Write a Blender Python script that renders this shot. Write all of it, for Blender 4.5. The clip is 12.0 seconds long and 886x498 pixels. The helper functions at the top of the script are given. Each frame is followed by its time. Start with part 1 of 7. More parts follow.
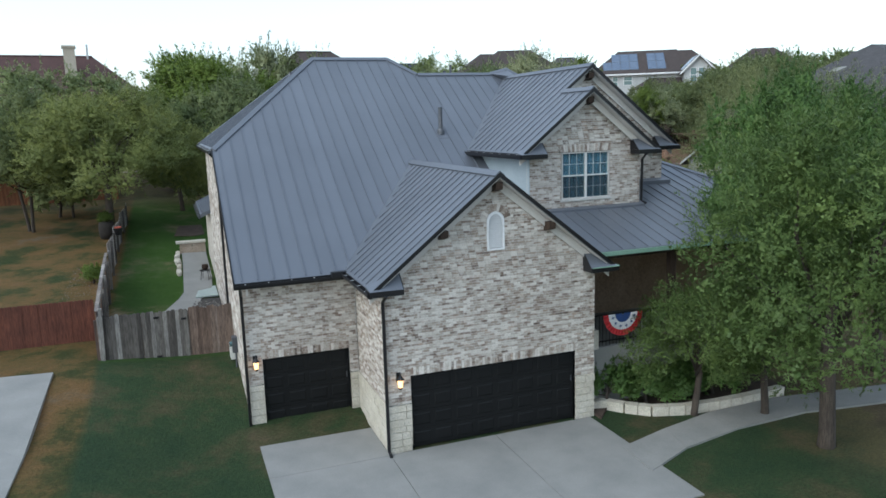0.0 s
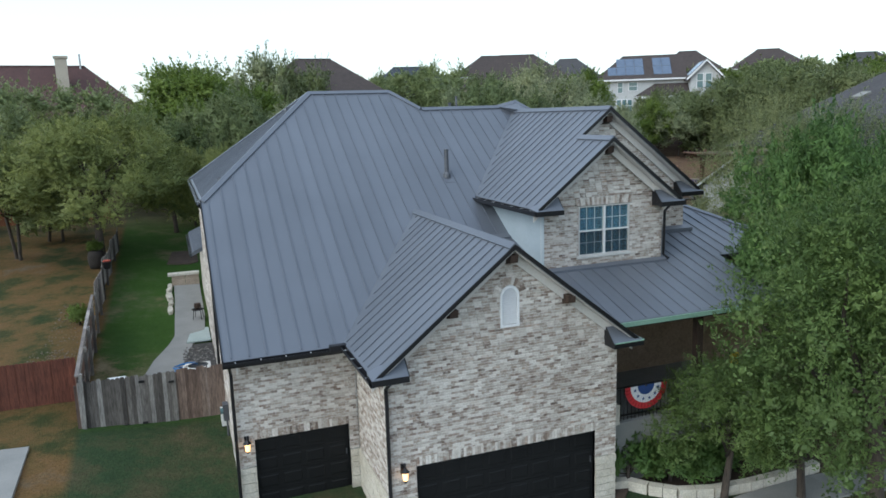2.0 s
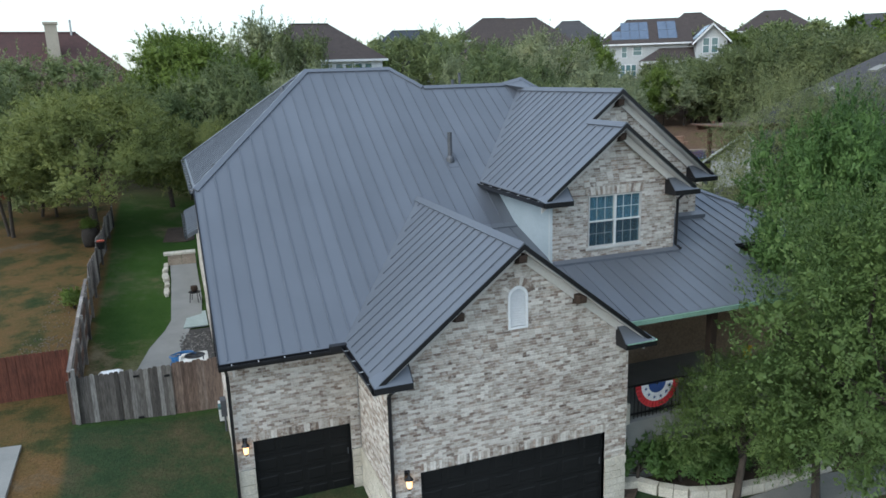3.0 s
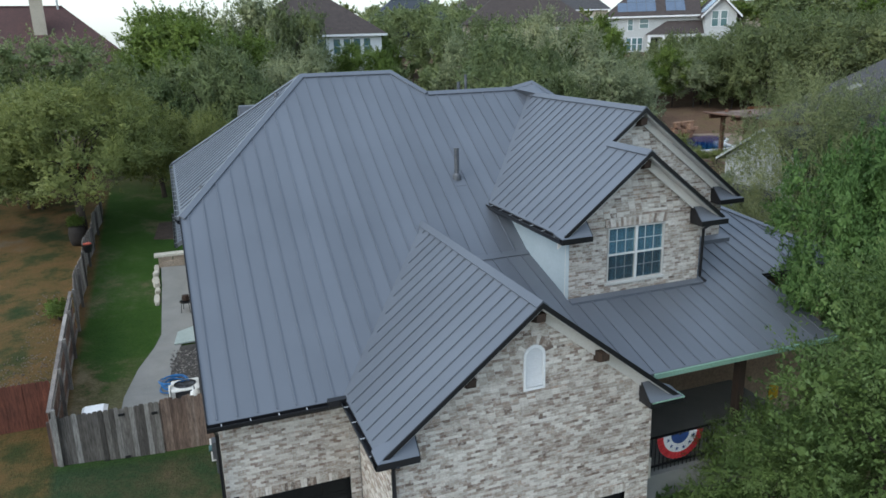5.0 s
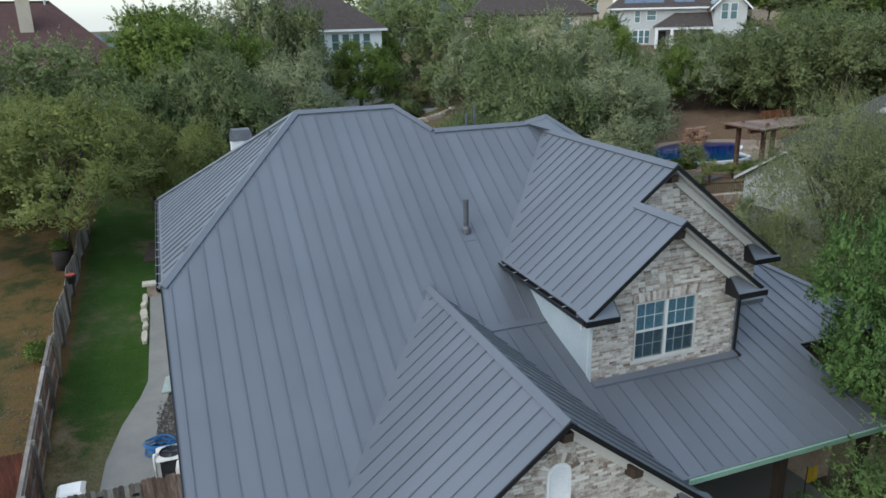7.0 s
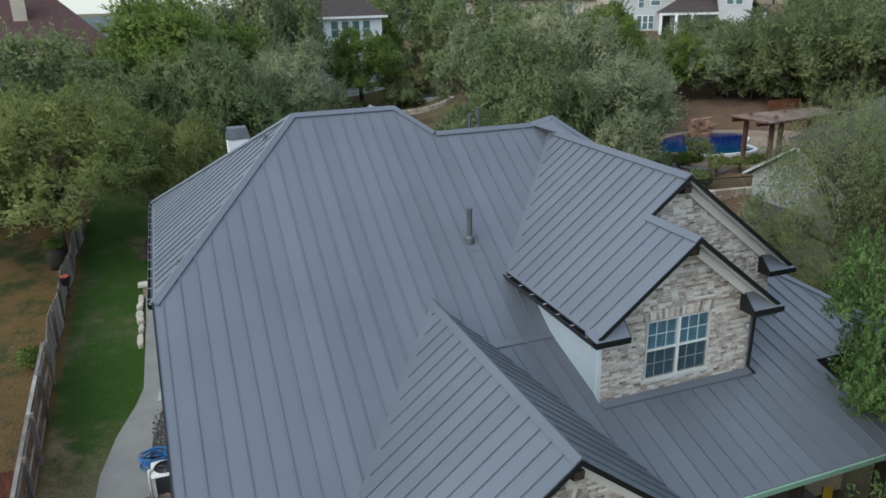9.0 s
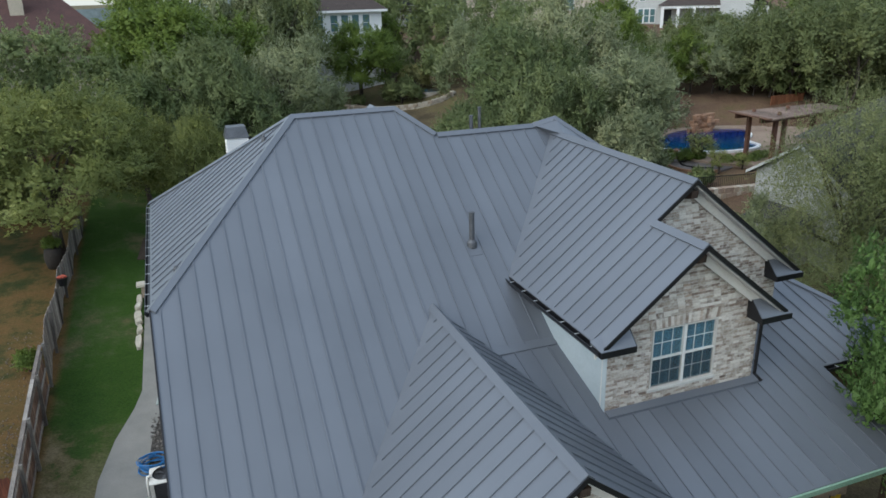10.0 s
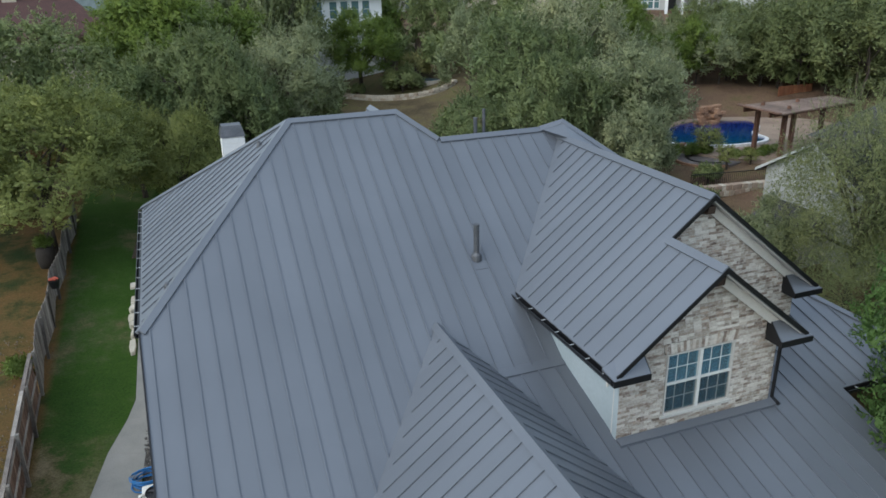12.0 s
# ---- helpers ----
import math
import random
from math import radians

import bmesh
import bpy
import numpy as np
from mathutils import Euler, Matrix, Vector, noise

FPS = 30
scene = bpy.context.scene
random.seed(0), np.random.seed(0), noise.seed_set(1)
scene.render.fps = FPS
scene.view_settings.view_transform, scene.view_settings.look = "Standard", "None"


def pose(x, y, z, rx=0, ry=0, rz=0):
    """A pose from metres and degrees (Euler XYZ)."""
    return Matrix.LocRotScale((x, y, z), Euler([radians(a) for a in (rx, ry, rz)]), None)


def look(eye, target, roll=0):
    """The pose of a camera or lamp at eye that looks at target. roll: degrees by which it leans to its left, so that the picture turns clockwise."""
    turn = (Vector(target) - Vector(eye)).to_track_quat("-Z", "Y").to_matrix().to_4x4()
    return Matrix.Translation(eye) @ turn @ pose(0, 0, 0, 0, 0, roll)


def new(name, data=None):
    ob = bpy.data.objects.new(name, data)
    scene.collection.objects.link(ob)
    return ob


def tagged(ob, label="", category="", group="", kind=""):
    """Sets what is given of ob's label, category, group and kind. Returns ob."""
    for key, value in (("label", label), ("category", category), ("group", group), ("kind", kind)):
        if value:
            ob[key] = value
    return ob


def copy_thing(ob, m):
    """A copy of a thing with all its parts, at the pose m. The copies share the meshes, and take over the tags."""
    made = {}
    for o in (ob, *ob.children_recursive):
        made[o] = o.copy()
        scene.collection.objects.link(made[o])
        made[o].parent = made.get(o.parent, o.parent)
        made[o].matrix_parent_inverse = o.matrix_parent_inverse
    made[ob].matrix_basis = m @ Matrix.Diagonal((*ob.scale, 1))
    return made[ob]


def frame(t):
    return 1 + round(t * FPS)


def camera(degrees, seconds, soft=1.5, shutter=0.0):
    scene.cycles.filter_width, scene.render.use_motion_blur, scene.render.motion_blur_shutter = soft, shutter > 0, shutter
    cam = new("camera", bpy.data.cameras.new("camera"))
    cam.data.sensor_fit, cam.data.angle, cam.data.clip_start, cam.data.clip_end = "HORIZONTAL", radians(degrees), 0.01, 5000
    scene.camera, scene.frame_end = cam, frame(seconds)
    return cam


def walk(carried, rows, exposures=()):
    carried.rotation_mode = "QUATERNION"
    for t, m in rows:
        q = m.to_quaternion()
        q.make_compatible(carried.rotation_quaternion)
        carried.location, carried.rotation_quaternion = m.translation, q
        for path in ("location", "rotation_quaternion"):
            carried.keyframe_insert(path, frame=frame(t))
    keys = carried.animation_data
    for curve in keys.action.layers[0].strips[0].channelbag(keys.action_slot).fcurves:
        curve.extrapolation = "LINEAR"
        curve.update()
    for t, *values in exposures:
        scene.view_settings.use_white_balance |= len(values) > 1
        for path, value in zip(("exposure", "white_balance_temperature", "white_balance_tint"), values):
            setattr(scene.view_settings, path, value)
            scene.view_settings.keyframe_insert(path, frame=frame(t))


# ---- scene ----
PATH = [
    (0, (-1.435, -20.44, 8.55), (-0.755, -18.593, 8.205), -1.7),
    (0.5, (-1.29, -19.963, 8.959), (-0.61, -18.115, 8.611), -1.7),
    (1, (-1.145, -19.479, 9.384), (-0.464, -17.631, 9.035), -1.8),
    (1.5, (-1.0, -18.948, 9.796), (-0.32, -17.1, 9.448), -1.8),
    (2, (-0.872, -18.464, 10.207), (-0.193, -16.618, 9.846), -1.7),
    (2.5, (-0.74, -17.964, 10.554), (-0.065, -16.126, 10.147), -1.7),
    (4.5, (-0.27, -16.057, 11.891), (0.394, -14.255, 11.33), -1.7),
    (5, (-0.106, -15.533, 12.326), (0.558, -13.731, 11.768), -1.5),
    (5.5, (0.088, -14.925, 12.766), (0.75, -13.122, 12.21), -1.5),
    (6, (0.263, -14.266, 13.224), (0.925, -12.469, 12.65), -1.5),
    (6.5, (0.442, -13.635, 13.656), (1.102, -11.843, 13.06), -1.5),
    (7, (0.563, -13.137, 13.976), (1.223, -11.351, 13.365), -1.3),
    (9, (0.854, -12.255, 14.46), (1.506, -10.481, 13.805), -1.4),
    (9.5, (0.882, -12.073, 14.558), (1.533, -10.302, 13.894), -1.4),
    (10, (0.94, -11.876, 14.67), (1.59, -10.109, 13.995), -1.4),
    (10.5, (0.99, -11.67, 14.786), (1.639, -9.907, 14.099), -1.4),
    (11, (1.062, -11.439, 14.906), (1.708, -9.68, 14.208), -1.4),
    (11.5, (1.138, -11.161, 14.996), (1.784, -9.405, 14.289), -1.3),
    (12, (1.234, -10.862, 15.127), (1.878, -9.11, 14.408), -1.3),
]
cam = camera(62.3, 12.0, soft=1.6)
walk(cam, [(t, look(eye, target, roll)) for t, eye, target, roll in PATH], [(0, 1.09, 5980, 2), (5.5, 1.09, 6050, 2), (9, 1.07, 6240, 2), (12, 1.07, 6290, 2)])

# ---- world, sun, exposure ----
SUN_AZIMUTH, SUN_HEIGHT = radians(-108), radians(40)
world = bpy.data.worlds.new("sky")
scene.world = world
world.use_nodes = True
wn = world.node_tree.nodes
sky = wn.new("ShaderNodeTexSky")
sky.sky_type, sky.sun_disc = "NISHITA", False
sky.sun_elevation, sky.sun_rotation = SUN_HEIGHT, SUN_AZIMUTH
sky.air_density, sky.dust_density, sky.ozone_density = 1.0, 2.0, 1.0
wn["Background"].inputs["Strength"].default_value = 0.15
veil = wn.new("ShaderNodeMix")  # an even white cloud veil over the blue
veil.data_type = "RGBA"
veil.inputs["Factor"].default_value = 0.5
# the veil is brightest low down and thins out overhead
aim = wn.new("ShaderNodeTexCoord")
rise = wn.new("ShaderNodeSeparateXYZ")
world.node_tree.links.new(aim.outputs["Generated"], rise.inputs[0])
thin = wn.new("ShaderNodeValToRGB")
thin.color_ramp.elements[0].position, thin.color_ramp.elements[0].color = 0.0, (0.89, 0.89, 0.89, 1)
thin.color_ramp.elements[1].position, thin.color_ramp.elements[1].color = 0.9, (0.74, 0.79, 0.87, 1)
world.node_tree.links.new(rise.outputs["Z"], thin.inputs["Fac"])
glow = wn.new("ShaderNodeMix")
glow.data_type, glow.blend_type = "RGBA", "MULTIPLY"
glow.inputs["Factor"].default_value = 1.0
glow.inputs["B"].default_value = (4.7, 4.7, 4.7, 1)
world.node_tree.links.new(thin.outputs["Color"], glow.inputs["A"])
world.node_tree.links.new(glow.outputs["Result"], veil.inputs["B"])
world.node_tree.links.new(sky.outputs[0], veil.inputs["A"])
world.node_tree.links.new(veil.outputs["Result"], wn["Background"].inputs["Color"])
sun = new("sun", bpy.data.lights.new("sun", "SUN"))
sun.data.energy, sun.data.angle, sun.data.color = 0.5, radians(50), (0.97, 0.98, 1.0)
toward = Vector((math.sin(SUN_AZIMUTH) * math.cos(SUN_HEIGHT), math.cos(SUN_AZIMUTH) * math.cos(SUN_HEIGHT), math.sin(SUN_HEIGHT)))
sun.matrix_world = look(toward * 50, (0, 0, 0))


# ---- materials ----
def material(name, build, rough=0.8, metal=0.0, spec=0.5):
    m = bpy.data.materials.new(name)
    m.use_nodes = True
    nt = m.node_tree
    b = nt.nodes["Principled BSDF"]
    b.inputs["Roughness"].default_value = rough
    b.inputs["Metallic"].default_value = metal
    b.inputs["Specular IOR Level"].default_value = spec
    build(nt, b)
    return m


def tex(nt, kind, scale, detail=4.0, rough=0.6, stretch=None, space="Object"):
    co = nt.nodes.new("ShaderNodeTexCoord")
    n = nt.nodes.new(kind)
    src = co.outputs["Object"]
    if space == "World":
        src = nt.nodes.new("ShaderNodeNewGeometry").outputs["Position"]
    if stretch:
        mp = nt.nodes.new("ShaderNodeMapping")
        mp.inputs["Scale"].default_value = stretch
        nt.links.new(src, mp.inputs["Vector"])
        src = mp.outputs["Vector"]
    nt.links.new(src, n.inputs["Vector"])
    n.inputs["Scale"].default_value = scale
    if "Detail" in n.inputs:
        n.inputs["Detail"].default_value = detail
        n.inputs["Roughness"].default_value = rough
    return n


def ramp(nt, src, stops):
    r = nt.nodes.new("ShaderNodeValToRGB")
    el = r.color_ramp.elements
    while len(el) < len(stops):
        el.new(0.5)
    for e, (p, c) in zip(el, stops):
        e.position, e.color = p, (*c, 1)
    nt.links.new(src, r.inputs["Fac"])
    return r.outputs["Color"]


def mix(nt, a, b, fac, mode="MIX"):
    n = nt.nodes.new("ShaderNodeMix")
    n.data_type, n.blend_type = "RGBA", mode
    for sock, v in ((n.inputs["Factor"], fac), (n.inputs["A"], a), (n.inputs["B"], b)):
        if isinstance(v, (int, float)):
            sock.default_value = v
        elif isinstance(v, tuple):
            sock.default_value = (*v, 1)
        else:
            nt.links.new(v, sock)
    return n.outputs["Result"]


def bump(nt, b, src, strength=0.3, distance=0.02):
    n = nt.nodes.new("ShaderNodeBump")
    n.inputs["Strength"].default_value, n.inputs["Distance"].default_value = strength, distance
    nt.links.new(src, n.inputs["Height"])
    nt.links.new(n.outputs["Normal"], b.inputs["Normal"])


def random_of(nt, island):
    if island:
        return nt.nodes.new("ShaderNodeNewGeometry").outputs["Random Per Island"]
    return nt.nodes.new("ShaderNodeObjectInfo").outputs["Random"]


def speckled(name, dark, light, scale=3.0, rough=0.8, metal=0.0, fine=40.0, bumps=0.2, stretch=None, spec=0.5, space="World", grit=0.25):
    """A surface with broad stains and a fine grain between two colours."""
    def build(nt, b):
        broad = tex(nt, "ShaderNodeTexNoise", scale, 5, 0.6, stretch, space)
        grain = tex(nt, "ShaderNodeTexNoise", fine, 3, 0.6, stretch, space)
        c = ramp(nt, broad.outputs["Fac"], [(0.3, dark), (0.7, light)])
        g = ramp(nt, grain.outputs["Fac"], [(0.3, (1 - grit,) * 3), (0.7, (1 + 0.6 * grit,) * 3)])
        nt.links.new(mix(nt, c, g, 1.0, "MULTIPLY"), b.inputs["Base Color"])
        bump(nt, b, grain.outputs["Fac"], bumps, 0.01)
    return material(name, build, rough, metal, spec)


def brick_material(name, island):
    def build(nt, b):
        r = random_of(nt, island)
        c = ramp(nt, r, [(0.0, (0.15, 0.118, 0.100)), (0.10, (0.25, 0.195, 0.163)), (0.25, (0.34, 0.290, 0.248)), (0.42, (0.38, 0.345, 0.310)), (0.60, (0.46, 0.435, 0.400)), (0.78, (0.62, 0.605, 0.575)), (0.92, (0.70, 0.69, 0.665)), (1.0, (0.38, 0.300, 0.245))])
        wash = tex(nt, "ShaderNodeTexNoise", 9.0, 7, 0.72, (0.8, 0.8, 1.2), "World")
        broad = tex(nt, "ShaderNodeTexNoise", 0.7, 4, 0.6, None, "World")
        w = ramp(nt, wash.outputs["Fac"], [(0.46, (0, 0, 0)), (0.64, (0.75, 0.75, 0.75))])
        c = mix(nt, c, (0.68, 0.67, 0.645), w)
        fine = tex(nt, "ShaderNodeTexNoise", 26.0, 4, 0.75, (0.9, 0.9, 1.1), "World")
        f = ramp(nt, fine.outputs["Fac"], [(0.34, (0.78, 0.75, 0.72)), (0.48, (1, 1, 1)), (0.66, (1.1, 1.1, 1.1))])
        c = mix(nt, c, f, 1.0, "MULTIPLY")
        s = ramp(nt, broad.outputs["Fac"], [(0.32, (0.81, 0.765, 0.728)), (0.62, (0.99, 0.955, 0.918))])
        nt.links.new(mix(nt, c, s, 1.0, "MULTIPLY"), b.inputs["Base Color"])
        bump(nt, b, wash.outputs["Fac"], 0.5, 0.01)
    return material(name, build, 0.9)


def roof_build(nt, b):
    broad = tex(nt, "ShaderNodeTexNoise", 0.35, 3, 0.5, None, "World")
    streak = tex(nt, "ShaderNodeTexNoise", 5.0, 3, 0.6, None, "World")
    r = nt.nodes.new("ShaderNodeObjectInfo").outputs["Random"]
    c = ramp(nt, broad.outputs["Fac"], [(0.3, (0.136, 0.149, 0.174)), (0.7, (0.155, 0.169, 0.196))])
    s = ramp(nt, r, [(0.0, (0.94, 0.94, 0.94)), (1.0, (1.06, 1.06, 1.06))])
    nt.links.new(mix(nt, c, s, 1.0, "MULTIPLY"), b.inputs["Base Color"])
    rr = nt.nodes.new("ShaderNodeMapRange")
    rr.inputs["To Min"].default_value, rr.inputs["To Max"].default_value = 0.40, 0.52
    nt.links.new(streak.outputs["Fac"], rr.inputs["Value"])
    nt.links.new(rr.outputs["Result"], b.inputs["Roughness"])
    oil = tex(nt, "ShaderNodeTexNoise", 1.6, 2, 0.5, None, "World")
    bump(nt, b, oil.outputs["Fac"], 0.12, 0.02)


def leaf_material(name, stops, sheen=0.3):
    def build(nt, b):
        r = random_of(nt, True)
        broad = tex(nt, "ShaderNodeTexNoise", 0.45, 3, 0.6, None, "Object")
        own = nt.nodes.new("ShaderNodeObjectInfo").outputs["Random"]
        mean = [sum(k[1][i] for k in stops) / len(stops) for i in range(3)]
        c = ramp(nt, r, [(p, tuple((1.76, 1.68, 1.80)[i] * (mean[i] + 0.12 * (k[i] - mean[i])) for i in range(3))) for p, k in stops])
        s = ramp(nt, broad.outputs["Fac"], [(0.3, (0.72, 0.76, 0.7)), (0.7, (1.22, 1.18, 1.05))])
        o = ramp(nt, own, [(0.0, (0.89, 0.92, 0.89)), (1.0, (1.10, 1.06, 1.07))])
        tuft = tex(nt, "ShaderNodeTexNoise", 1.5, 2, 0.5, None, "Object")
        k = ramp(nt, tuft.outputs["Fac"], [(0.34, (0.84, 0.87, 0.84)), (0.66, (1.16, 1.13, 1.06))])
        c = mix(nt, mix(nt, mix(nt, c, s, 1.0, "MULTIPLY"), o, 1.0, "MULTIPLY"), k, 1.0, "MULTIPLY")
        nt.links.new(c, b.inputs["Base Color"])
        tr = nt.nodes.new("ShaderNodeBsdfTranslucent")
        nt.links.new(c, tr.inputs["Color"])
        ms = nt.nodes.new("ShaderNodeMixShader")
        ms.inputs[0].default_value = 0.42
        nt.links.new(b.outputs[0], ms.inputs[1])
        nt.links.new(tr.outputs[0], ms.inputs[2])
        nt.links.new(ms.outputs[0], nt.nodes["Material Output"].inputs["Surface"])
    return material(name, build, 0.50, 0, sheen)


def wood_material(name, dark, mid, light, island=False, rough=0.85):
    def build(nt, b):
        r = random_of(nt, island)
        c = ramp(nt, r, [(0.0, dark), (0.5, mid), (1.0, light)])
        g = tex(nt, "ShaderNodeTexNoise", 6.0, 6, 0.7, (6, 6, 0.6), "World")
        st = tex(nt, "ShaderNodeTexNoise", 1.3, 4, 0.6, (1, 1, 0.5), "World")
        k = ramp(nt, g.outputs["Fac"], [(0.35, (0.5, 0.48, 0.46)), (0.65, (1.25, 1.25, 1.25))])
        k2 = ramp(nt, st.outputs["Fac"], [(0.3, (0.62, 0.62, 0.64)), (0.7, (1.15, 1.15, 1.12))])
        nt.links.new(mix(nt, mix(nt, c, k, 1.0, "MULTIPLY"), k2, 1.0, "MULTIPLY"), b.inputs["Base Color"])
        bump(nt, b, g.outputs["Fac"], 0.4, 0.01)
    return material(name, build, rough)


def glass_build(nt, b):
    b.inputs["Base Color"].default_value = (0.10, 0.17, 0.18, 1)
    b.inputs["Roughness"].default_value = 0.06
    b.inputs["Coat Weight"].default_value = 0.5


def ground_build(nt, b):
    """Lawn on the house's side of the fence, dry grass beyond it and wooded soil at the back."""
    geo = nt.nodes.new("ShaderNodeNewGeometry")
    sep = nt.nodes.new("ShaderNodeSeparateXYZ")
    nt.links.new(geo.outputs["Position"], sep.inputs[0])
    n1 = tex(nt, "ShaderNodeTexNoise", 0.36, 9, 0.68, None, "World")
    n2 = tex(nt, "ShaderNodeTexNoise", 14.0, 4, 0.7, None, "World")
    n3 = tex(nt, "ShaderNodeTexNoise", 0.22, 3, 0.6, None, "World")
    lawn = ramp(nt, n1.outputs["Fac"], [(0.34, (0.028, 0.066, 0.008)), (0.50, (0.039, 0.083, 0.011)), (0.57, (0.058, 0.090, 0.024)), (0.64, (0.105, 0.105, 0.045)), (0.72, (0.15, 0.13, 0.068))])
    dry = ramp(nt, n1.outputs["Fac"], [(0.34, (0.022, 0.040, 0.010)), (0.43, (0.046, 0.050, 0.015)), (0.5, (0.105, 0.072, 0.025)), (0.58, (0.140, 0.082, 0.031)), (0.66, (0.130, 0.096, 0.056)), (0.74, (0.16, 0.13, 0.095))])
    soil = ramp(nt, n1.outputs["Fac"], [(0.35, (0.075, 0.058, 0.034)), (0.48, (0.125, 0.098, 0.056)), (0.55, (0.14, 0.116, 0.055)), (0.66, (0.10, 0.10, 0.038))])
    red_soil = ramp(nt, n1.outputs["Fac"], [(0.35, (0.090, 0.056, 0.036)), (0.48, (0.150, 0.095, 0.064)), (0.58, (0.165, 0.110, 0.068)), (0.70, (0.115, 0.100, 0.042))])

    def step(sock, lo, hi, wobble):
        a = nt.nodes.new("ShaderNodeMath")
        a.operation = "MULTIPLY_ADD"
        nt.links.new(n3.outputs["Fac"], a.inputs[0])
        a.inputs[1].default_value = wobble
        nt.links.new(sock, a.inputs[2])
        mr = nt.nodes.new("ShaderNodeMapRange")
        nt.links.new(a.outputs[0], mr.inputs["Value"])
        mr.inputs["From Min"].default_value, mr.inputs["From Max"].default_value = lo, hi
        return mr.outputs["Result"]
    # a worn, yellowed strip along the fence by the gate
    worn = mix(nt, (0, 0, 0), step(sep.outputs["Y"], 16.5, 12.5, 3.0), step(sep.outputs["X"], -1.2, -2.8, 1.6))
    straw = ramp(nt, n1.outputs["Fac"], [(0.38, (0.034, 0.078, 0.014)), (0.46, (0.052, 0.086, 0.022)), (0.50, (0.13, 0.112, 0.056)), (0.57, (0.20, 0.165, 0.10))])
    worn = mix(nt, (0, 0, 0), worn, step(sep.outputs["Y"], 6.2, 8.0, 0.0))
    lawn = mix(nt, lawn, straw, worn)
    # rougher, darker turf on the street side of the gate
    turf = ramp(nt, n1.outputs["Fac"], [(0.36, (0.022, 0.044, 0.018)), (0.48, (0.030, 0.052, 0.020)), (0.56, (0.055, 0.058, 0.026)), (0.66, (0.095, 0.075, 0.042))])
    lawn = mix(nt, lawn, turf, step(sep.outputs["Y"], 5.2, 4.4, 0.0))
    c = mix(nt, dry, lawn, step(sep.outputs["X"], -4.25, -4.0, 0.0))
    c = mix(nt, c, soil, step(sep.outputs["Y"], 38.0, 46.0, 8.0))
    c = mix(nt, c, soil, step(sep.outputs["X"], 15.0, 19.0, 4.0))
    c = mix(nt, c, red_soil, step(sep.outputs["X"], 28.0, 31.0, 3.0))
    g = ramp(nt, n2.outputs["Fac"], [(0.3, (0.62, 0.62, 0.62)), (0.7, (1.25, 1.25, 1.25))])
    nt.links.new(mix(nt, c, g, 1.0, "MULTIPLY"), b.inputs["Base Color"])
    bump(nt, b, n2.outputs["Fac"], 0.8, 0.06)


ROOF = material("standing_seam_metal", roof_build, 0.45, 0.35, 0.5)
BLACK = speckled("black_painted_metal", (0.012, 0.012, 0.014), (0.02, 0.02, 0.023), 2, 0.38, 0.3, 60, 0.05)
DOOR = speckled("charcoal_door_paint", (0.005, 0.0055, 0.006), (0.008, 0.0085, 0.009), 1.2, 0.6, 0.0, 30, 0.1, spec=0.25)
BRICK = brick_material("washed_brick", False)
BRICKS = brick_material("washed_brick_joined", True)
MORTAR = speckled("mortar", (0.52, 0.51, 0.485), (0.63, 0.62, 0.59), 1.5, 0.95, 0, 60, 0.4)
LIME = speckled("cream_limestone", (0.46, 0.42, 0.34), (0.62, 0.58, 0.50), 2.0, 0.9, 0, 25, 0.5)
WHITE = speckled("white_siding_paint", (0.68, 0.69, 0.70), (0.76, 0.76, 0.76), 0.8, 0.6, 0, 12, 0.02, grit=0.05)
SIDING = speckled("pale_blue_siding_paint", (0.36, 0.42, 0.45), (0.41, 0.47, 0.50), 0.8, 0.6, 0, 12, 0.02, grit=0.05)
TRIM = speckled("beige_trim_paint", (0.52, 0.50, 0.47), (0.58, 0.56, 0.53), 1.0, 0.7, 0, 20, 0.05, grit=0.06)
FILM = speckled("pale_green_eave_paint", (0.20, 0.33, 0.25), (0.26, 0.40, 0.31), 1.0, 0.6, 0, 30, 0.05)
GLASS = material("window_glass", glass_build, 0.06)
CURTAIN = speckled("blue_grey_curtain", (0.006, 0.050, 0.085), (0.016, 0.088, 0.135), 3.0, 0.8, 0, 20, 0.1, (6, 1, 0.3))
CONCRETE = speckled("pale_concrete", (0.21, 0.21, 0.20), (0.27, 0.265, 0.25), 0.8, 0.9, 0, 30, 0.08, grit=0.10)
DARKWOOD = wood_material("dark_stained_wood", (0.035, 0.022, 0.016), (0.05, 0.03, 0.02), (0.07, 0.042, 0.028))
PICKET = wood_material("weathered_picket", (0.065, 0.058, 0.052), (0.130, 0.118, 0.108), (0.31, 0.30, 0.285))
BROWNPICKET = wood_material("brown_picket", (0.105, 0.070, 0.056), (0.175, 0.122, 0.096), (0.240, 0.186, 0.158))
RUSTPICKET = wood_material("rust_brown_picket", (0.115, 0.066, 0.050), (0.195, 0.118, 0.090), (0.27, 0.185, 0.150))
PALEPICKET = wood_material("bleached_picket", (0.18, 0.155, 0.14), (0.27, 0.24, 0.22), (0.40, 0.37, 0.345))
REDWOOD = wood_material("red_stained_fence", (0.115, 0.037, 0.022), (0.135, 0.044, 0.026), (0.155, 0.052, 0.032))
ORANGEWOOD = wood_material("orange_cedar", (0.20, 0.075, 0.035), (0.25, 0.10, 0.046), (0.30, 0.13, 0.062))
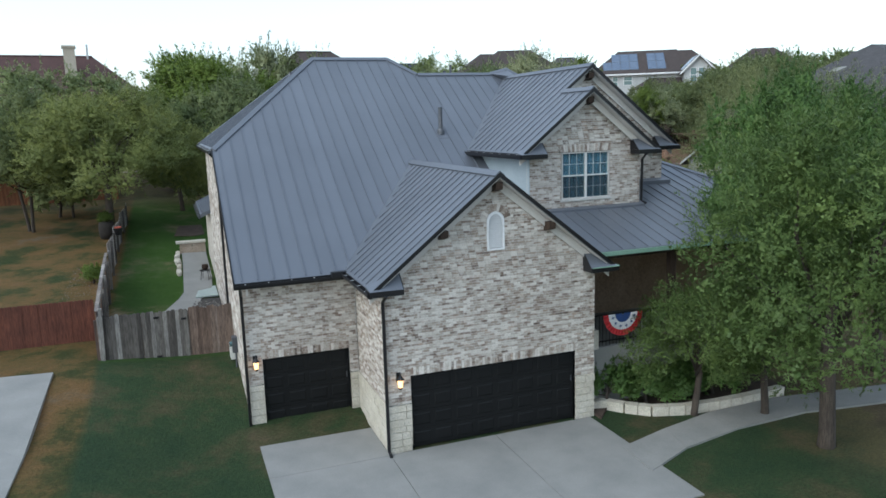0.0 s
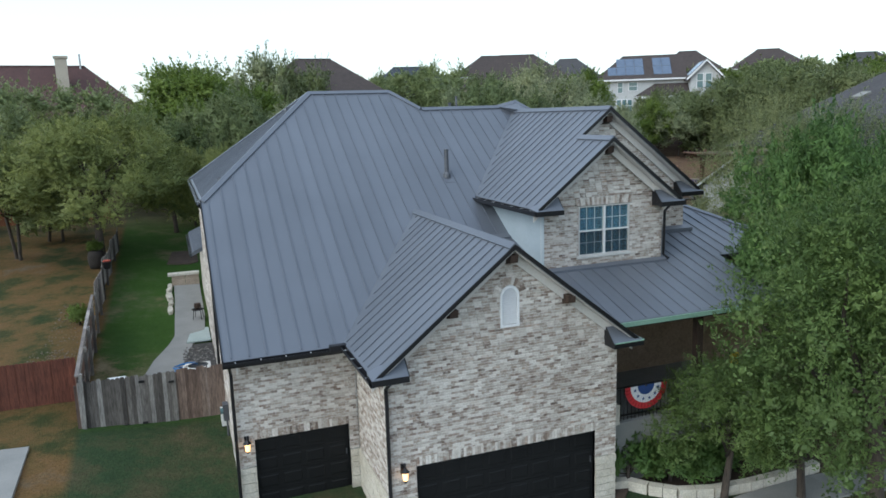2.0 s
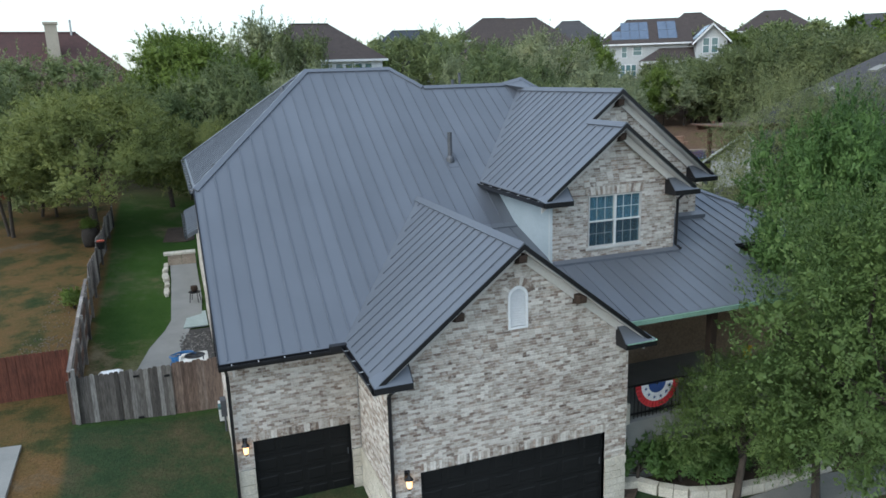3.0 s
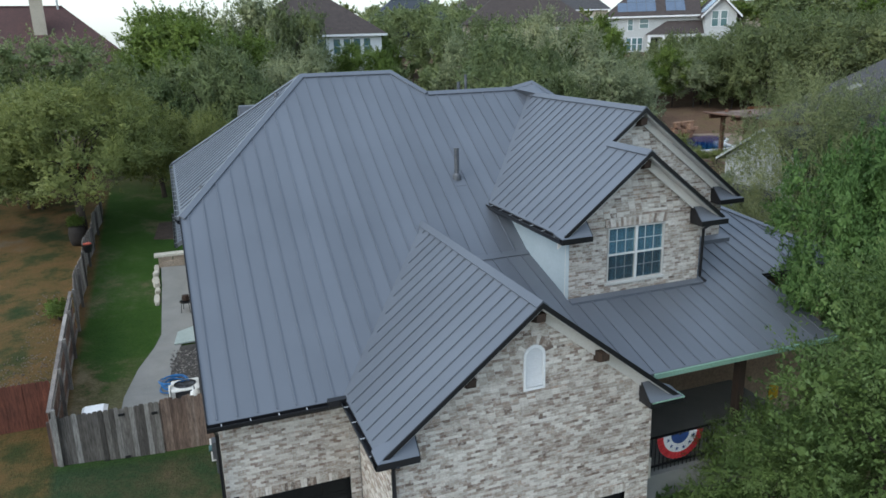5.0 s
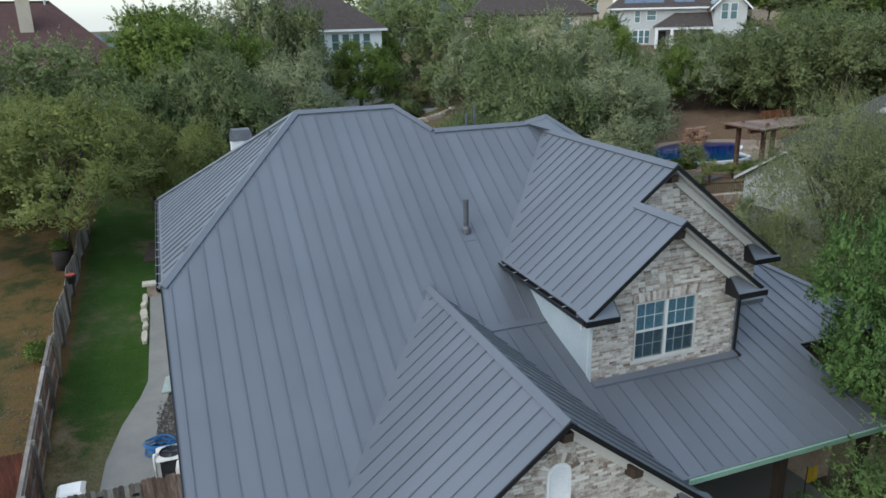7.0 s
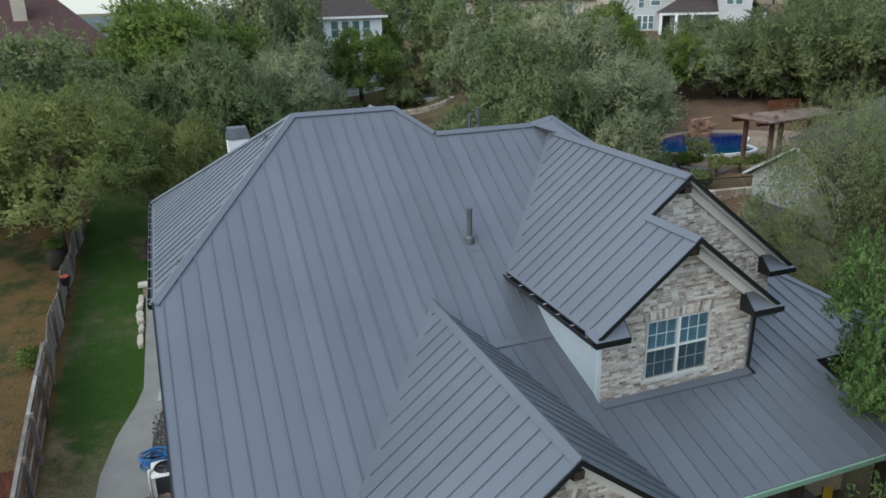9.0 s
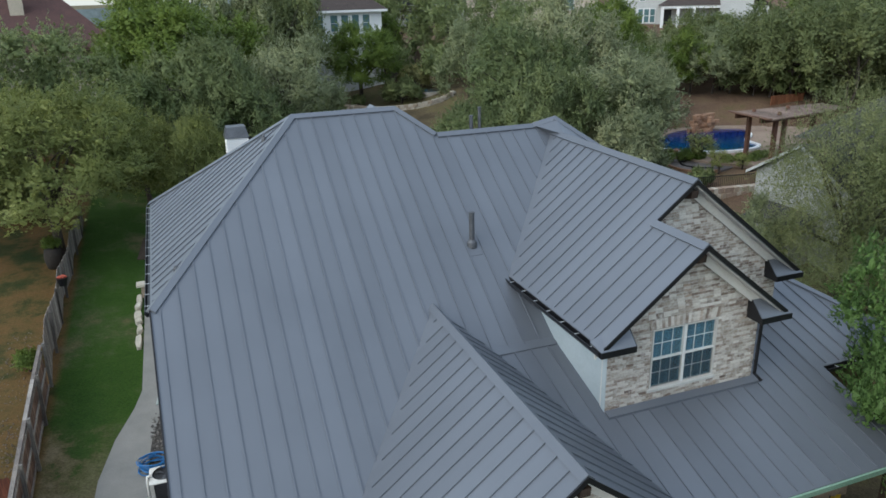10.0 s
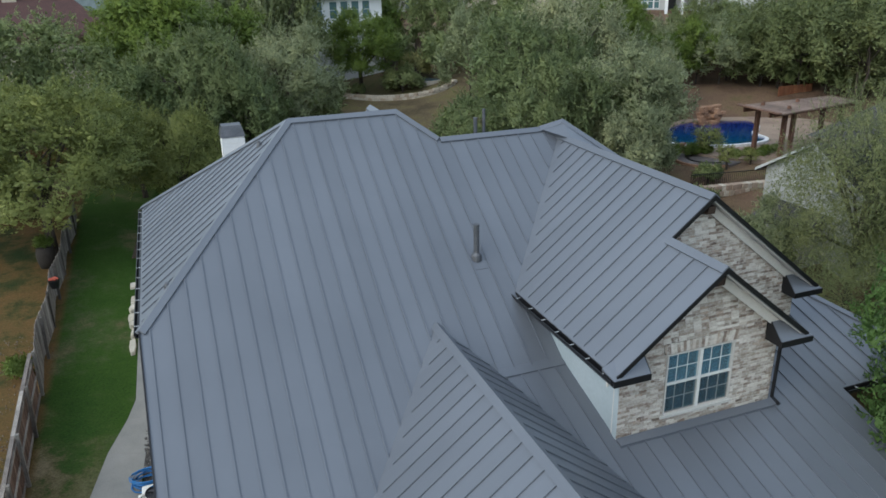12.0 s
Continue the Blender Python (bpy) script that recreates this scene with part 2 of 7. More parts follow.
BARK = wood_material("bark", (0.05, 0.04, 0.032), (0.07, 0.055, 0.045), (0.09, 0.075, 0.06), True, 0.95)
GROUND = material("ground_cover", ground_build, 0.95, 0, 0.2)
SHINGLE_BROWN = speckled("brown_shingle", (0.045, 0.034, 0.031), (0.066, 0.05, 0.045), 2.0, 0.9, 0, 9, 0.5)
SHINGLE_RED = speckled("red_brown_shingle", (0.060, 0.030, 0.027), (0.088, 0.042, 0.038), 2.0, 0.9, 0, 9, 0.5)
SHINGLE_BLUE = speckled("blue_grey_shingle", (0.035, 0.043, 0.056), (0.052, 0.061, 0.075), 2.0, 0.9, 0, 9, 0.5)
SHINGLE_GREY = speckled("grey_shingle", (0.05, 0.048, 0.05), (0.07, 0.067, 0.07), 2.0, 0.9, 0, 9, 0.5)
STUCCO = speckled("white_stucco", (0.44, 0.45, 0.45), (0.52, 0.53, 0.52), 0.6, 0.9, 0, 20, 0.2)
PALEBRICK = speckled("painted_brick", (0.36, 0.37, 0.36), (0.47, 0.47, 0.45), 0.8, 0.9, 0, 14, 0.4)
CREAM = speckled("cream_stucco", (0.46, 0.40, 0.32), (0.54, 0.48, 0.39), 0.6, 0.9, 0, 20, 0.2)
GALV = speckled("dull_galvanised_metal", (0.085, 0.09, 0.10), (0.13, 0.135, 0.15), 3.0, 0.5, 0.5, 30, 0.05)
BRACKET = speckled("bright_zinc", (0.40, 0.41, 0.42), (0.50, 0.51, 0.52), 3.0, 0.45, 0.4, 30, 0.05)
OAK = leaf_material("live_oak_leaf", [(0.0, (0.056, 0.083, 0.035)), (0.35, (0.104, 0.142, 0.059)), (0.7, (0.160, 0.205, 0.091)), (1.0, (0.255, 0.286, 0.140))])
DARKOAK = leaf_material("dark_live_oak_leaf", [(0.0, (0.042, 0.065, 0.028)), (0.35, (0.078, 0.111, 0.047)), (0.7, (0.120, 0.160, 0.073)), (1.0, (0.191, 0.223, 0.112))])
OLIVE = leaf_material("olive_leaf", [(0.0, (0.071, 0.090, 0.027)), (0.35, (0.120, 0.147, 0.046)), (0.7, (0.169, 0.198, 0.067)), (1.0, (0.254, 0.280, 0.112))])
DRYOAK = leaf_material("dry_olive_leaf", [(0.0, (0.055, 0.071, 0.029)), (0.35, (0.087, 0.111, 0.048)), (0.7, (0.122, 0.150, 0.066)), (1.0, (0.178, 0.210, 0.099))])
SAGE = leaf_material("sage_leaf", [(0.0, (0.062, 0.080, 0.034)), (0.35, (0.105, 0.129, 0.058)), (0.7, (0.144, 0.174, 0.079)), (1.0, (0.218, 0.246, 0.123))])
JUNIPER = leaf_material("juniper_leaf", [(0.0, (0.033, 0.062, 0.014)), (0.4, (0.068, 0.116, 0.021)), (0.75, (0.107, 0.162, 0.034)), (1.0, (0.168, 0.207, 0.053))])
ELM = leaf_material("elm_leaf", [(0.0, (0.031, 0.066, 0.019)), (0.4, (0.057, 0.113, 0.034)), (0.75, (0.087, 0.155, 0.047)), (1.0, (0.136, 0.207, 0.068))])
LIMELEAF = leaf_material("lime_green_leaf", [(0.0, (0.032, 0.063, 0.016)), (0.4, (0.059, 0.102, 0.028)), (0.75, (0.088, 0.138, 0.042)), (1.0, (0.134, 0.186, 0.071))])
STRAWLEAF = leaf_material("pale_yellow_leaf", [(0.0, (0.154, 0.149, 0.062)), (0.4, (0.220, 0.215, 0.095)), (0.75, (0.275, 0.270, 0.125)), (1.0, (0.341, 0.330, 0.170))])
GREYLEAF = leaf_material("grey_green_leaf", [(0.0, (0.078, 0.097, 0.054)), (0.4, (0.140, 0.169, 0.098)), (0.75, (0.210, 0.243, 0.146)), (1.0, (0.311, 0.342, 0.214))])


# ---- mesh tools ----
class M:
    """Collects vertices and faces for one mesh."""

    def __init__(self):
        self.v, self.f = [], []

    def add(self, verts, faces):
        k = len(self.v)
        self.v += [tuple(p) for p in verts]
        self.f += [tuple(i + k for i in f) for f in faces]
        return self

    def box(self, a, b):
        (x0, y0, z0), (x1, y1, z1) = a, b
        vs = [(x, y, z) for z in (z0, z1) for y in (y0, y1) for x in (x0, x1)]
        return self.add(vs, [(0, 2, 3, 1), (4, 5, 7, 6), (0, 1, 5, 4), (2, 6, 7, 3), (0, 4, 6, 2), (1, 3, 7, 5)])

    def prism(self, top, down):
        """A slab: the polygon top and the same polygon moved by the vector down."""
        n = len(top)
        low = [tuple(Vector(p) + Vector(down)) for p in top]
        return self.add(list(top) + low, [tuple(range(n)), tuple(range(2 * n - 1, n - 1, -1))] + [(i, n + i, n + (i + 1) % n, (i + 1) % n) for i in range(n)])

    def tube(self, path, radii, n=8, cap=True):
        path = [Vector(p) for p in path]
        if isinstance(radii, (int, float)):
            radii = [radii] * len(path)
        rings = []
        for i, p in enumerate(path):
            d = (path[min(i + 1, len(path) - 1)] - path[max(i - 1, 0)]).normalized()
            a = d.cross((0.31, 0.95, 0.05) if abs(d.y) < 0.9 else (1, 0, 0)).normalized()
            b = d.cross(a)
            rings += [p + radii[i] * (math.cos(2 * math.pi * k / n) * a + math.sin(2 * math.pi * k / n) * b) for k in range(n)]
        fs = [(i * n + k, i * n + (k + 1) % n, (i + 1) * n + (k + 1) % n, (i + 1) * n + k) for i in range(len(path) - 1) for k in range(n)]
        if cap:
            fs += [tuple(range(n - 1, -1, -1)), tuple((len(path) - 1) * n + k for k in range(n))]
        return self.add(rings, fs)

    def sweep(self, a, b, profile, up=(0, 0, 1)):
        """A straight bar from a to b with a profile of (sideways, up) points."""
        a, b = Vector(a), Vector(b)
        d = (b - a).normalized()
        s = d.cross(up).normalized()
        u = s.cross(d)
        n = len(profile)
        vs = [p + s * q[0] + u * q[1] for p in (a, b) for q in profile]
        return self.add(vs, [tuple(range(n)), tuple(range(2 * n - 1, n - 1, -1))] + [(i, n + i, n + (i + 1) % n, (i + 1) % n) for i in range(n)])

    def mesh(self, name, mat, smooth=False):
        me = bpy.data.meshes.new(name)
        me.from_pydata(self.v, [], self.f)
        me.materials.append(mat)
        if smooth:
            me.polygons.foreach_set("use_smooth", [True] * len(me.polygons))
        bm = bmesh.new()
        bm.from_mesh(me)
        bmesh.ops.recalc_face_normals(bm, faces=bm.faces)
        bm.to_mesh(me)
        bm.free()
        return me


def part(name, m, mat, parent, label="", smooth=False):
    ob = new(name, m.mesh(name, mat, smooth))
    ob.parent = parent
    return tagged(ob, label) if label else ob


def thing(name, label, category, group="", kind="", at=(0, 0, 0)):
    ob = new(name)
    ob.location = at
    return tagged(ob, label, category, group, kind)


def whole(name, m, mat, label, category, group="", kind="", smooth=False):
    return tagged(new(name, m.mesh(name, mat, smooth)), label, category, group, kind)


def clip(poly, axis, lo, hi):
    """The part of a plan polygon with lo <= coordinate <= hi."""
    for sign, limit in ((1, lo), (-1, -hi)):
        out = []
        for i, p in enumerate(poly):
            q = poly[(i + 1) % len(poly)]
            dp, dq = sign * p[axis] - limit, sign * q[axis] - limit
            if dp >= 0:
                out.append(p)
            if dp * dq < 0:
                k = dp / (dp - dq)
                out.append((p[0] + k * (q[0] - p[0]), p[1] + k * (q[1] - p[1])))
        poly = out
        if len(poly) < 3:
            return []
    return poly


def lift(poly, plane, h=0.0):
    a, b, c = plane
    n = Vector((-a, -b, 1)).normalized()
    return [tuple(Vector((x, y, a * x + b * y + c)) + n * h) for x, y in poly]


def slope(house, plane, poly, axis, label, pitch=0.44, start=None, thick=0.08, valley=0.0):
    """One standing-seam slope: a deck and its panels, stepping along the plan axis. Seams keep clear of a valley by its width."""
    n = Vector((-plane[0], -plane[1], 1)).normalized()
    deck = part("roof_slope", M().prism(lift(poly, plane, -0.012), (0, 0, -thick)), ROOF, house, label)
    lo, hi = min(p[axis] for p in poly), max(p[axis] for p in poly)
    u = lo if start is None else start
    foot = min(p[1 - axis] for p in poly)
    while u < hi - 0.02:
        pan, rib = clip(poly, axis, max(u, lo), min(u + pitch, hi)), clip(poly, axis, max(u, lo), min(u + 0.028, hi))
        if len(pan) > 2:
            m = M().prism(lift(pan, plane, 0.0), -n * 0.008)
            if len(rib) > 2:  # the seams stop short of valleys and edges
                run = [p[1 - axis] for p in rib]
                rib = clip(rib, 1 - axis, min(run) + (valley if valley and min(run) > foot + 0.08 else 0.06), max(run) - 0.06)
            if len(rib) > 2:
                m.prism(lift(rib, plane, 0.030), -n * 0.034)
            part("roof_panel", m, ROOF, deck)
        u += pitch
    return deck


def cap(house, p, q, pl, pr, width=0.14):
    """A folded ridge or hip cap along p-q over the slopes pl and pr."""
    p, q = Vector(p), Vector(q)
    d = (q - p).normalized()
    nl, nr = (Vector((-s[0], -s[1], 1)).normalized() for s in (pl, pr))
    sl, sr = nl.cross(d), nr.cross(d)
    sl, sr = (s if (s.z < 0) else -s for s in (sl, sr))
    vs = []
    for e in (p, q):
        vs += [e + sl * width, e + sl * width + nl * 0.05, e + Vector((0, 0, 0.075)), e + sr * width + nr * 0.05, e + sr * width, e - Vector((0, 0, 0.02))]
    fs = [tuple(range(6)), tuple(range(11, 5, -1))] + [(i, 6 + i, 6 + (i + 1) % 6, (i + 1) % 6) for i in range(6)]
    return part("ridge_cap", M().add(vs, fs), ROOF, house)


def gutter(house, p, q, out):
    """An open-topped eave gutter from p to q; out points away from the wall."""
    p, q, o = Vector(p), Vector(q), Vector(out)
    prof = [(0, 0.02), (0, -0.13), (0.09, -0.13), (0.13, -0.05), (0.13, 0.0), (0.115, 0.0), (0.115, -0.05), (0.08, -0.115), (0.015, -0.115), (0.015, 0.02)]
    vs = [e + o * a + Vector((0, 0, b)) for e in (p, q) for a, b in prof]
    n = len(prof)
    fs = [(i, n + i, n + (i + 1) % n, (i + 1) % n) for i in range(n)] + [tuple(range(n)), tuple(range(2 * n - 1, n - 1, -1))]
    g = part("gutter", M().add(vs, fs), BLACK, house, "black metal eave gutter")
    length = (q - p).length
    for k in range(int(length / 0.75) + 1):
        c = p + (q - p) * ((k + 0.5) / (int(length / 0.75) + 1))
        d = (q - p).normalized() * 0.012
        m = M().add([c - d + Vector((0, 0, 0.005)), c + d + Vector((0, 0, 0.005)), c + d + o * 0.125 + Vector((0, 0, 0.005)), c - d + o * 0.125 + Vector((0, 0, 0.005)),
                     c - d + Vector((0, 0, -0.008)), c + d + Vector((0, 0, -0.008)), c + d + o * 0.125 + Vector((0, 0, -0.008)), c - d + o * 0.125 + Vector((0, 0, -0.008))],
                    [(0, 1, 2, 3), (7, 6, 5, 4), (0, 4, 5, 1), (1, 5, 6, 2), (2, 6, 7, 3), (3, 7, 4, 0)])
        part("gutter_bracket", m, BRACKET, g)
    return g


def brick_wall(house, label, origin, along, spans, z0, z1, singles=None, brick=(0.196, 0.066), back=0.2, seed=1):
    """A wall of bricks in running bond. origin and along give its outer face; spans(z) gives the stretches of wall at a height.
    singles(u, z) picks the bricks that are objects of their own."""
    rnd = random.Random(seed)
    o, a = Vector(origin), Vector(along).normalized()
    out = a.cross((0, 0, 1)).normalized()
    core, joined = M(), M()
    wall = new("wall")
    wall.parent = house
    tagged(wall, label)
    rows = int(round((z1 - z0) / brick[1]))
    h = (z1 - z0) / rows
    made = []
    for r in range(rows):
        z = z0 + r * h
        for s0, s1 in spans(z + h / 2):
            q = [o + a * s0, o + a * s1]
            core.prism([q[0] - out * 0.012 + Vector((0, 0, z)), q[1] - out * 0.012 + Vector((0, 0, z)), q[1] - out * 0.012 + Vector((0, 0, z + h)), q[0] - out * 0.012 + Vector((0, 0, z + h))], -out * back)
            u = s0 - (brick[0] / 2 if r % 2 else 0)
            while u < s1 - 0.01:
                b0, b1 = max(u, s0) + 0.005, min(u + brick[0], s1) - 0.005
                u += brick[0]
                if b1 - b0 < 0.03:
                    continue
                proud = rnd.uniform(-0.004, 0.006)
                if singles and singles((b0 + b1) / 2, z) and b1 - b0 > brick[0] * 0.9:
                    made.append((b0, z, proud))
                    continue
                c = [o + a * b0, o + a * b1]
                front = [c[0] + out * proud + Vector((0, 0, z + 0.005)), c[1] + out * proud + Vector((0, 0, z + 0.005)), c[1] + out * proud + Vector((0, 0, z + h - 0.005)), c[0] + out * proud + Vector((0, 0, z + h - 0.005))]
                rear = [p - out * 0.03 for p in front]
                joined.add(front + rear, [(0, 1, 2, 3), (0, 4, 5, 1), (1, 5, 6, 2), (2, 6, 7, 3), (3, 7, 4, 0)])
    wall.data = None
    tagged(part("mortar_core", core, MORTAR, wall), kind="stuff")
    tagged(part("brickwork", joined, BRICKS, wall), kind="stuff")
    if made:
        w = brick[0] - 0.01
        m = M().box((0, 0, 0.005), (w, 0.03, h - 0.005))
        me = m.mesh("brick", BRICK)
        ang = math.atan2(a.y, a.x)
        for b0, z, proud in made:
            ob = new("brick", me)
            ob.parent = wall
            p = o + a * b0 + out * (proud + 0.0) + Vector((0, 0, z))
            ob.matrix_basis = Matrix.Translation(p) @ Matrix.Rotation(ang, 4, "Z") @ Matrix.Translation((0, 0.0, 0))
    return wall


def soldiers(wall, origin, along, u0, u1, z0, z1, fan=0.0):
    """A course of upright bricks over an opening, a little proud."""
    o, a = Vector(origin), Vector(along).normalized()
    out = a.cross((0, 0, 1)).normalized()
    n = max(3, int(round((u1 - u0) / 0.075)))
    for i in range(n):
        b0, b1 = u0 + (u1 - u0) * i / n + 0.004, u0 + (u1 - u0) * (i + 1) / n - 0.004
        t0, t1 = fan * (2 * i / n - 1), fan * (2 * (i + 1) / n - 1)
        m = M().prism([o + a * b0 + out * 0.012 + Vector((0, 0, z0)), o + a * b1 + out * 0.012 + Vector((0, 0, z0)), o + a * (b1 + t1) + out * 0.012 + Vector((0, 0, z1)), o + a * (b0 + t0) + out * 0.012 + Vector((0, 0, z1))], -out * 0.03)
        part("soldier_brick", m, BRICK, wall)


def ease(v, lo, hi):
    k = min(max((v - lo) / (hi - lo), 0.0), 1.0)
    return k * k * (3 - 2 * k)


def height(x, y):
    """The lie of the land."""
    z = 0.95 * ease(y, -2.0, 5.0) + 1.9 * ease(y, 4.0, 40.0) + 2.6 * ease(y, 30.0, 80.0)
    z += 2.3 * ease(x, 16.0, 34.0) * ease(y, 2.0, 24.0)
    z += 0.74 * ease(-x, 0.3, 5.0) * (1 - ease(y, -3.0, 6.0)) + 0.25 * ease(-x, 0.0, 5.0)
    z += 4.5 * math.exp(-(((x - 85) / 55) ** 2 + ((y - 105) / 55) ** 2))
    z -= 26.0 * ease(y, 75.0, 260.0) * ease(-x + 0.25 * y, -10.0, 60.0)
    z -= 0.95 * ease(y, -2.0, 5.0) * ease(x, 9.6, 11.0) * (1 - ease(y, 2.0, 8.0)) * 0.7
    k = ease(1.32 - math.hypot((x - 36.5) / 9.0, (y - 26.5) / 7.5), 0.0, 0.5)
    return z * (1 - k) + 4.1 * k


# ---- ground ----
def make_ground():
    xs = sorted(set([-3000, -1500, -700, -400, -250, -160, -110] + [-80 + 4 * i for i in range(15)] + [-20 + 1.0 * i for i in range(46)] + [26 + 3 * i for i in range(30)] + [130, 160, 220, 320, 500, 900, 1700, 3000]))
    ys = sorted(set([-900, -400, -150, -70] + [-40 + 3 * i for i in range(10)] + [-10 + 1.0 * i for i in range(51)] + [42 + 3 * i for i in range(30)] + [140, 160, 190, 230, 300, 420, 650, 1000, 1700, 3000]))
    m = M()
    n = len(xs)
    m.v = [(x, y, height(x, y) - 0.02) for y in ys for x in xs]
    m.f = [(j * n + i, j * n + i + 1, (j + 1) * n + i + 1, (j + 1) * n + i) for j in range(len(ys) - 1) for i in range(n - 1)]
    return whole("ground", m, GROUND, "sloping green lawn, dry grass and bare soil", "ground", kind="structure", smooth=True)


def sheet(name, poly, label, category, mat, rise=0.03, thick=0.12, flat=None):
    """A paved area on the land, following its lie, with real thickness."""
    m = M()
    top = [(x, y, (height(x, y) if flat is None else flat) + rise) for x, y in poly]
    m.prism(top, (0, 0, -thick))
    return whole(name, m, mat, label, category, kind="structure")


def strip(name, left, right, label, category, mat, rise=0.035, thick=0.12):
    """A path between two edges, in slabs."""
    ob = thing(name, label, category, kind="structure")
    for i in range(len(left) - 1):
        top = [left[i], right[i], right[i + 1], left[i + 1]]
        c = (sum(p[0] for p in top) / 4, sum(p[1] for p in top) / 4)
        top = [(c[0] + (x - c[0]) * 0.997, c[1] + (y - c[1]) * 0.997) for x, y in top]
        part("slab", M().prism([(x, y, height(x, y) + rise) for x, y in top], (0, 0, -thick)), mat, ob)
    return ob


make_ground()
drive = thing("driveway", "pale concrete driveway before the garage doors", "driveway", kind="structure")
for (x0, x1, y0, y1) in [(0.2, 3.3, -3.2, -0.06), (0.2, 3.3, -8, -3.2), (3.3, 6.3, -8, -3.14), (6.3, 9.3, -8, -3.14), (0.2, 3.3, -16, -8), (3.3, 6.3, -16, -8), (6.3, 9.0, -16, -8)]:
    part("slab", M().box((x0 + 0.008, y0 + 0.008, -0.12), (x1 - 0.008, y1 - 0.008, 0.03)), CONCRETE, drive)
strip("front_walk", [(8.9, -6.6), (10.5, -5.9), (12.5, -5.5), (15, -5.4), (19, -6)], [(9.0, -5.2), (10.7, -4.7), (12.5, -4.3), (15, -4.2), (19, -4.8)], "pale concrete front walk beside the flower bed", "walkway", CONCRETE)
strip("side_walk", [(-2.55, 5.0), (-2.6, 7.0), (-2.5, 8.6), (-2.1, 10.6), (-1.55, 12.3), (-1.3, 13.4), (-1.25, 16.0), (-1.2, 18.6), (-1.2, 19.6), (-1.2, 21.0)],
      [(-1.1, 5.0), (-1.1, 7.0), (-1.15, 8.6), (-1.0, 10.3), (-0.6, 12.3), (-0.1, 13.4), (0.05, 16), (0.05, 18.6), (0.05, 19.6), (0.05, 21.0)], "curved pale concrete side walk beside the lawn", "walkway", CONCRETE)
sheet("neighbour_drive", [(-5.3, 3.9), (-5.25, -1.8), (-5.3, -14), (-11, -14), (-11, 4.6)], "pale concrete slab on the neighbour's side", "driveway", CONCRETE, 0.06, 0.3)

# ---- the house ----
house = thing("house", "whitewashed brick house with a blue-grey standing-seam metal roof", "house")
S, EAVE = 0.645, 4.68
MAIN = (0, S, EAVE)
LEFT = (0.757, 0, 7.82 + 0.757 * 0.075)
BACK = (0, -0.724, 11.15 + 0.724 * 10.03)
RIGHT = (-0.756, 0, 11.15 + 0.756 * 7.53)
PORCH = (0, 0.30, 5.56)
GL, GR = (0.785, 0, 7.18 - 0.785 * 6.43), (-0.785, 0, 7.18 + 0.785 * 6.43)
DL = (0.79, 0, 7.47 - 0.79 * 8.72)
UR = (-0.79, 0, 10.26 + 0.79 * 12.25)
DR = (-0.79, 0, 9.4 + 0.79 * 11.16)
WING_BACK = (0, -0.70, 10.435 + 0.70 * 8.92)
WING_END = (-0.75, 0, 10.435 + 0.75 * 12.46)

slope(house, MAIN, [(-0.08, -0.45), (9.15, -0.45), (9.15, 4.85), (12.46, 8.92), (8.476, 8.92), (7.53, 10.03), (4.32, 10.03), (-0.08, 4.86)], 0, "large blue-grey standing-seam front slope", 0.432, -0.316)
slope(house, LEFT, [(-0.08, 4.86), (4.32, 10.03), (-0.08, 14.63)], 1, "steep blue-grey standing-seam side slope")
slope(house, BACK, [(-0.08, 14.63), (4.32, 10.03), (7.53, 10.03), (12.1, 14.63)], 0, "blue-grey standing-seam rear slope")
slope(house, RIGHT, [(7.53, 10.03), (8.476, 8.92), (12.1, 8.92), (12.1, 14.63)], 1, "blue-grey standing-seam hip slope")
slope(house, WING_BACK, [(8.5, 8.92), (12.46, 8.92), (17.3, 14.0), (8.5, 14.0)], 0, "blue-grey standing-seam rear wing slope")
slope(house, WING_END, [(12.46, 8.92), (16.4, 4.8), (16.4, 13.0)], 1, "blue-grey standing-seam wing end slope")
slope(house, GL, [(2.95, -3.44), (6.43, -3.44), (6.43, 3.88), (2.95, -0.30)], 1, "blue-grey standing-seam garage gable slope", 0.424, -3.494, valley=0.30)
slope(house, GR, [(6.43, -3.44), (9.88, -3.44), (9.88, -2.75), (9.545, -2.75), (7.52, 2.55), (6.43, 3.88)], 1, "blue-grey standing-seam garage gable slope facing the porch")
slope(house, DL, [(8.72, -0.25), (11.16, -0.25), (11.16, 1.58), (12.25, 1.58), (12.25, 8.68), (8.72, 4.35)], 1, "blue-grey standing-seam dormer slope", valley=0.26)
slope(house, DR, [(11.16, -0.25), (13.60, -0.25), (13.60, 1.9), (11.16, 1.9)], 1, "blue-grey standing-seam dormer slope")
slope(house, UR, [(12.25, 1.58), (15.77, 1.58), (15.77, 6.0), (12.25, 8.9)], 1, "blue-grey standing-seam upper gable slope")
slope(house, PORCH, [(9.545, -2.75), (15.3, -2.75), (15.3, 0.0), (18.6, 0.0), (16.4, 4.3), (12.0, 4.3), (12.0, 2.55), (7.52, 2.55)], 0, "low-pitched blue-grey standing-seam porch slope")
PORCH_END = (-0.55, 0, 5.56 + 0.55 * 18.6)
slope(house, PORCH_END, [(18.6, 0.0), (18.6, 9.0), (16.4, 9.0), (16.4, 4.3)], 1, "blue-grey standing-seam porch end slope")


def on(plane, x, y):
    return (x, y, plane[0] * x + plane[1] * y + plane[2])


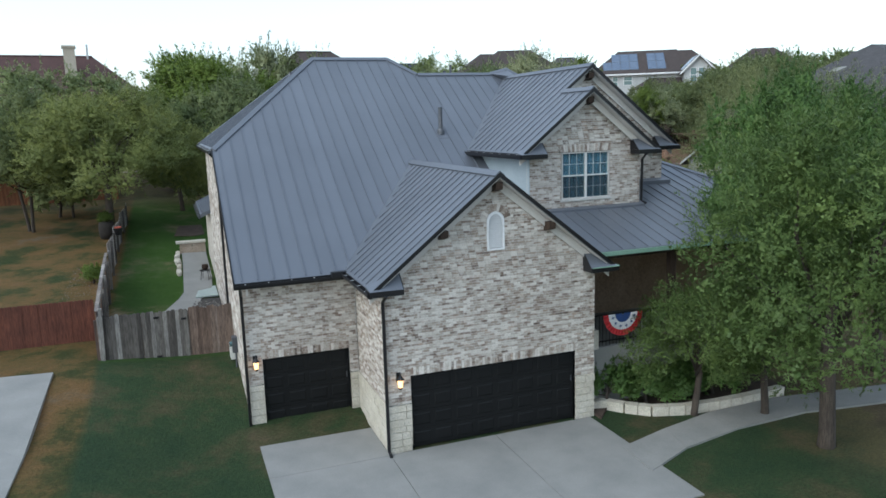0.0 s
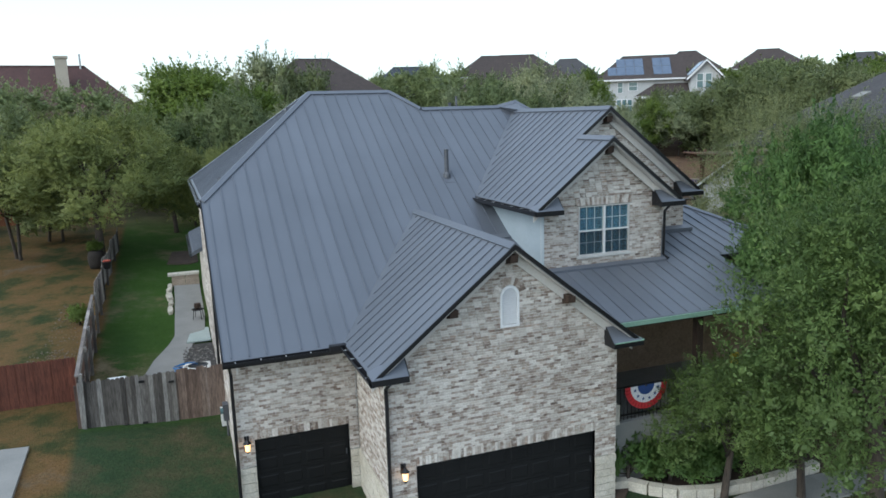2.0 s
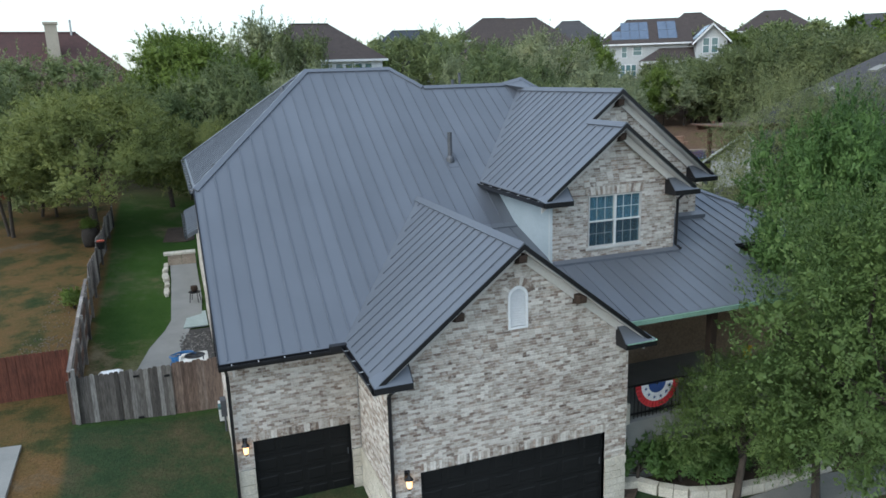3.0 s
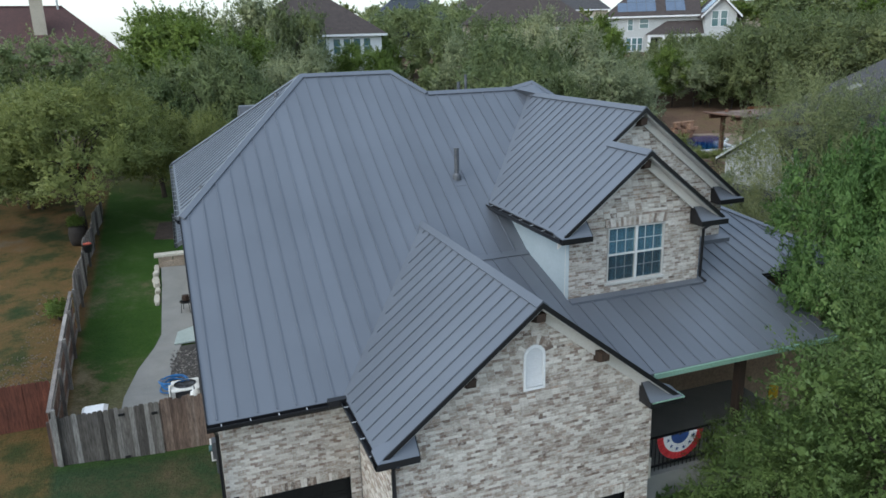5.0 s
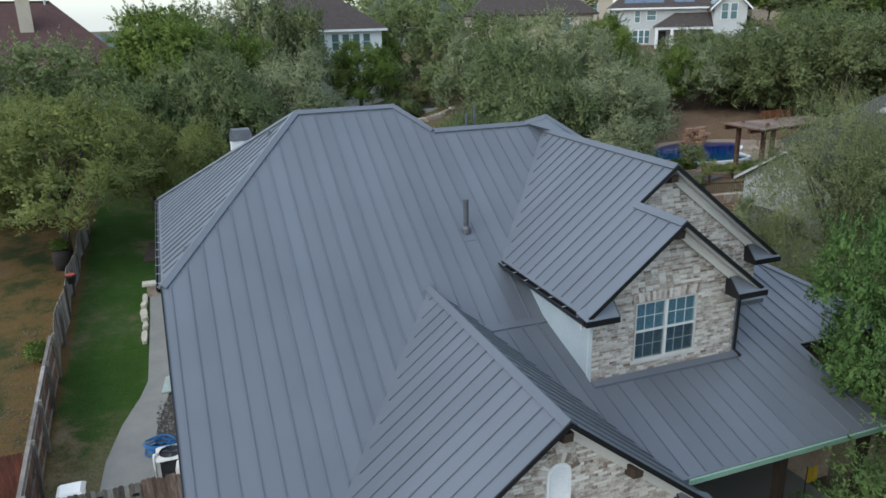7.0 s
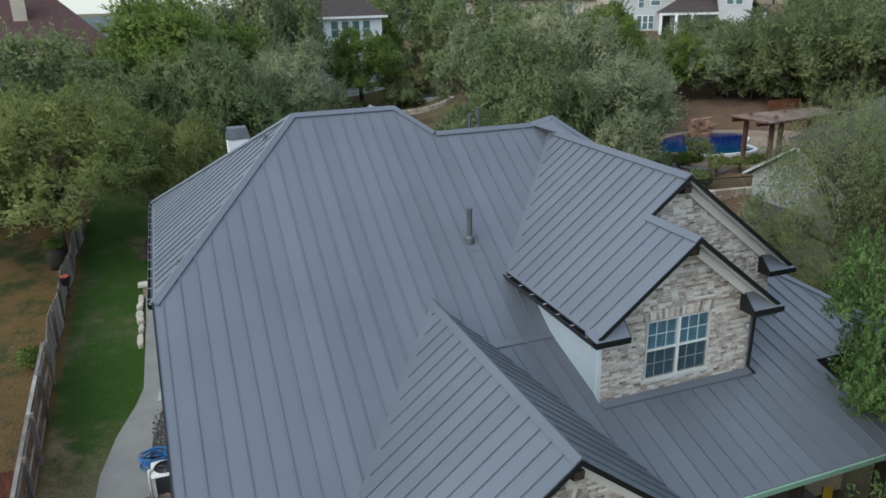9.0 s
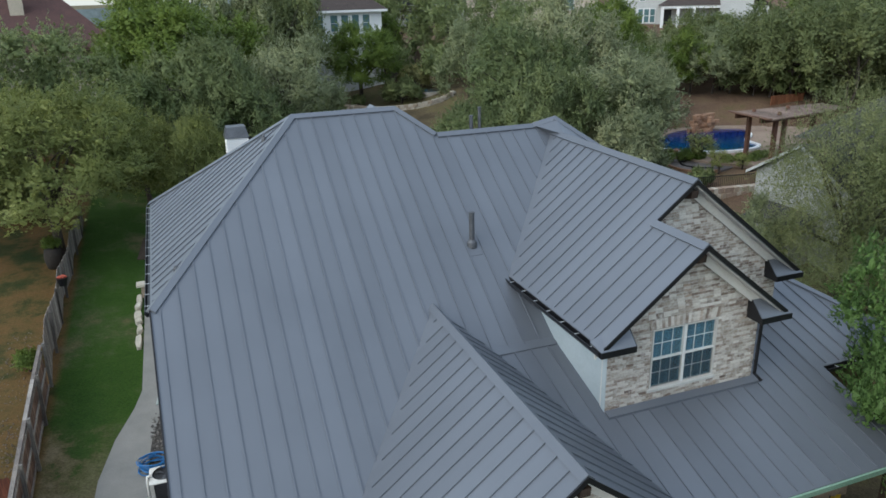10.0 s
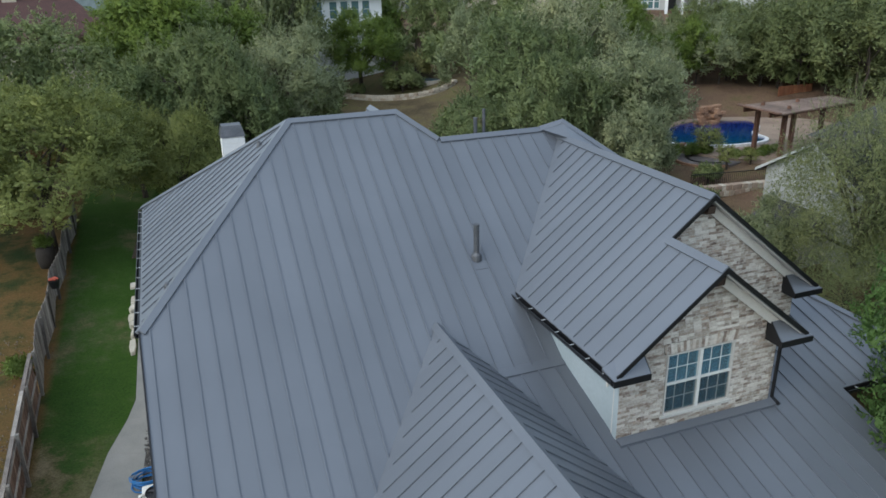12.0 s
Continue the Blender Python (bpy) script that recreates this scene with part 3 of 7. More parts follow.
cap(house, on(MAIN, 4.32, 10.03), on(MAIN, 7.53, 10.03), MAIN, BACK)
cap(house, on(MAIN, -0.08, 4.86), on(MAIN, 4.32, 10.03), MAIN, LEFT)
cap(house, on(LEFT, -0.08, 14.63), on(LEFT, 4.32, 10.03), BACK, LEFT)
cap(house, on(MAIN, 8.476, 8.92), on(MAIN, 7.53, 10.03), MAIN, RIGHT)
cap(house, on(MAIN, 8.476, 8.92), on(MAIN, 12.46, 8.92), MAIN, WING_BACK)
# the wing's ridge lifts into a small peak where the upper gable meets it
PEAK = (12.48, 8.84, 10.63)
part("ridge_peak", M().add([(11.7, 8.92, 10.46), PEAK, (12.28, 7.9, 10.28), (13.5, 7.75, 9.75), (13.5, 9.95, 9.75), (11.9, 9.5, 10.1)], [(0, 2, 1), (1, 2, 3), (1, 3, 4), (1, 4, 5), (0, 1, 5), (0, 5, 4, 3, 2)]), ROOF, house)
cap(house, (11.7, 8.92, 10.45), PEAK, MAIN, WING_BACK)
cap(house, PEAK, on(WING_BACK, 17.3, 13.9), WING_BACK, WING_END)
cap(house, PEAK, on(WING_END, 16.4, 4.8), MAIN, WING_END)
cap(house, on(GL, 6.43, -3.44), on(GL, 6.43, 3.9), GL, GR)
cap(house, on(DL, 12.25, 1.58), on(DL, 12.25, 8.6), DL, UR)
cap(house, on(DL, 11.16, -0.25), on(DL, 11.16, 1.62), DL, DR)
cap(house, on(PORCH, 18.6, 0), on(PORCH, 16.4, 4.3), PORCH, PORCH_END)
part("flashing", M().prism(lift([(7.45, 2.40), (9.14, 2.40), (9.14, 2.66), (7.45, 2.66)], PORCH, 0.036), (0, 0, -0.03)), ROOF, house)
part("flashing", M().prism(lift([(9.12, 0.0), (13.3, 0.0), (13.3, 0.19), (9.12, 0.19)], PORCH, 0.06), (0, 0, -0.07)), ROOF, house, "metal apron flashing under the dormer")
part("flashing", M().prism(lift([(13.2, 1.72), (15.6, 1.72), (15.6, 1.97), (13.2, 1.97)], PORCH, 0.12), (0, 0, -0.14)), ROOF, house)


def rake(p, q, out, depth=0.085, back_run=0.36):
    """Black rake board with a beige frieze board below it."""
    p, q, o = Vector(p), Vector(q), Vector(out)
    b = part("rake_board", M().prism([p + o * 0.02 + Vector((0, 0, 0.035)), q + o * 0.02 + Vector((0, 0, 0.035)), q + o * 0.02 - Vector((0, 0, depth)), p + o * 0.02 - Vector((0, 0, depth))], -o * 0.035), BLACK, house, "black metal rake board")
    part("frieze_board", M().prism([p - o * 0.30 - Vector((0, 0, 0.13)), q - o * 0.30 - Vector((0, 0, 0.13)), q - o * 0.30 - Vector((0, 0, 0.37)), p - o * 0.30 - Vector((0, 0, 0.37))], -o * 0.05), TRIM, b, "beige painted frieze board")
    if back_run:
        part("rake_soffit", M().prism([p - o * 0.02 - Vector((0, 0, 0.105)), q - o * 0.02 - Vector((0, 0, 0.105)), q - o * back_run - Vector((0, 0, 0.105)), p - o * back_run - Vector((0, 0, 0.105))], (0, 0, -0.02)), TRIM, b, "beige painted rake soffit")


for plane, y, xs in ((GL, -3.44, (2.95, 6.43)), (GR, -3.44, (9.88, 6.43)), (DL, -0.25, (8.72, 11.16)), (DR, -0.25, (13.6, 11.16)), (UR, 1.58, (15.77, 12.25)), (DL, 1.58, (11.2, 12.25))):
    rake(on(plane, xs[0], y), on(plane, xs[1], y), (0, -1, 0))
rake(on(MAIN, -0.08, 4.86), on(MAIN, -0.08, -0.45), (-1, 0, 0), 0.12, 0.0)


def cornice(x, y, z, side, mat=BLACK):
    """A boxed eave return with its small hipped metal top; side is the way in to the wall."""
    w, d = 0.85, 0.46
    x1 = x + side * w
    a = [(x, y, z), (x1, y, z), (x1, y + d, z), (x, y + d, z)]
    m = M().add(a + [(x, y + d, z + 0.06), (x1, y + d, z + 0.44)], [(0, 1, 5, 4), (0, 4, 3), (1, 2, 5), (2, 3, 4, 5), (0, 3, 2, 1)])
    r = part("cornice_return", m, ROOF, house, "boxed eave return with a small metal top")
    part("end_board", M().prism([(x1 + side * 0.004, y + 0.01, z), (x1 + side * 0.004, y + d, z), (x1 + side * 0.004, y + d, z + 0.45)], (side * 0.02, 0, 0)), BLACK, r, "dark end board")
    lo, hi = min(x, x1), max(x, x1)
    part("fascia", M().box((lo - 0.01, y - 0.02, z - 0.14), (hi + 0.01, y + d, z - 0.004)), mat, r, "dark fascia box")


cornice(2.88, -3.50, 4.47, 1)
cornice(9.95, -3.50, 4.47, -1)
part("film_strip", M().box((9.12, -3.535, 4.452), (9.97, -3.522, 4.482)).box((9.962, -3.53, 4.452), (9.975, -3.04, 4.482)), FILM, house, "pale green film on the eave edge")
cornice(8.64, -0.30, 7.44, 1)
cornice(13.68, -0.30, 7.44, -1)
cornice(15.85, 1.52, 7.44, -1)

gutter(house, (-0.10, -0.45, 4.36), (3.0, -0.45, 4.36), (0, -1, 0))
gutter(house, (2.95, -0.55, 4.42), (2.95, -3.44, 4.42), (-1, 0, 0))
gutter(house, (8.72, 4.3, 7.43), (8.72, -0.25, 7.43), (-1, 0, 0))
gutter(house, (-0.08, 14.6, 7.78), (-0.08, 4.95, 7.78), (-1, 0, 0))
part("eave_edge", M().box((9.7, -2.80, 4.60), (15.3, -2.752, 4.72)), FILM, house, "pale green film on the porch eave")
gutter(house, (15.35, 0.0, 5.52), (18.6, 0.0, 5.52), (0, -1, 0))
part("gutter_box", M().box((2.55, -0.62, 4.33), (2.98, -0.44, 4.47)), BLACK, house)

for a, b in (((-0.06, -0.44, 4.29), (3.3, 0.0, 4.31)), ((2.97, -3.08, 4.36), (3.32, -0.45, 4.38)), ((8.75, 0.2, 7.37), (9.15, 4.2, 7.39))):
    part("soffit", M().box(a, b), TRIM, house, "beige painted soffit")

# brick walls
OUT = (1, 0, 0)


def gable_spans(x0, x1, top, plane_l, plane_r, holes):
    def spans(z):
        a, b = x0, x1
        if z > top:
            a, b = max(a, (z + 0.17 - plane_l[2]) / plane_l[0]), min(b, (z + 0.17 - plane_r[2]) / plane_r[0])
        out = [(a, b)] if b - a > 0.05 else []
        for h0, h1, hz0, hz1 in holes:
            if hz0 < z < hz1:
                out = [s for lo, hi in out for s in ((lo, min(hi, h0)), (max(lo, h1), hi)) if s[1] - s[0] > 0.03]
        return out
    return spans


VENT_HOLES = [(6.19, 6.69, 5.15, 5.92)] + [(6.44 - 0.25 * math.cos(k), 6.44 + 0.25 * math.cos(k), 5.92 + 0.25 * math.sin(k) - 0.04, 5.92 + 0.25 * math.sin(k) + 0.04) for k in (0.15, 0.45, 0.8, 1.2)]
g_wall = brick_wall(house, "whitewashed brick garage gable wall", (0, -3.08, 0), OUT,
                    gable_spans(3.32, 9.46, 4.3, GL, GR, [(3.96, 8.84, 0, 2.06), (3.96, 8.84, 2.06, 2.27), (0, 3.96, 0, 1.3), (8.84, 12, 0, 1.3)] + VENT_HOLES), 0.0, 6.98,
                    lambda u, z: 4.35 < z < 6.1 and 4.3 < u < 8.4, seed=3)
soldiers(g_wall, (0, -3.08, 0), OUT, 3.96, 8.84, 2.06, 2.27)
s_wall = brick_wall(house, "whitewashed brick wall over the single garage door", (0, 0, 0), OUT,
                    gable_spans(0.15, 3.32, 99, GL, GR, [(0.56, 3.06, 0, 2.06), (0.56, 3.06, 2.06, 2.27), (0, 0.56, 0, 1.3), (3.06, 9, 0, 1.3)]), 0.0, 4.5, seed=4)
soldiers(s_wall, (0, 0, 0), OUT, 0.56, 3.06, 2.06, 2.27)
brick_wall(house, "whitewashed brick return wall between the garage bays", (3.32, 0.0, 0), (0, -1, 0), lambda z: [(0.04, 3.04)] if z > 1.3 else [], 0.0, 4.56, seed=5)
d_wall = brick_wall(house, "whitewashed brick dormer wall with a twin window", (0, 0.2, 0), OUT,
                    gable_spans(9.13, 13.22, 7.4, DL, DR, [(10.26, 12.05, 5.91, 7.44), (10.17, 12.14, 7.44, 7.68)]), 5.52, 9.2, seed=6)
soldiers(d_wall, (0, 0.2, 0), OUT, 10.20, 12.11, 7.44, 7.68, 0.05)
brick_wall(house, "whitewashed brick upper gable wall", (0, 1.95, 0), OUT, gable_spans(11.0, 15.4, 7.4, DL, UR, []), 6.0, 10.05, seed=7)
brick_wall(house, "whitewashed brick side wall facing the fence", (0.15, 14.3, 0), (0, -1, 0),
           lambda z: [(0, min(14.26, 14.3 - (z + 0.17 - EAVE) / S if z > 4.4 else 14.3))], 0.0, 7.6, brick=(0.43, 0.144), seed=8)
wht = M().prism([(9.15, 0.35, 5.4), (9.15, 0.35, 7.66), (9.15, 5.2, 7.66), (9.15, 5.2, 7.2), (9.15, 2.4, 5.6)], (0.12, 0, 0))
side = part("side_wall", wht, SIDING, house, "pale blue-white lap siding on the dormer's side")
part("corner_board", M().box((9.12, 0.21, 5.5), (9.16, 0.36, 7.4)), SIDING, side)


def limestone(wall, origin, along, u0, u1, z1, seed):
    """Rough cream limestone blocks at the foot of a wall."""
    rnd = random.Random(seed)
    o, a = Vector(origin), Vector(along).normalized()
    out = a.cross((0, 0, 1)).normalized()
    base = part("stone_base", M().prism([o + a * u0 - out * 0.02, o + a * u1 - out * 0.02, o + a * u1 - out * 0.02 + Vector((0, 0, z1)), o + a * u0 - out * 0.02 + Vector((0, 0, z1))], -out * 0.18), MORTAR, wall)
    z = 0.0
    while z < z1 - 0.05:
        h = min(rnd.choice((0.16, 0.2, 0.26)), z1 - z)
        u = u0
        while u < u1 - 0.04:
            w = min(rnd.uniform(0.22, 0.5), u1 - u)
            k = rnd.uniform(0.01, 0.035)
            c0, c1 = o + a * (u + 0.0055), o + a * (u + w - 0.007)
            f = [c0 + out * k + Vector((0, 0, z + 0.007)), c1 + out * k + Vector((0, 0, z + 0.007)), c1 + out * k * 0.8 + Vector((0, 0, z + h - 0.007)), c0 + out * k * 0.9 + Vector((0, 0, z + h - 0.007))]
            part("limestone_block", M().prism(f, -out * 0.06), LIME, wall)
            u += w
        z += h
    return base


limestone(g_wall, (0, -3.08, 0), OUT, 3.32, 3.96, 1.3, 1)
limestone(g_wall, (0, -3.08, 0), OUT, 8.84, 9.46, 1.3, 2)
limestone(s_wall, (0, 0, 0), OUT, 0.15, 0.56, 1.3, 3)
limestone(s_wall, (0, 0, 0), OUT, 3.06, 3.32, 1.3, 5)
limestone(s_wall, (3.32, 0, 0), (0, -1, 0), 0, 3.08, 1.3, 4)
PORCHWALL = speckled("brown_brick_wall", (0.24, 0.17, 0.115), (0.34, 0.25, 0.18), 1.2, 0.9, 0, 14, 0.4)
part("wall_core", M().box((0.3, 0.25, 0.0), (9.2, 0.45, 4.2)), MORTAR, house)
part("wall_core", M().box((9.2, 0.3, 0.0), (9.4, 3.0, 4.6)), BRICKS, house)
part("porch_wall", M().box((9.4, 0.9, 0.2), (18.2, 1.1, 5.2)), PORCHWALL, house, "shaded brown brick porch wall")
part("garage_side_wall", M().box((9.26, -3.07, 0.0), (9.45, 0.9, 4.3)), BRICKS, house)


def garage_door(x0, x1, y, label):
    d = part("garage_door", M().box((x0, y + 0.14, 0.02), (x1, y + 0.18, 2.06)), DOOR, house, label)
    cols = int(round((x1 - x0) / 0.61))
    for r in range(4):
        z0, z1 = 0.03 + 0.507 * r, 0.03 + 0.507 * (r + 1) - 0.008
        part("door_section", M().box((x0, y + 0.115, z0), (x1, y + 0.14, z1)), DOOR, d)
        for c in range(cols):
            a, b = x0 + (x1 - x0) * c / cols + 0.07, x0 + (x1 - x0) * (c + 1) / cols - 0.07
            q = [(a, y + 0.115, z0 + 0.09), (b, y + 0.115, z0 + 0.09), (b, y + 0.115, z1 - 0.09), (a, y + 0.115, z1 - 0.09)]
            i = [(a + 0.03, y + 0.103, z0 + 0.12), (b - 0.03, y + 0.103, z0 + 0.12), (b - 0.03, y + 0.103, z1 - 0.12), (a + 0.03, y + 0.103, z1 - 0.12)]
            part("door_panel", M().add(q + i, [(4, 5, 6, 7), (0, 1, 5, 4), (1, 2, 6, 5), (2, 3, 7, 6), (3, 0, 4, 7), (3, 2, 1, 0)]), DOOR, d)
    part("handle", M().box((x1 - 0.10, y + 0.085, 1.15), (x1 - 0.075, y + 0.11, 1.32)), GALV, d, "small grey pull handle")
    for a, b in ((x0 - 0.05, x0), (x1, x1 + 0.05)):
        part("jamb", M().box((a, y + 0.02, 0.0), (b, y + 0.2, 2.06)), BLACK, d)


garage_door(0.56, 3.06, 0.0, "charcoal single garage door with raised panels, closed")
garage_door(3.96, 8.84, -3.08, "charcoal double garage door with raised panels, closed")


def downspout(path, label="black metal downspout"):
    part("downspout", M().tube(path, 0.045, 6), BLACK, house, label)


downspout([(0.06, -0.5, 4.25), (0.10, -0.12, 3.95), (0.10, -0.06, 0.15), (0.10, -0.25, 0.05)])
downspout([(3.28, -3.52, 4.35), (3.28, -3.14, 4.1), (3.28, -3.14, 0.12), (3.28, -3.35, 0.05)])
downspout([(13.18, -0.2, 7.3), (13.24, 0.10, 7.1), (13.24, 0.12, 5.75), (13.26, -0.1, 5.66)])
downspout([(-0.15, 5.05, 7.7), (0.05, 5.05, 7.45), (0.05, 5.05, 1.0)])


def dormer_window(x0, x1, y, z0, z1):
    w = part("window", M().box((x0 - 0.03, y + 0.13, z0 - 0.03), (x1 + 0.03, y + 0.16, z1 + 0.03)), BLACK, house, "twin sash window with grids and blue-grey curtains")
    for a, b in (((x0, z0), (x0 + 0.03, z1)), ((x1 - 0.03, z0), (x1, z1)), ((x0 + 0.03, z0), (x1 - 0.03, z0 + 0.035)), ((x0 + 0.03, z1 - 0.03), (x1 - 0.03, z1)), (((x0 + x1) / 2 - 0.035, z0 + 0.035), ((x0 + x1) / 2 + 0.035, z1 - 0.03))):
        outer = abs(a[0] + b[0] - x0 - x1) > 0.02 or b[1] - a[1] < 0.1
        part("window_frame", M().box((a[0], y - 0.01, a[1]), (b[0], y + 0.12, b[1])), TRIM if outer else FRAME, w, "beige window surround" if outer else "off-white window mullion")
    part("window_sill", M().box((x0 - 0.06, y - 0.03, z0 - 0.07), (x1 + 0.06, y + 0.08, z0 - 0.002)), MORTAR, w)
    mid, zm = (x0 + x1) / 2, (z0 + z1) / 2
    for a, b in ((x0 + 0.03, mid - 0.035), (mid + 0.035, x1 - 0.03)):
        part("meeting_rail", M().box((a, y + 0.01, zm - 0.022), (b, y + 0.06, zm + 0.022)), FRAME, w)
        folds = [(a + (b - a) * (0.02 + 0.80 * k / 14), y + 0.105 + 0.016 * math.sin(k * 1.9)) for k in range(15)]
        part("curtain", M().add([(u, v, zz) for zz in (z0 + 0.03, z1 - 0.03) for u, v in folds], [(k, k + 1, 16 + k, 15 + k) for k in range(14)]), CURTAIN, w, "blue-grey curtain")
        part("insect_screen", M().box((a, y + 0.030, z0 + 0.035), (b, y + 0.034, zm - 0.022)), SCREEN, w, "dark insect screen")
        for c, d in ((z0 + 0.035, zm - 0.022), (zm + 0.022, z1 - 0.03)):
            part("pane", M().box((a, y + 0.065, c), (b, y + 0.07, d)), GLASS_CLEAR, w)
            for i in (1, 2):
                u = a + (b - a) * i / 3
                part("muntin", M().box((u - 0.0055, y + 0.048, c), (u + 0.0055, y + 0.062, d)), FRAME, w)
            part("muntin", M().box((a, y + 0.046, (c + d) / 2 - 0.0055), (b, y + 0.060, (c + d) / 2 + 0.0055)), FRAME, w)


FRAME = speckled("off_white_vinyl", (0.62, 0.62, 0.60), (0.68, 0.68, 0.66), 1.0, 0.5, 0, 12, 0.02, grit=0.05)


def screen_build(nt, b):
    b.inputs["Base Color"].default_value = (0.02, 0.022, 0.025, 1)
    b.inputs["Alpha"].default_value = 0.2


SCREEN = material("screen_mesh", screen_build, 0.8)


def clear_build(nt, b):
    b.inputs["Base Color"].default_value = (0.40, 0.66, 0.78, 1)
    b.inputs["Transmission Weight"].default_value = 0.85
    b.inputs["IOR"].default_value = 1.18


GLASS_CLEAR = material("clear_pane", clear_build, 0.03, 0.0, 0.28)
dormer_window(10.28, 12.03, 0.2, 5.94, 7.42)

# arched louvre in the garage gable
lv = part("louvre", M().box((6.19, -2.98, 5.15), (6.69, -2.95, 6.17)), WHITE, house, "white arched louvre vent")
arch = [(6.19, 5.15), (6.69, 5.15)] + [(6.44 + 0.25 * math.cos(k * math.pi / 10), 5.92 + 0.25 * math.sin(k * math.pi / 10)) for k in range(11)]
inner = [(6.44 + (x - 6.44) * 0.80, 5.60 + (z - 5.60) * 0.88) for x, z in arch]
n = len(arch)
part("louvre_frame", M().add([(x, -3.10, z) for x, z in arch] + [(x, -3.10, z) for x, z in inner] + [(x, -2.95, z) for x, z in arch] + [(x, -2.98, z) for x, z in inner],
     [f for i in range(n) for j in [(i + 1) % n] for f in ((i, j, n + j, n + i), (2 * n + i, 2 * n + j, j, i), (n + i, n + j, 3 * n + j, 3 * n + i))]), WHITE, lv)
for k in range(15):
    z = 5.24 + k * 0.058
    hw = 0.2 if z < 5.9 else max(0.04, math.sqrt(max(0.0, 0.04 - (z - 5.9) ** 2)))
    part("slat", M().prism([(6.44 - hw, -3.085, z), (6.44 + hw, -3.085, z), (6.44 + hw, -3.0, z + 0.05), (6.44 - hw, -3.0, z + 0.05)], (0, 0, -0.008)), WHITE, lv)

# bricks set round the louvre's arch
for k in range(13):
    a0, a1 = math.pi * (k + 0.06) / 13, math.pi * (k + 0.94) / 13
    part("arch_brick", M().prism([(6.44 + r * math.cos(a), -3.095, 5.92 + r * math.sin(a)) for r, a in ((0.262, a0), (0.45, a0), (0.45, a1), (0.262, a1))], (0, 0.03, 0)), BRICK, lv)

# timber outriggers under the rakes
for x, y, z in ((4.9, -3.1, 5.72), (7.96, -3.1, 5.72), (6.43, -3.1, 6.86), (11.16, 0.18, 9.07), (12.25, 1.93, 9.92)):
    m = M().add([(x - 0.10, y - 0.28, z - 0.09), (x + 0.10, y - 0.28, z - 0.09), (x + 0.10, y + 0.03, z - 0.17), (x - 0.10, y + 0.03, z - 0.17), (x - 0.10, y - 0.30, z + 0.09), (x + 0.10, y - 0.30, z + 0.09), (x + 0.10, y + 0.03, z + 0.09), (x - 0.10, y + 0.03, z + 0.09)],
                [(0, 3, 2, 1), (4, 5, 6, 7), (0, 1, 5, 4), (1, 2, 6, 5), (2, 3, 7, 6), (3, 0, 4, 7)])
    part("outrigger", m, DARKWOOD, house, "dark-stained timber outrigger")


def vent_pipe(x, y, z0, z1, r):
    p = part("vent_pipe", M().tube([(x, y, z0), (x, y, z1)], r, 12), GALV, house, "grey metal vent pipe")
    part("boot", M().tube([(x, y, z0 - 0.05), (x, y, z0 + 0.10), (x, y, z0 + 0.16)], [r * 2.0, r * 1.7, r * 1.1], 12), GALV, p)
    part("vent_cap", M().tube([(x, y, z1), (x, y, z1 + 0.03)], [r * 1.15, r * 1.15], 12), GALV, p)


vent_pipe(8.09, 5.3, 8.1, 9.0, 0.075)
part("flashing", M().prism(lift([(7.9, 5.0), (8.28, 5.0), (8.28, 5.55), (7.9, 5.55)], MAIN, 0.012), (0, 0, -0.015)), ROOF, house)
vent_pipe(10.19, 10.3, 9.6, 10.65, 0.06)
vent_pipe(10.48, 10.3, 9.6, 10.9, 0.05)
vent_pipe(0.6, 5.95, 8.28, 8.42, 0.04)
vent_pipe(3.47, 10.1, 10.45, 10.62, 0.04)

# chimney of white siding at the back
ch = part("chimney", M().box((2.98, 18.4, 3.0), (3.82, 19.2, 9.12)), WHITE, house, "white-sided chimney with a dark metal cap")
for k in range(12):
    part("siding_board", M().box((2.965, 18.385, 6.9 + k * 0.18), (3.835, 19.215, 6.9 + k * 0.18 + 0.165)), WHITE, ch)
part("chimney_cap", M().add([(2.93, 18.35, 9.12), (3.87, 18.35, 9.12), (3.87, 19.25, 9.12), (2.93, 19.25, 9.12), (3.02, 18.5, 9.55), (3.76, 18.5, 9.55), (3.76, 19.1, 9.55), (3.02, 19.1, 9.55)],
     [(0, 1, 5, 4), (1, 2, 6, 5), (2, 3, 7, 6), (3, 0, 4, 7), (4, 5, 6, 7), (3, 2, 1, 0)]), GALV, ch, "hipped metal chimney cap")
# rear one-storey part and a rear cross gable
slope(house, (0.45, 0, 4.75), [(-0.28, 14.7), (4.0, 14.7), (4.0, 21.0), (-0.28, 21.0)], 1, "low standing-seam rear slope", thick=0.14)
gutter(house, (-0.28, 21.0, 4.55), (-0.28, 14.7, 4.55), (-1, 0, 0))
part("rear_wall", M().box((0.2, 14.5, 0.0), (9.0, 20.8, 4.5)), BRICKS, house)
slope(house, (0.8, 0, 10.8 - 0.8 * 7.55), [(4.5, 12.0), (7.55, 12.0), (7.55, 13.1), (4.5, 13.1)], 1, "standing-seam rear gable slope")
slope(house, (-0.8, 0, 10.8 + 0.8 * 7.55), [(7.55, 12.0), (10.6, 12.0), (10.6, 13.1), (7.55, 13.1)], 1, "standing-seam rear gable slope")
cap(house, (7.55, 12.0, 10.8), (7.55, 13.1, 10.8), (0.8, 0, 0), (-0.8, 0, 0))


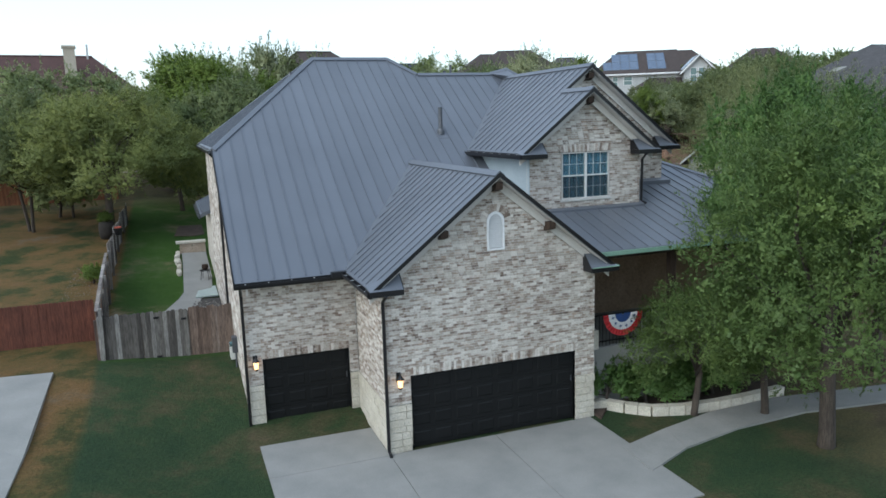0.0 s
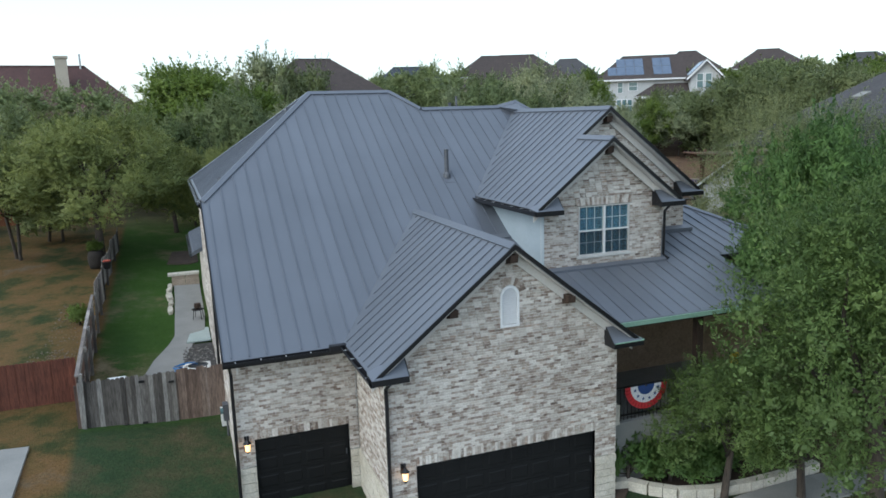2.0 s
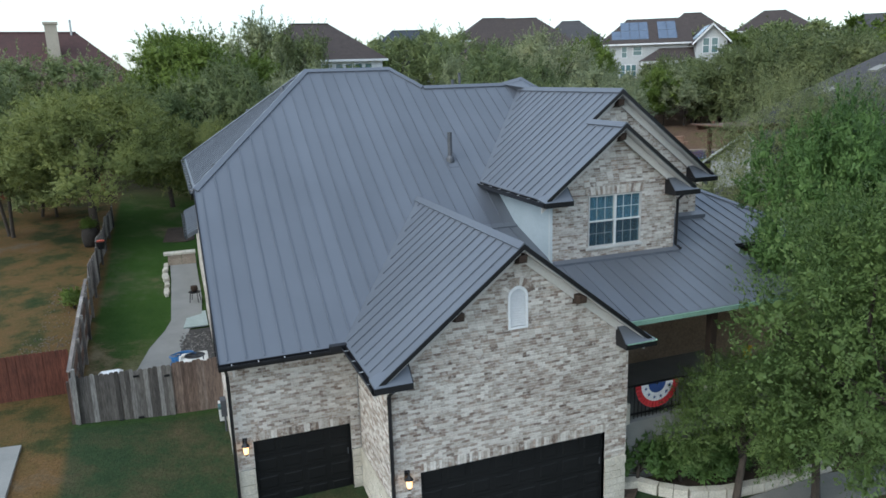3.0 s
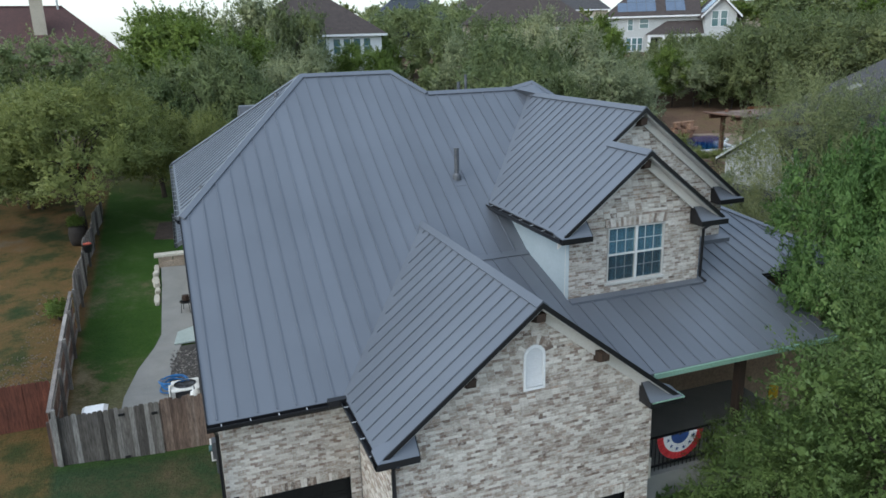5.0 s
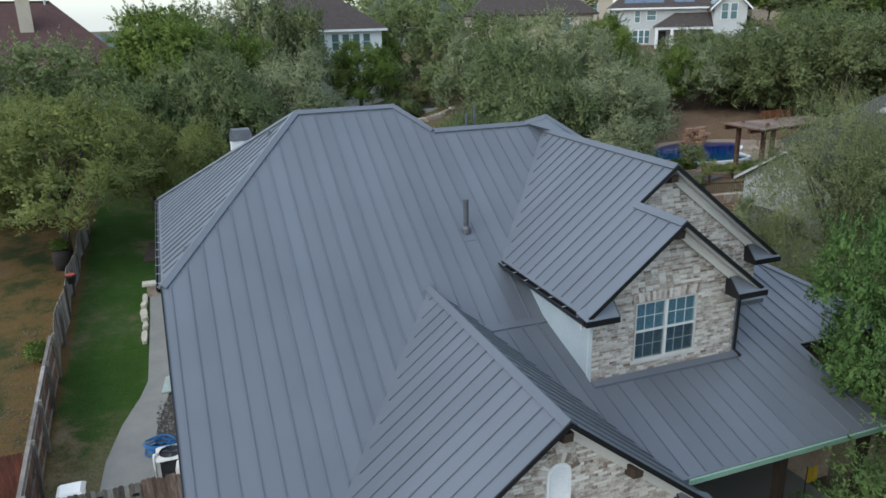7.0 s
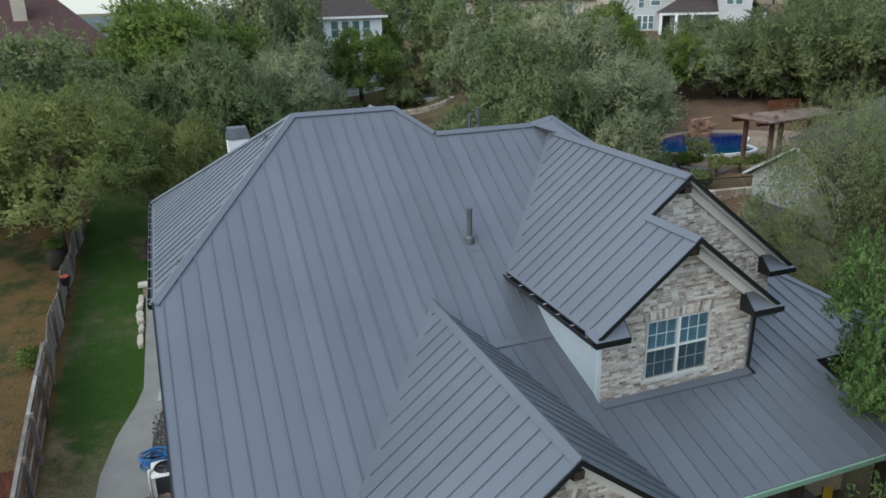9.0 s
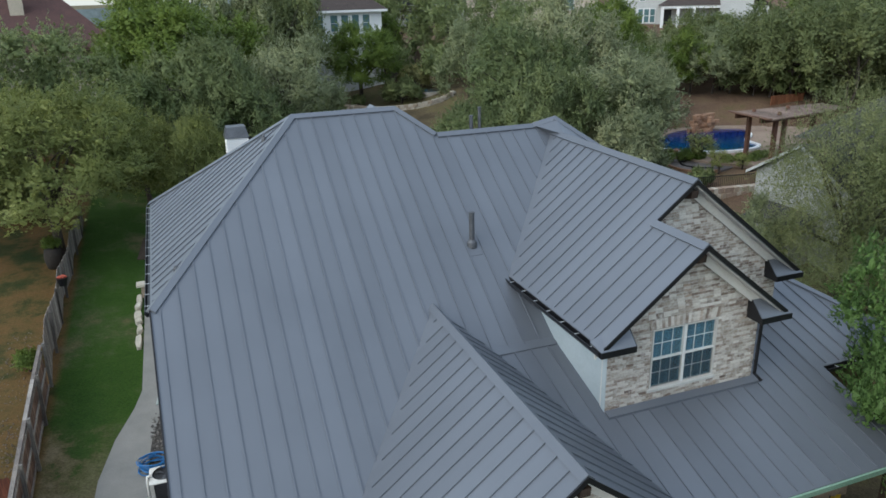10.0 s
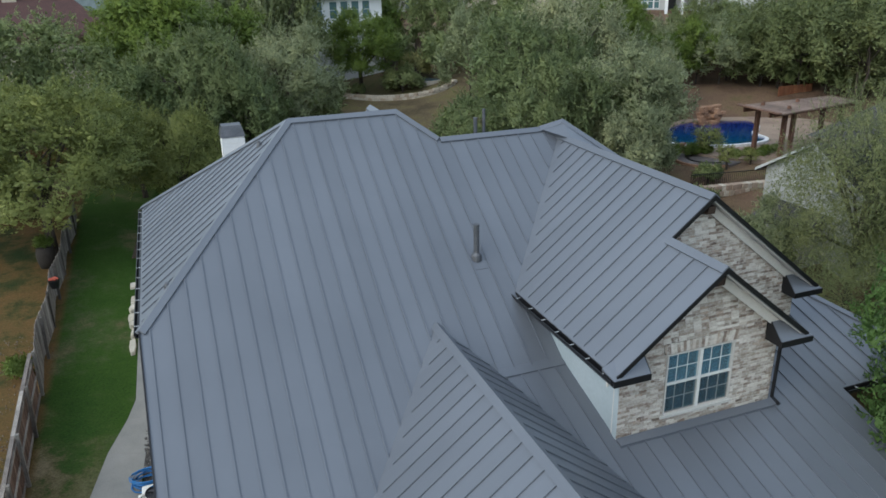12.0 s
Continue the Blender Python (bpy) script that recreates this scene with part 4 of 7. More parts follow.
# ---- trees ----
G = (1 + 5 ** 0.5) / 2
KNOT = [tuple(k / math.hypot(1, G) for k in p) for p in ((-1, G, 0), (1, G, 0), (-1, -G, 0), (1, -G, 0), (0, -1, G), (0, 1, G), (0, -1, -G), (0, 1, -G), (G, 0, -1), (G, 0, 1), (-G, 0, -1), (-G, 0, 1))]
KNOT_FACES = np.array([(0, 11, 5), (0, 5, 1), (0, 1, 7), (0, 7, 10), (0, 10, 11), (1, 5, 9), (5, 11, 4), (11, 10, 2), (10, 7, 6), (7, 1, 8), (3, 9, 4), (3, 4, 2), (3, 2, 6), (3, 6, 8), (3, 8, 9), (4, 9, 5), (2, 4, 11), (6, 2, 10), (8, 6, 7), (9, 8, 1)])


def leaf_cloud(name, mat, centres, radii, twigs, leaves, size, reach, rng, droop=0.0, core=64, heart=(0, 0, 0), rise=0.4, slim=0.46):
    """Leaves along short twigs that spring from many clumps. Each leaf is one small blade that turns its face outwards, to the light."""
    pos, ax, sz, out, wide, blockers = [], [], [], [], [], []
    knot = np.array(KNOT)
    for (c, r) in zip(centres, radii):
        d = rng.normal(size=(twigs, 3))
        d[:, 2] = d[:, 2] * 0.8 + rise
        d /= np.linalg.norm(d, axis=1)[:, None]
        ln = r * rng.uniform(0.7, 1.35, twigs) * reach
        # some long upright shoots feather the outline
        d[: twigs // 6] = d[: twigs // 6] * 0.6 + (0, 0, 0.8)
        d /= np.linalg.norm(d, axis=1)[:, None]
        ln[: twigs // 6] *= 1.45
        t = rng.uniform(0.35, 1.0, (twigs, leaves)) ** 0.8
        p = c + d[:, None] * (t * ln[:, None])[..., None]
        p[..., 2] -= droop * (t * ln[:, None]) ** 2
        p += rng.normal(scale=0.03 + 0.05 * r, size=p.shape) * (1.15 - 0.6 * t)[..., None]
        a = d[:, None] + rng.normal(scale=0.32, size=p.shape)
        p = p.reshape(-1, 3)
        pos.append(p), ax.append(a.reshape(-1, 3)), sz.append(1.28 * size * rng.uniform(0.6, 1.35, twigs * leaves)), wide.append(np.full(twigs * leaves, slim))
        # the crowded inner foliage of a clump closes it to the eye
        e = rng.normal(size=(core, 3)) + (0, 0, 0.25)
        e /= np.linalg.norm(e, axis=1)[:, None]
        q = c + e * (r * reach * rng.uniform(0.30, 0.70, core))[:, None]
        g = np.cross(e, rng.normal(size=(core, 3)))
        pos.append(q), ax.append(g), sz.append(np.minimum(r * 0.30, size * 1.5) * rng.uniform(0.7, 1.3, core)), wide.append(np.full(core, min(0.75, 1.6 * slim)))
        heap = knot * (rng.uniform(0.75, 1.2, (12, 1)) * min(r * 0.30, size * (2.0 if slim > 0.4 else 1.0)))
        blockers.append((c + heap)[KNOT_FACES])
        for e in (p, q):
            away, big = e - c, e - np.array(heart)
            away /= np.linalg.norm(away, axis=1)[:, None] + 1e-6
            big /= np.linalg.norm(big, axis=1)[:, None] + 1e-6
            out.append(away * 0.75 + big * 0.55 + (0, 0, 0.30))
    pos, ax, sz, out, wide = (np.concatenate(k) for k in (pos, ax, sz, out, wide))
    out /= np.linalg.norm(out, axis=1)[:, None] + 1e-6
    ax /= np.linalg.norm(ax, axis=1)[:, None]
    face = out + rng.normal(scale=0.40, size=ax.shape)
    sd = np.cross(face, ax)
    sd /= np.linalg.norm(sd, axis=1)[:, None] + 1e-9
    ln, wd = sz[:, None], (sz * wide)[:, None]
    v = np.stack([pos - ax * ln * 0.4 - sd * wd * 0.6, pos + ax * ln * 0.7, pos - ax * ln * 0.4 + sd * wd * 0.6], 1)
    nrm = np.cross(v[:, 1] - v[:, 0], v[:, 2] - v[:, 0])
    turn = (nrm * out).sum(1) < 0
    v[turn] = v[turn][:, ::-1]
    soft = out + rng.normal(scale=0.14, size=out.shape)
    soft /= np.linalg.norm(soft, axis=1)[:, None]
    # solid knots added inside each clump, behind all its leaves, to block light
    core_v = np.concatenate(blockers)
    core_n = np.cross(core_v[:, 1] - core_v[:, 0], core_v[:, 2] - core_v[:, 0])
    core_n /= np.linalg.norm(core_n, axis=1)[:, None] + 1e-9
    v, soft = np.concatenate([v, core_v]), np.concatenate([soft, core_n])
    n = len(v)
    me = bpy.data.meshes.new(name)
    me.vertices.add(3 * n), me.loops.add(3 * n), me.polygons.add(n)
    me.vertices.foreach_set("co", v.astype(np.float32).ravel())
    me.loops.foreach_set("vertex_index", np.arange(3 * n, dtype=np.int32))
    me.polygons.foreach_set("loop_start", np.arange(0, 3 * n, 3, dtype=np.int32))
    me.update(calc_edges=True)
    me.polygons.foreach_set("use_smooth", np.ones(n, dtype=bool))
    me.normals_split_custom_set_from_vertices(np.repeat(soft, 3, axis=0).astype(np.float32))
    me.materials.append(mat)
    return me


def make_tree(label, mat, span, tall, clear, seed, clumps=90, twigs=13, leaves=9, size=0.22, reach=1.15, droop=0.0, stems=1, clump=0.2, rise=0.55, stout=1.0, core=0, slim=0.46):
    """A tree at the origin: trunk, limbs and a crown. span: crown width; tall: full height; clear: height of the crown's foot."""
    rng = np.random.default_rng(seed)
    t = thing("tree", label, "tree")
    rx, rz = span / 2, (tall - clear) / 2
    mid = np.array([0, 0, clear + rz])
    # large lobes, each set with clumps on its outer side, give a billowing, uneven outline
    count = max(7, clumps // 9)
    heads = []
    for i in range(count):
        up = 1 - 1.55 * (i + 0.5) / count
        a = i * 2.399963 + rng.uniform(-0.5, 0.5)
        flat = math.sqrt(max(0.0, 1 - up * up))
        heads.append((np.array([flat * math.cos(a), flat * math.sin(a), up]) * rng.uniform(0.5, 0.72), rng.uniform(0.30, 0.44)))
    pts, rad = [mid + c * 0.8 * np.array((rx, rx, rz)) for c, r in heads], [0.30 * rx] * count
    clumps += count
    while len(pts) < clumps:
        c, r = heads[len(pts) % count]
        d = rng.normal(size=3) + c * 1.1 + (0, 0, 0.25)
        d /= np.linalg.norm(d)
        p = mid + (c + d * r * rng.uniform(0.72, 1.08)) * (rx, rx, rz)
        if p[2] < clear * 0.7:
            p[2] = clear * 0.7 + rng.uniform(0, 0.3)
        pts.append(p), rad.append(clump * rx * rng.uniform(0.6, 1.05) + 0.1)
    crown = new("crown", leaf_cloud("crown", mat, pts, rad, twigs, leaves, size, reach, rng, droop, core or max(10, min(60, twigs * leaves // 4)), heart=mid - np.array((0, 0, rz * 0.4)), rise=rise, slim=slim))
    crown.parent = t
    m = M()
    for s in range(stems):
        a = rng.uniform(0, 6.28)
        off = np.array([math.cos(a), math.sin(a), 0]) * (0.25 * (stems > 1))
        r0 = (0.019 * tall + 0.04) * stout
        fork = mid * (1, 1, 0.75) + off * 2
        m.tube([off * 1.2 - (0, 0, 0.4), off + (0, 0, clear * 0.4), fork * (1, 1, 0.8) + rng.normal(scale=0.12, size=3), fork + (0, 0, rz * 0.3)], [r0 * 1.3, r0, r0 * 0.8, r0 * 0.45], 8)
        for i in range(9):
            e = np.array(pts[int(rng.integers(len(pts)))])
            b = fork * (1, 1, rng.uniform(0.72, 1.0))
            m.tube([b, (b + e) / 2 + rng.normal(scale=0.1 * rx, size=3) + (0, 0, 0.08 * rz), e], [r0 * 0.42, r0 * 0.26, r0 * 0.08], 5)
    part("trunk", m, BARK, t, smooth=True)
    return t


def stand(tree, x, y, turn, scale=1.0, tag="", sink=0.0, z=None):
    c = copy_thing(tree, pose(x, y, (height(x, y) if z is None else z) - sink, 0, 0, turn))
    c.scale = (scale,) * 3 if isinstance(scale, (int, float)) else scale
    return tagged(c, tag) if tag else c


oak = make_tree("dark grey-green live oak with a spreading crown", DARKOAK, 9.0, 8.6, 0.9, 11, 104, 16, 20, 0.10, 1.15, stems=2, clump=0.175)
oak_b = make_tree("dark grey-green live oak with a ragged crown", DARKOAK, 8.0, 8.0, 0.7, 12, 98, 15, 20, 0.10, 1.15, stems=1, clump=0.18)
grey = make_tree("pale grey-green oak with feathery shoots", GREYLEAF, 8.0, 8.0, 0.8, 13, 100, 15, 21, 0.092, 1.4, stems=2, clump=0.17)
olive = make_tree("olive-yellow live oak with drooping sprays", OLIVE, 9.0, 8.4, 1.0, 14, 130, 21, 26, 0.076, 1.2, 0.03, clump=0.165)
juniper = make_tree("bright green juniper with dense foliage", JUNIPER, 7.5, 8.5, 0.5, 15, 115, 17, 22, 0.096, 1.15, clump=0.20)
elm = make_tree("leafy green elm in the front garden", ELM, 8.0, 9.0, 1.6, 16, 200, 18, 22, 0.066, 1.1, clump=0.15, slim=0.55)
feather = make_tree("feathery olive-green tree with fine twigs", SAGE, 7.0, 7.5, 0.3, 17, 140, 16, 30, 0.054, 1.85, 0.03, clump=0.18, core=40, slim=0.28)
lime = make_tree("feathery lime-green tree in the front garden", LIMELEAF, 7.0, 7.5, 0.9, 19, 170, 18, 26, 0.051, 1.35, 0.08, clump=0.16)
mid_oak = make_tree("grey-green live oak across the gardens", OAK, 9.0, 8.6, 0.4, 61, 74, 12, 15, 0.128, 1.15, clump=0.21, stems=2, stout=0.55)
mid_olive = make_tree("olive-green live oak across the gardens", DRYOAK, 9.0, 8.4, 0.4, 62, 74, 12, 15, 0.128, 1.2, clump=0.21, stems=2, stout=0.55)
mid_grey = make_tree("pale grey-green oak across the gardens", GREYLEAF, 8.0, 8.0, 0.3, 63, 70, 12, 15, 0.128, 1.3, clump=0.21, stout=0.55)
mid_juniper = make_tree("bright green juniper across the gardens", JUNIPER, 7.5, 8.5, 0.5, 64, 68, 12, 15, 0.128, 1.1, clump=0.21, stout=0.55)
lime_b = make_tree("low feathery lime-green tree by the flower bed", LIMELEAF, 7.0, 7.5, 0.6, 20, 110, 18, 24, 0.056, 1.35, 0.08, clump=0.18)
far_oak = make_tree("distant grey-green live oak tree", OAK, 9.0, 8.6, 0.6, 51, 56, 7, 5, 0.44, 1.3)
far_olive = make_tree("distant olive-green leafy tree", OLIVE, 9.0, 8.4, 0.6, 52, 56, 7, 5, 0.44, 1.3)
far_juniper = make_tree("distant bright green juniper", JUNIPER, 8.0, 8.6, 0.5, 53, 56, 7, 5, 0.44, 1.3)

TREES = [
    # kind, x, y, turn, scale
    (olive, -4.9, 26.4, 190, (1.22, 1.12, 0.95)), (olive, 1.4, 29.1, 220, (0.60, 0.60, 0.71)), (mid_olive, -9.5, 29.0, 80, 0.95),
    (mid_oak, -6.2, 42.7, 270, (1.2, 1.2, 1.03)), (mid_oak, -10.9, 40.0, 300, (1.24, 1.24, 1.06)),
    (juniper, 2.4, 47.0, 150, (1.55, 1.5, 1.25)), (mid_olive, 7.2, 56.4, 50, (1.30, 1.30, 1.30)), (juniper, 0.3, 48.0, 170, (1.10, 1.10, 1.24)),
    (oak, 3.2, 37.0, 70, (0.90, 0.90, 1.04)), (oak_b, -0.8, 34.1, 90, (0.85, 0.85, 0.87)), (grey, 8.8, 40.4, 330, (1.02, 1.02, 0.98)), (oak_b, 5.6, 35.3, 130, (0.78, 0.78, 0.89)),
    (mid_oak, 12.2, 58.2, 320, (0.70, 0.70, 1.10)), (juniper, 17.8, 54.5, 195, (1.02, 1.02, 0.82)),
    (mid_oak, 28.9, 60.6, 175, (1.0, 1.0, 0.95)), (mid_olive, 30.0, 52.8, 260, (1.0, 1.0, 0.80)), (mid_grey, 23.7, 43.1, 200, (0.70, 0.70, 0.9)),
    (oak, 22.6, 31.9, 215, (0.95, 0.95, 1.01)), (grey, 27.3, 34.0, 55, (1.05, 1.05, 1.08)), (juniper, 32.7, 37.4, 0, (0.85, 0.85, 0.90)),
    (grey, 25.4, 24.4, 220, (0.92, 0.92, 0.86)), (mid_grey, 24.9, 22.4, 20, (0.56, 0.56, 0.55)), (mid_grey, 23.2, 21.4, 200, (0.55, 0.55, 0.6)), (oak_b, 20.8, 23.9, 240, (0.80, 0.80, 0.98)), (oak, 25.6, 24.6, 280, (0.50, 0.50, 0.66)),
    (grey, 33.6, 33.4, 340, (0.55, 0.55, 0.66)), (mid_oak, 29.0, 43.5, 20, 0.9), (oak, 17.5, 27.5, 130, 0.66),
    (mid_oak, 48.2, 45.5, 330, (0.9, 0.9, 0.58)), (mid_olive, 48.5, 39.5, 100, (0.95, 0.95, 0.62)), (mid_olive, 53.6, 39.0, 230, (1.1, 1.1, 0.86)), (mid_juniper, 60.4, 43.0, 0, (1.25, 1.25, 0.84)),
    (mid_olive, 56.0, 34.0, 60, (1.25, 1.25, 0.84)), (mid_olive, 60.0, 33.5, 190, (1.15, 1.15, 0.86)), (mid_juniper, 51.0, 34.5, 80, (1.0, 1.0, 0.76)), (mid_olive, 52.5, 29.5, 310, (1.0, 1.0, 0.72)),
    (mid_olive, 57.0, 27.0, 140, (1.1, 1.1, 0.8)), (mid_olive, 62.0, 26.0, 340, (1.1, 1.1, 0.9)), (mid_olive, 43.0, 43.0, 15, (0.9, 0.9, 0.42)), (mid_juniper, 67.0, 36.0, 50, (1.2, 1.2, 0.95)),
    (mid_grey, 43.0, 37.5, 70, (0.8, 0.8, 0.6)), (mid_olive, 46.5, 34.8, 190, (0.75, 0.75, 0.74)), (mid_olive, 49.5, 31.5, 20, (0.75, 0.75, 0.8)), (mid_olive, 52.5, 27.5, 110, (0.95, 0.95, 0.88)), (mid_olive, 55.0, 23.5, 250, (0.85, 0.85, 0.85)), (mid_juniper, 39.5, 40.0, 330, (0.8, 0.8, 0.44)),
    (mid_oak, 24.4, 64.5, 30, (0.95, 0.95, 0.95)), (mid_juniper, 22.4, 62.5, 110, (0.7, 0.7, 0.85)), (feather, 26.1, 8.9, 70, (0.95, 0.95, 1.20)),
    (mid_olive, 41.2, 47.6, 40, (0.62, 0.62, 0.46)), (mid_grey, 42.8, 44.6, 140, (0.50, 0.50, 0.48)), (mid_olive, 46.3, 45.0, 240, (0.55, 0.55, 0.62)), (mid_oak, 50.2, 45.5, 10, (0.7, 0.7, 0.52)), (mid_juniper, 41.9, 51.5, 0, (0.7, 0.7, 0.72)),
    (mid_olive, 47.4, 33.4, 310, (0.95, 0.95, 0.84)), (mid_olive, 48.4, 29.0, 210, (0.95, 0.95, 0.90)), (mid_olive, 44.6, 38.2, 120, (0.75, 0.75, 0.56)), (mid_juniper, 41.3, 38.2, 80, (0.6, 0.6, 0.62)),
    (feather, 28.2, 6.0, 10, (1.15, 1.15, 1.2)), (mid_grey, 7.4, 53.2, 40, (1.05, 1.05, 1.36)), (mid_olive, 11.0, 52.9, 200, (0.85, 0.85, 1.26)), (feather, 29.5, 3.2, 130, (1.2, 1.2, 1.05)), (feather, 24.0, 6.4, 250, (0.72, 0.72, 0.62)), (mid_grey, 25.4, 12.6, 60, (0.42, 0.42, 0.42)),
    (elm, 17.75, -1.9, 40, (0.76, 0.76, 1.08)), (elm, 19.8, -3.6, 160, (0.80, 0.80, 0.98)), (lime, 13.8, -7.2, 200, (1.1, 1.1, 1.1)), (lime_b, 12.1, -4.2, 20, (0.55, 0.55, 0.52)), (lime_b, 13.9, -5.0, 110, (0.6, 0.6, 0.6)),
]
used = set()


def plant(kind, x, y, turn, scale):
    """The first of a kind is moved into place itself; the next ones are copies."""
    if kind in used:
        return stand(kind, x, y, turn, scale)
    used.add(kind)
    kind.matrix_basis = pose(x, y, height(x, y), 0, 0, turn)
    kind.scale = (scale,) * 3 if isinstance(scale, (int, float)) else scale
    return kind


for kind, x, y, turn, scale in TREES:
    plant(kind, x, y, turn, scale)
shrub = make_tree("low dark green understorey shrub", OAK, 3.6, 2.6, 0.15, 18, 20, 9, 7, 0.19, 1.1, clump=0.28)
tagged(shrub, category="shrub")
rnd = random.Random(5)
for k in range(56):
    x, y = rnd.uniform(-16, 36), rnd.uniform(32, 54)
    if k > 38:
        x, y = rnd.uniform(46, 66), rnd.uniform(30, 46)
    if not (14 < x < 24 and y > 42):
        plant(shrub, x, y, rnd.uniform(0, 360), rnd.uniform(0.7, 1.4))
for k in range(85):
    x, y = rnd.uniform(-60, 190), rnd.uniform(85, 190)
    far = math.hypot(x, y + 15)
    top = (10.3 + 0.052 * far if x > 0.22 * y else 6.0 + 0.01 * far) - height(x, y)
    if top > 4.0:
        plant(rnd.choice((far_oak, far_oak, far_juniper, far_olive)), x, y, rnd.uniform(0, 360), (1.3, 1.3, min(top / 8.4, 1.3)))

for k in range(12):
    plant(shrub, 44.5 + k, 37.5 - 1.2 * k + rnd.uniform(-0.8, 0.8), 70 * k, rnd.uniform(0.7, 1.1))

# trees before the houses on the far crest
for k in range(14):
    x, y = 92 + 4.6 * k, 99 - 0.55 * k
    plant((far_oak, far_olive, far_juniper)[k % 3], x, y, 47 * k, (0.85, 0.85, 0.60 + 0.08 * (k % 2)))


# ---- houses round about ----
def hip_house(label, w, d, wall_h, roof_h, ridge, wall_mat, roof_mat, windows=(), overhang=0.5, edge=None):
    """A house on its own axes: x along the front, y to the back, origin at the front's left foot."""
    h = thing("neighbour_house", label, "house")
    part("wall", M().box((0, 0, -2.5), (w, d, wall_h)), wall_mat, h)
    o = overhang
    c = [(-o, -o, wall_h), (w + o, -o, wall_h), (w + o, d + o, wall_h), (-o, d + o, wall_h)]
    r = [(w / 2 - ridge / 2, d / 2, wall_h + roof_h), (w / 2 + ridge / 2, d / 2, wall_h + roof_h)]
    roof = part("roof", M().add(c + r, [(0, 1, 5, 4), (1, 2, 5), (2, 3, 4, 5), (3, 0, 4), (3, 2, 1, 0)]), roof_mat, h)
    part("fascia", M().box((-o, -o - 0.02, wall_h - 0.22), (w + o, -o + 0.06, wall_h - 0.004)), edge or WHITE, roof)
    part("ridge_cap", M().sweep(r[0], r[1], [(-0.14, -0.02), (0, 0.08), (0.14, -0.02)]), roof_mat, roof)
    for x0, x1, z0, z1 in windows:
        win = part("window", M().box((x0, -0.04, z0), (x1, 0.05, z1)), WHITE, h)
        part("pane", M().box((x0 + 0.07, -0.055, z0 + 0.07), (x1 - 0.07, -0.03, (z0 + z1) / 2 - 0.02)), GLASS, win)
        part("pane", M().box((x0 + 0.07, -0.055, (z0 + z1) / 2 + 0.02), (x1 - 0.07, -0.03, z1 - 0.07)), GLASS, win)
    return h


n1 = hip_house("red-brown hip-roofed house behind the trees", 16, 11, 4.6, 4.9, 8.0, CREAM, SHINGLE_RED, overhang=1.1, edge=SHINGLE_RED)
n1.matrix_basis = pose(-18.9, 54, 6.2, 0, 0, 6)
part("flue", M().tube([(11.6, 5.2, 8.6), (11.6, 5.2, 10.6)], 0.09, 8), STUCCO, n1, "white flue pipe")
part("chimney", M().box((9.5, 2.2, 5.0), (10.5, 3.2, 10.0)).box((9.4, 2.1, 10.0), (10.6, 3.3, 10.2)), CREAM, n1, "cream brick chimney")
n2 = hip_house("white-walled brown hip-roofed house beyond the garden", 13, 10, 6.0, 3.9, 4.0, WHITE, SHINGLE_BROWN, [(6.4, 7.3, 4.0, 5.6), (7.9, 8.7, 4.0, 5.6), (8.95, 9.75, 4.0, 5.6), (10.0, 10.8, 4.0, 5.6), (11.05, 11.85, 4.0, 5.6)])
n2.matrix_basis = pose(8.6, 60, 6.75)
n3 = hip_house("blue-grey hip-roofed house on the rise", 17, 12, 5.5, 5.5, 5, STUCCO, SHINGLE_BLUE, [(3, 4, 2.5, 4.2), (7, 8.2, 2.5, 4.2)])
n3.matrix_basis = pose(27, 92, 6.8, 0, 0, -10)
n4 = hip_house("brown hip-roofed house among the trees", 16, 12, 4.2, 4.6, 5, CREAM, SHINGLE_BROWN, [(10, 11.2, 2, 3.6), (12, 13, 2, 3.6)], edge=SHINGLE_BROWN)
n4.matrix_basis = pose(38, 77, 9.5, 0, 0, -20)

# brown roofs along the crest of the rise
for x, y, turn, wide, mat, lift_by in ((51.5, 112, -12, 15, SHINGLE_BROWN, 0.0), (70.5, 116, -25, 12, SHINGLE_GREY, -0.4), (96.5, 112, -30, 12, SHINGLE_BROWN, 0.8), (113.5, 110, -35, 15, SHINGLE_BROWN, 1.0), (134, 104, -40, 15, SHINGLE_GREY, -0.2), (41, 118, -8, 11, SHINGLE_GREY, -2.0)):
    far = hip_house("brown hip-roofed house on the far crest", wide, 11, 4.6, 4.2, wide * 0.3, CREAM, mat, [(2, 3.2, 1.6, 3.2), (wide - 4, wide - 2.8, 1.6, 3.2)])
    far.matrix_basis = pose(x, y, 12.3 + lift_by, 0, 0, turn)


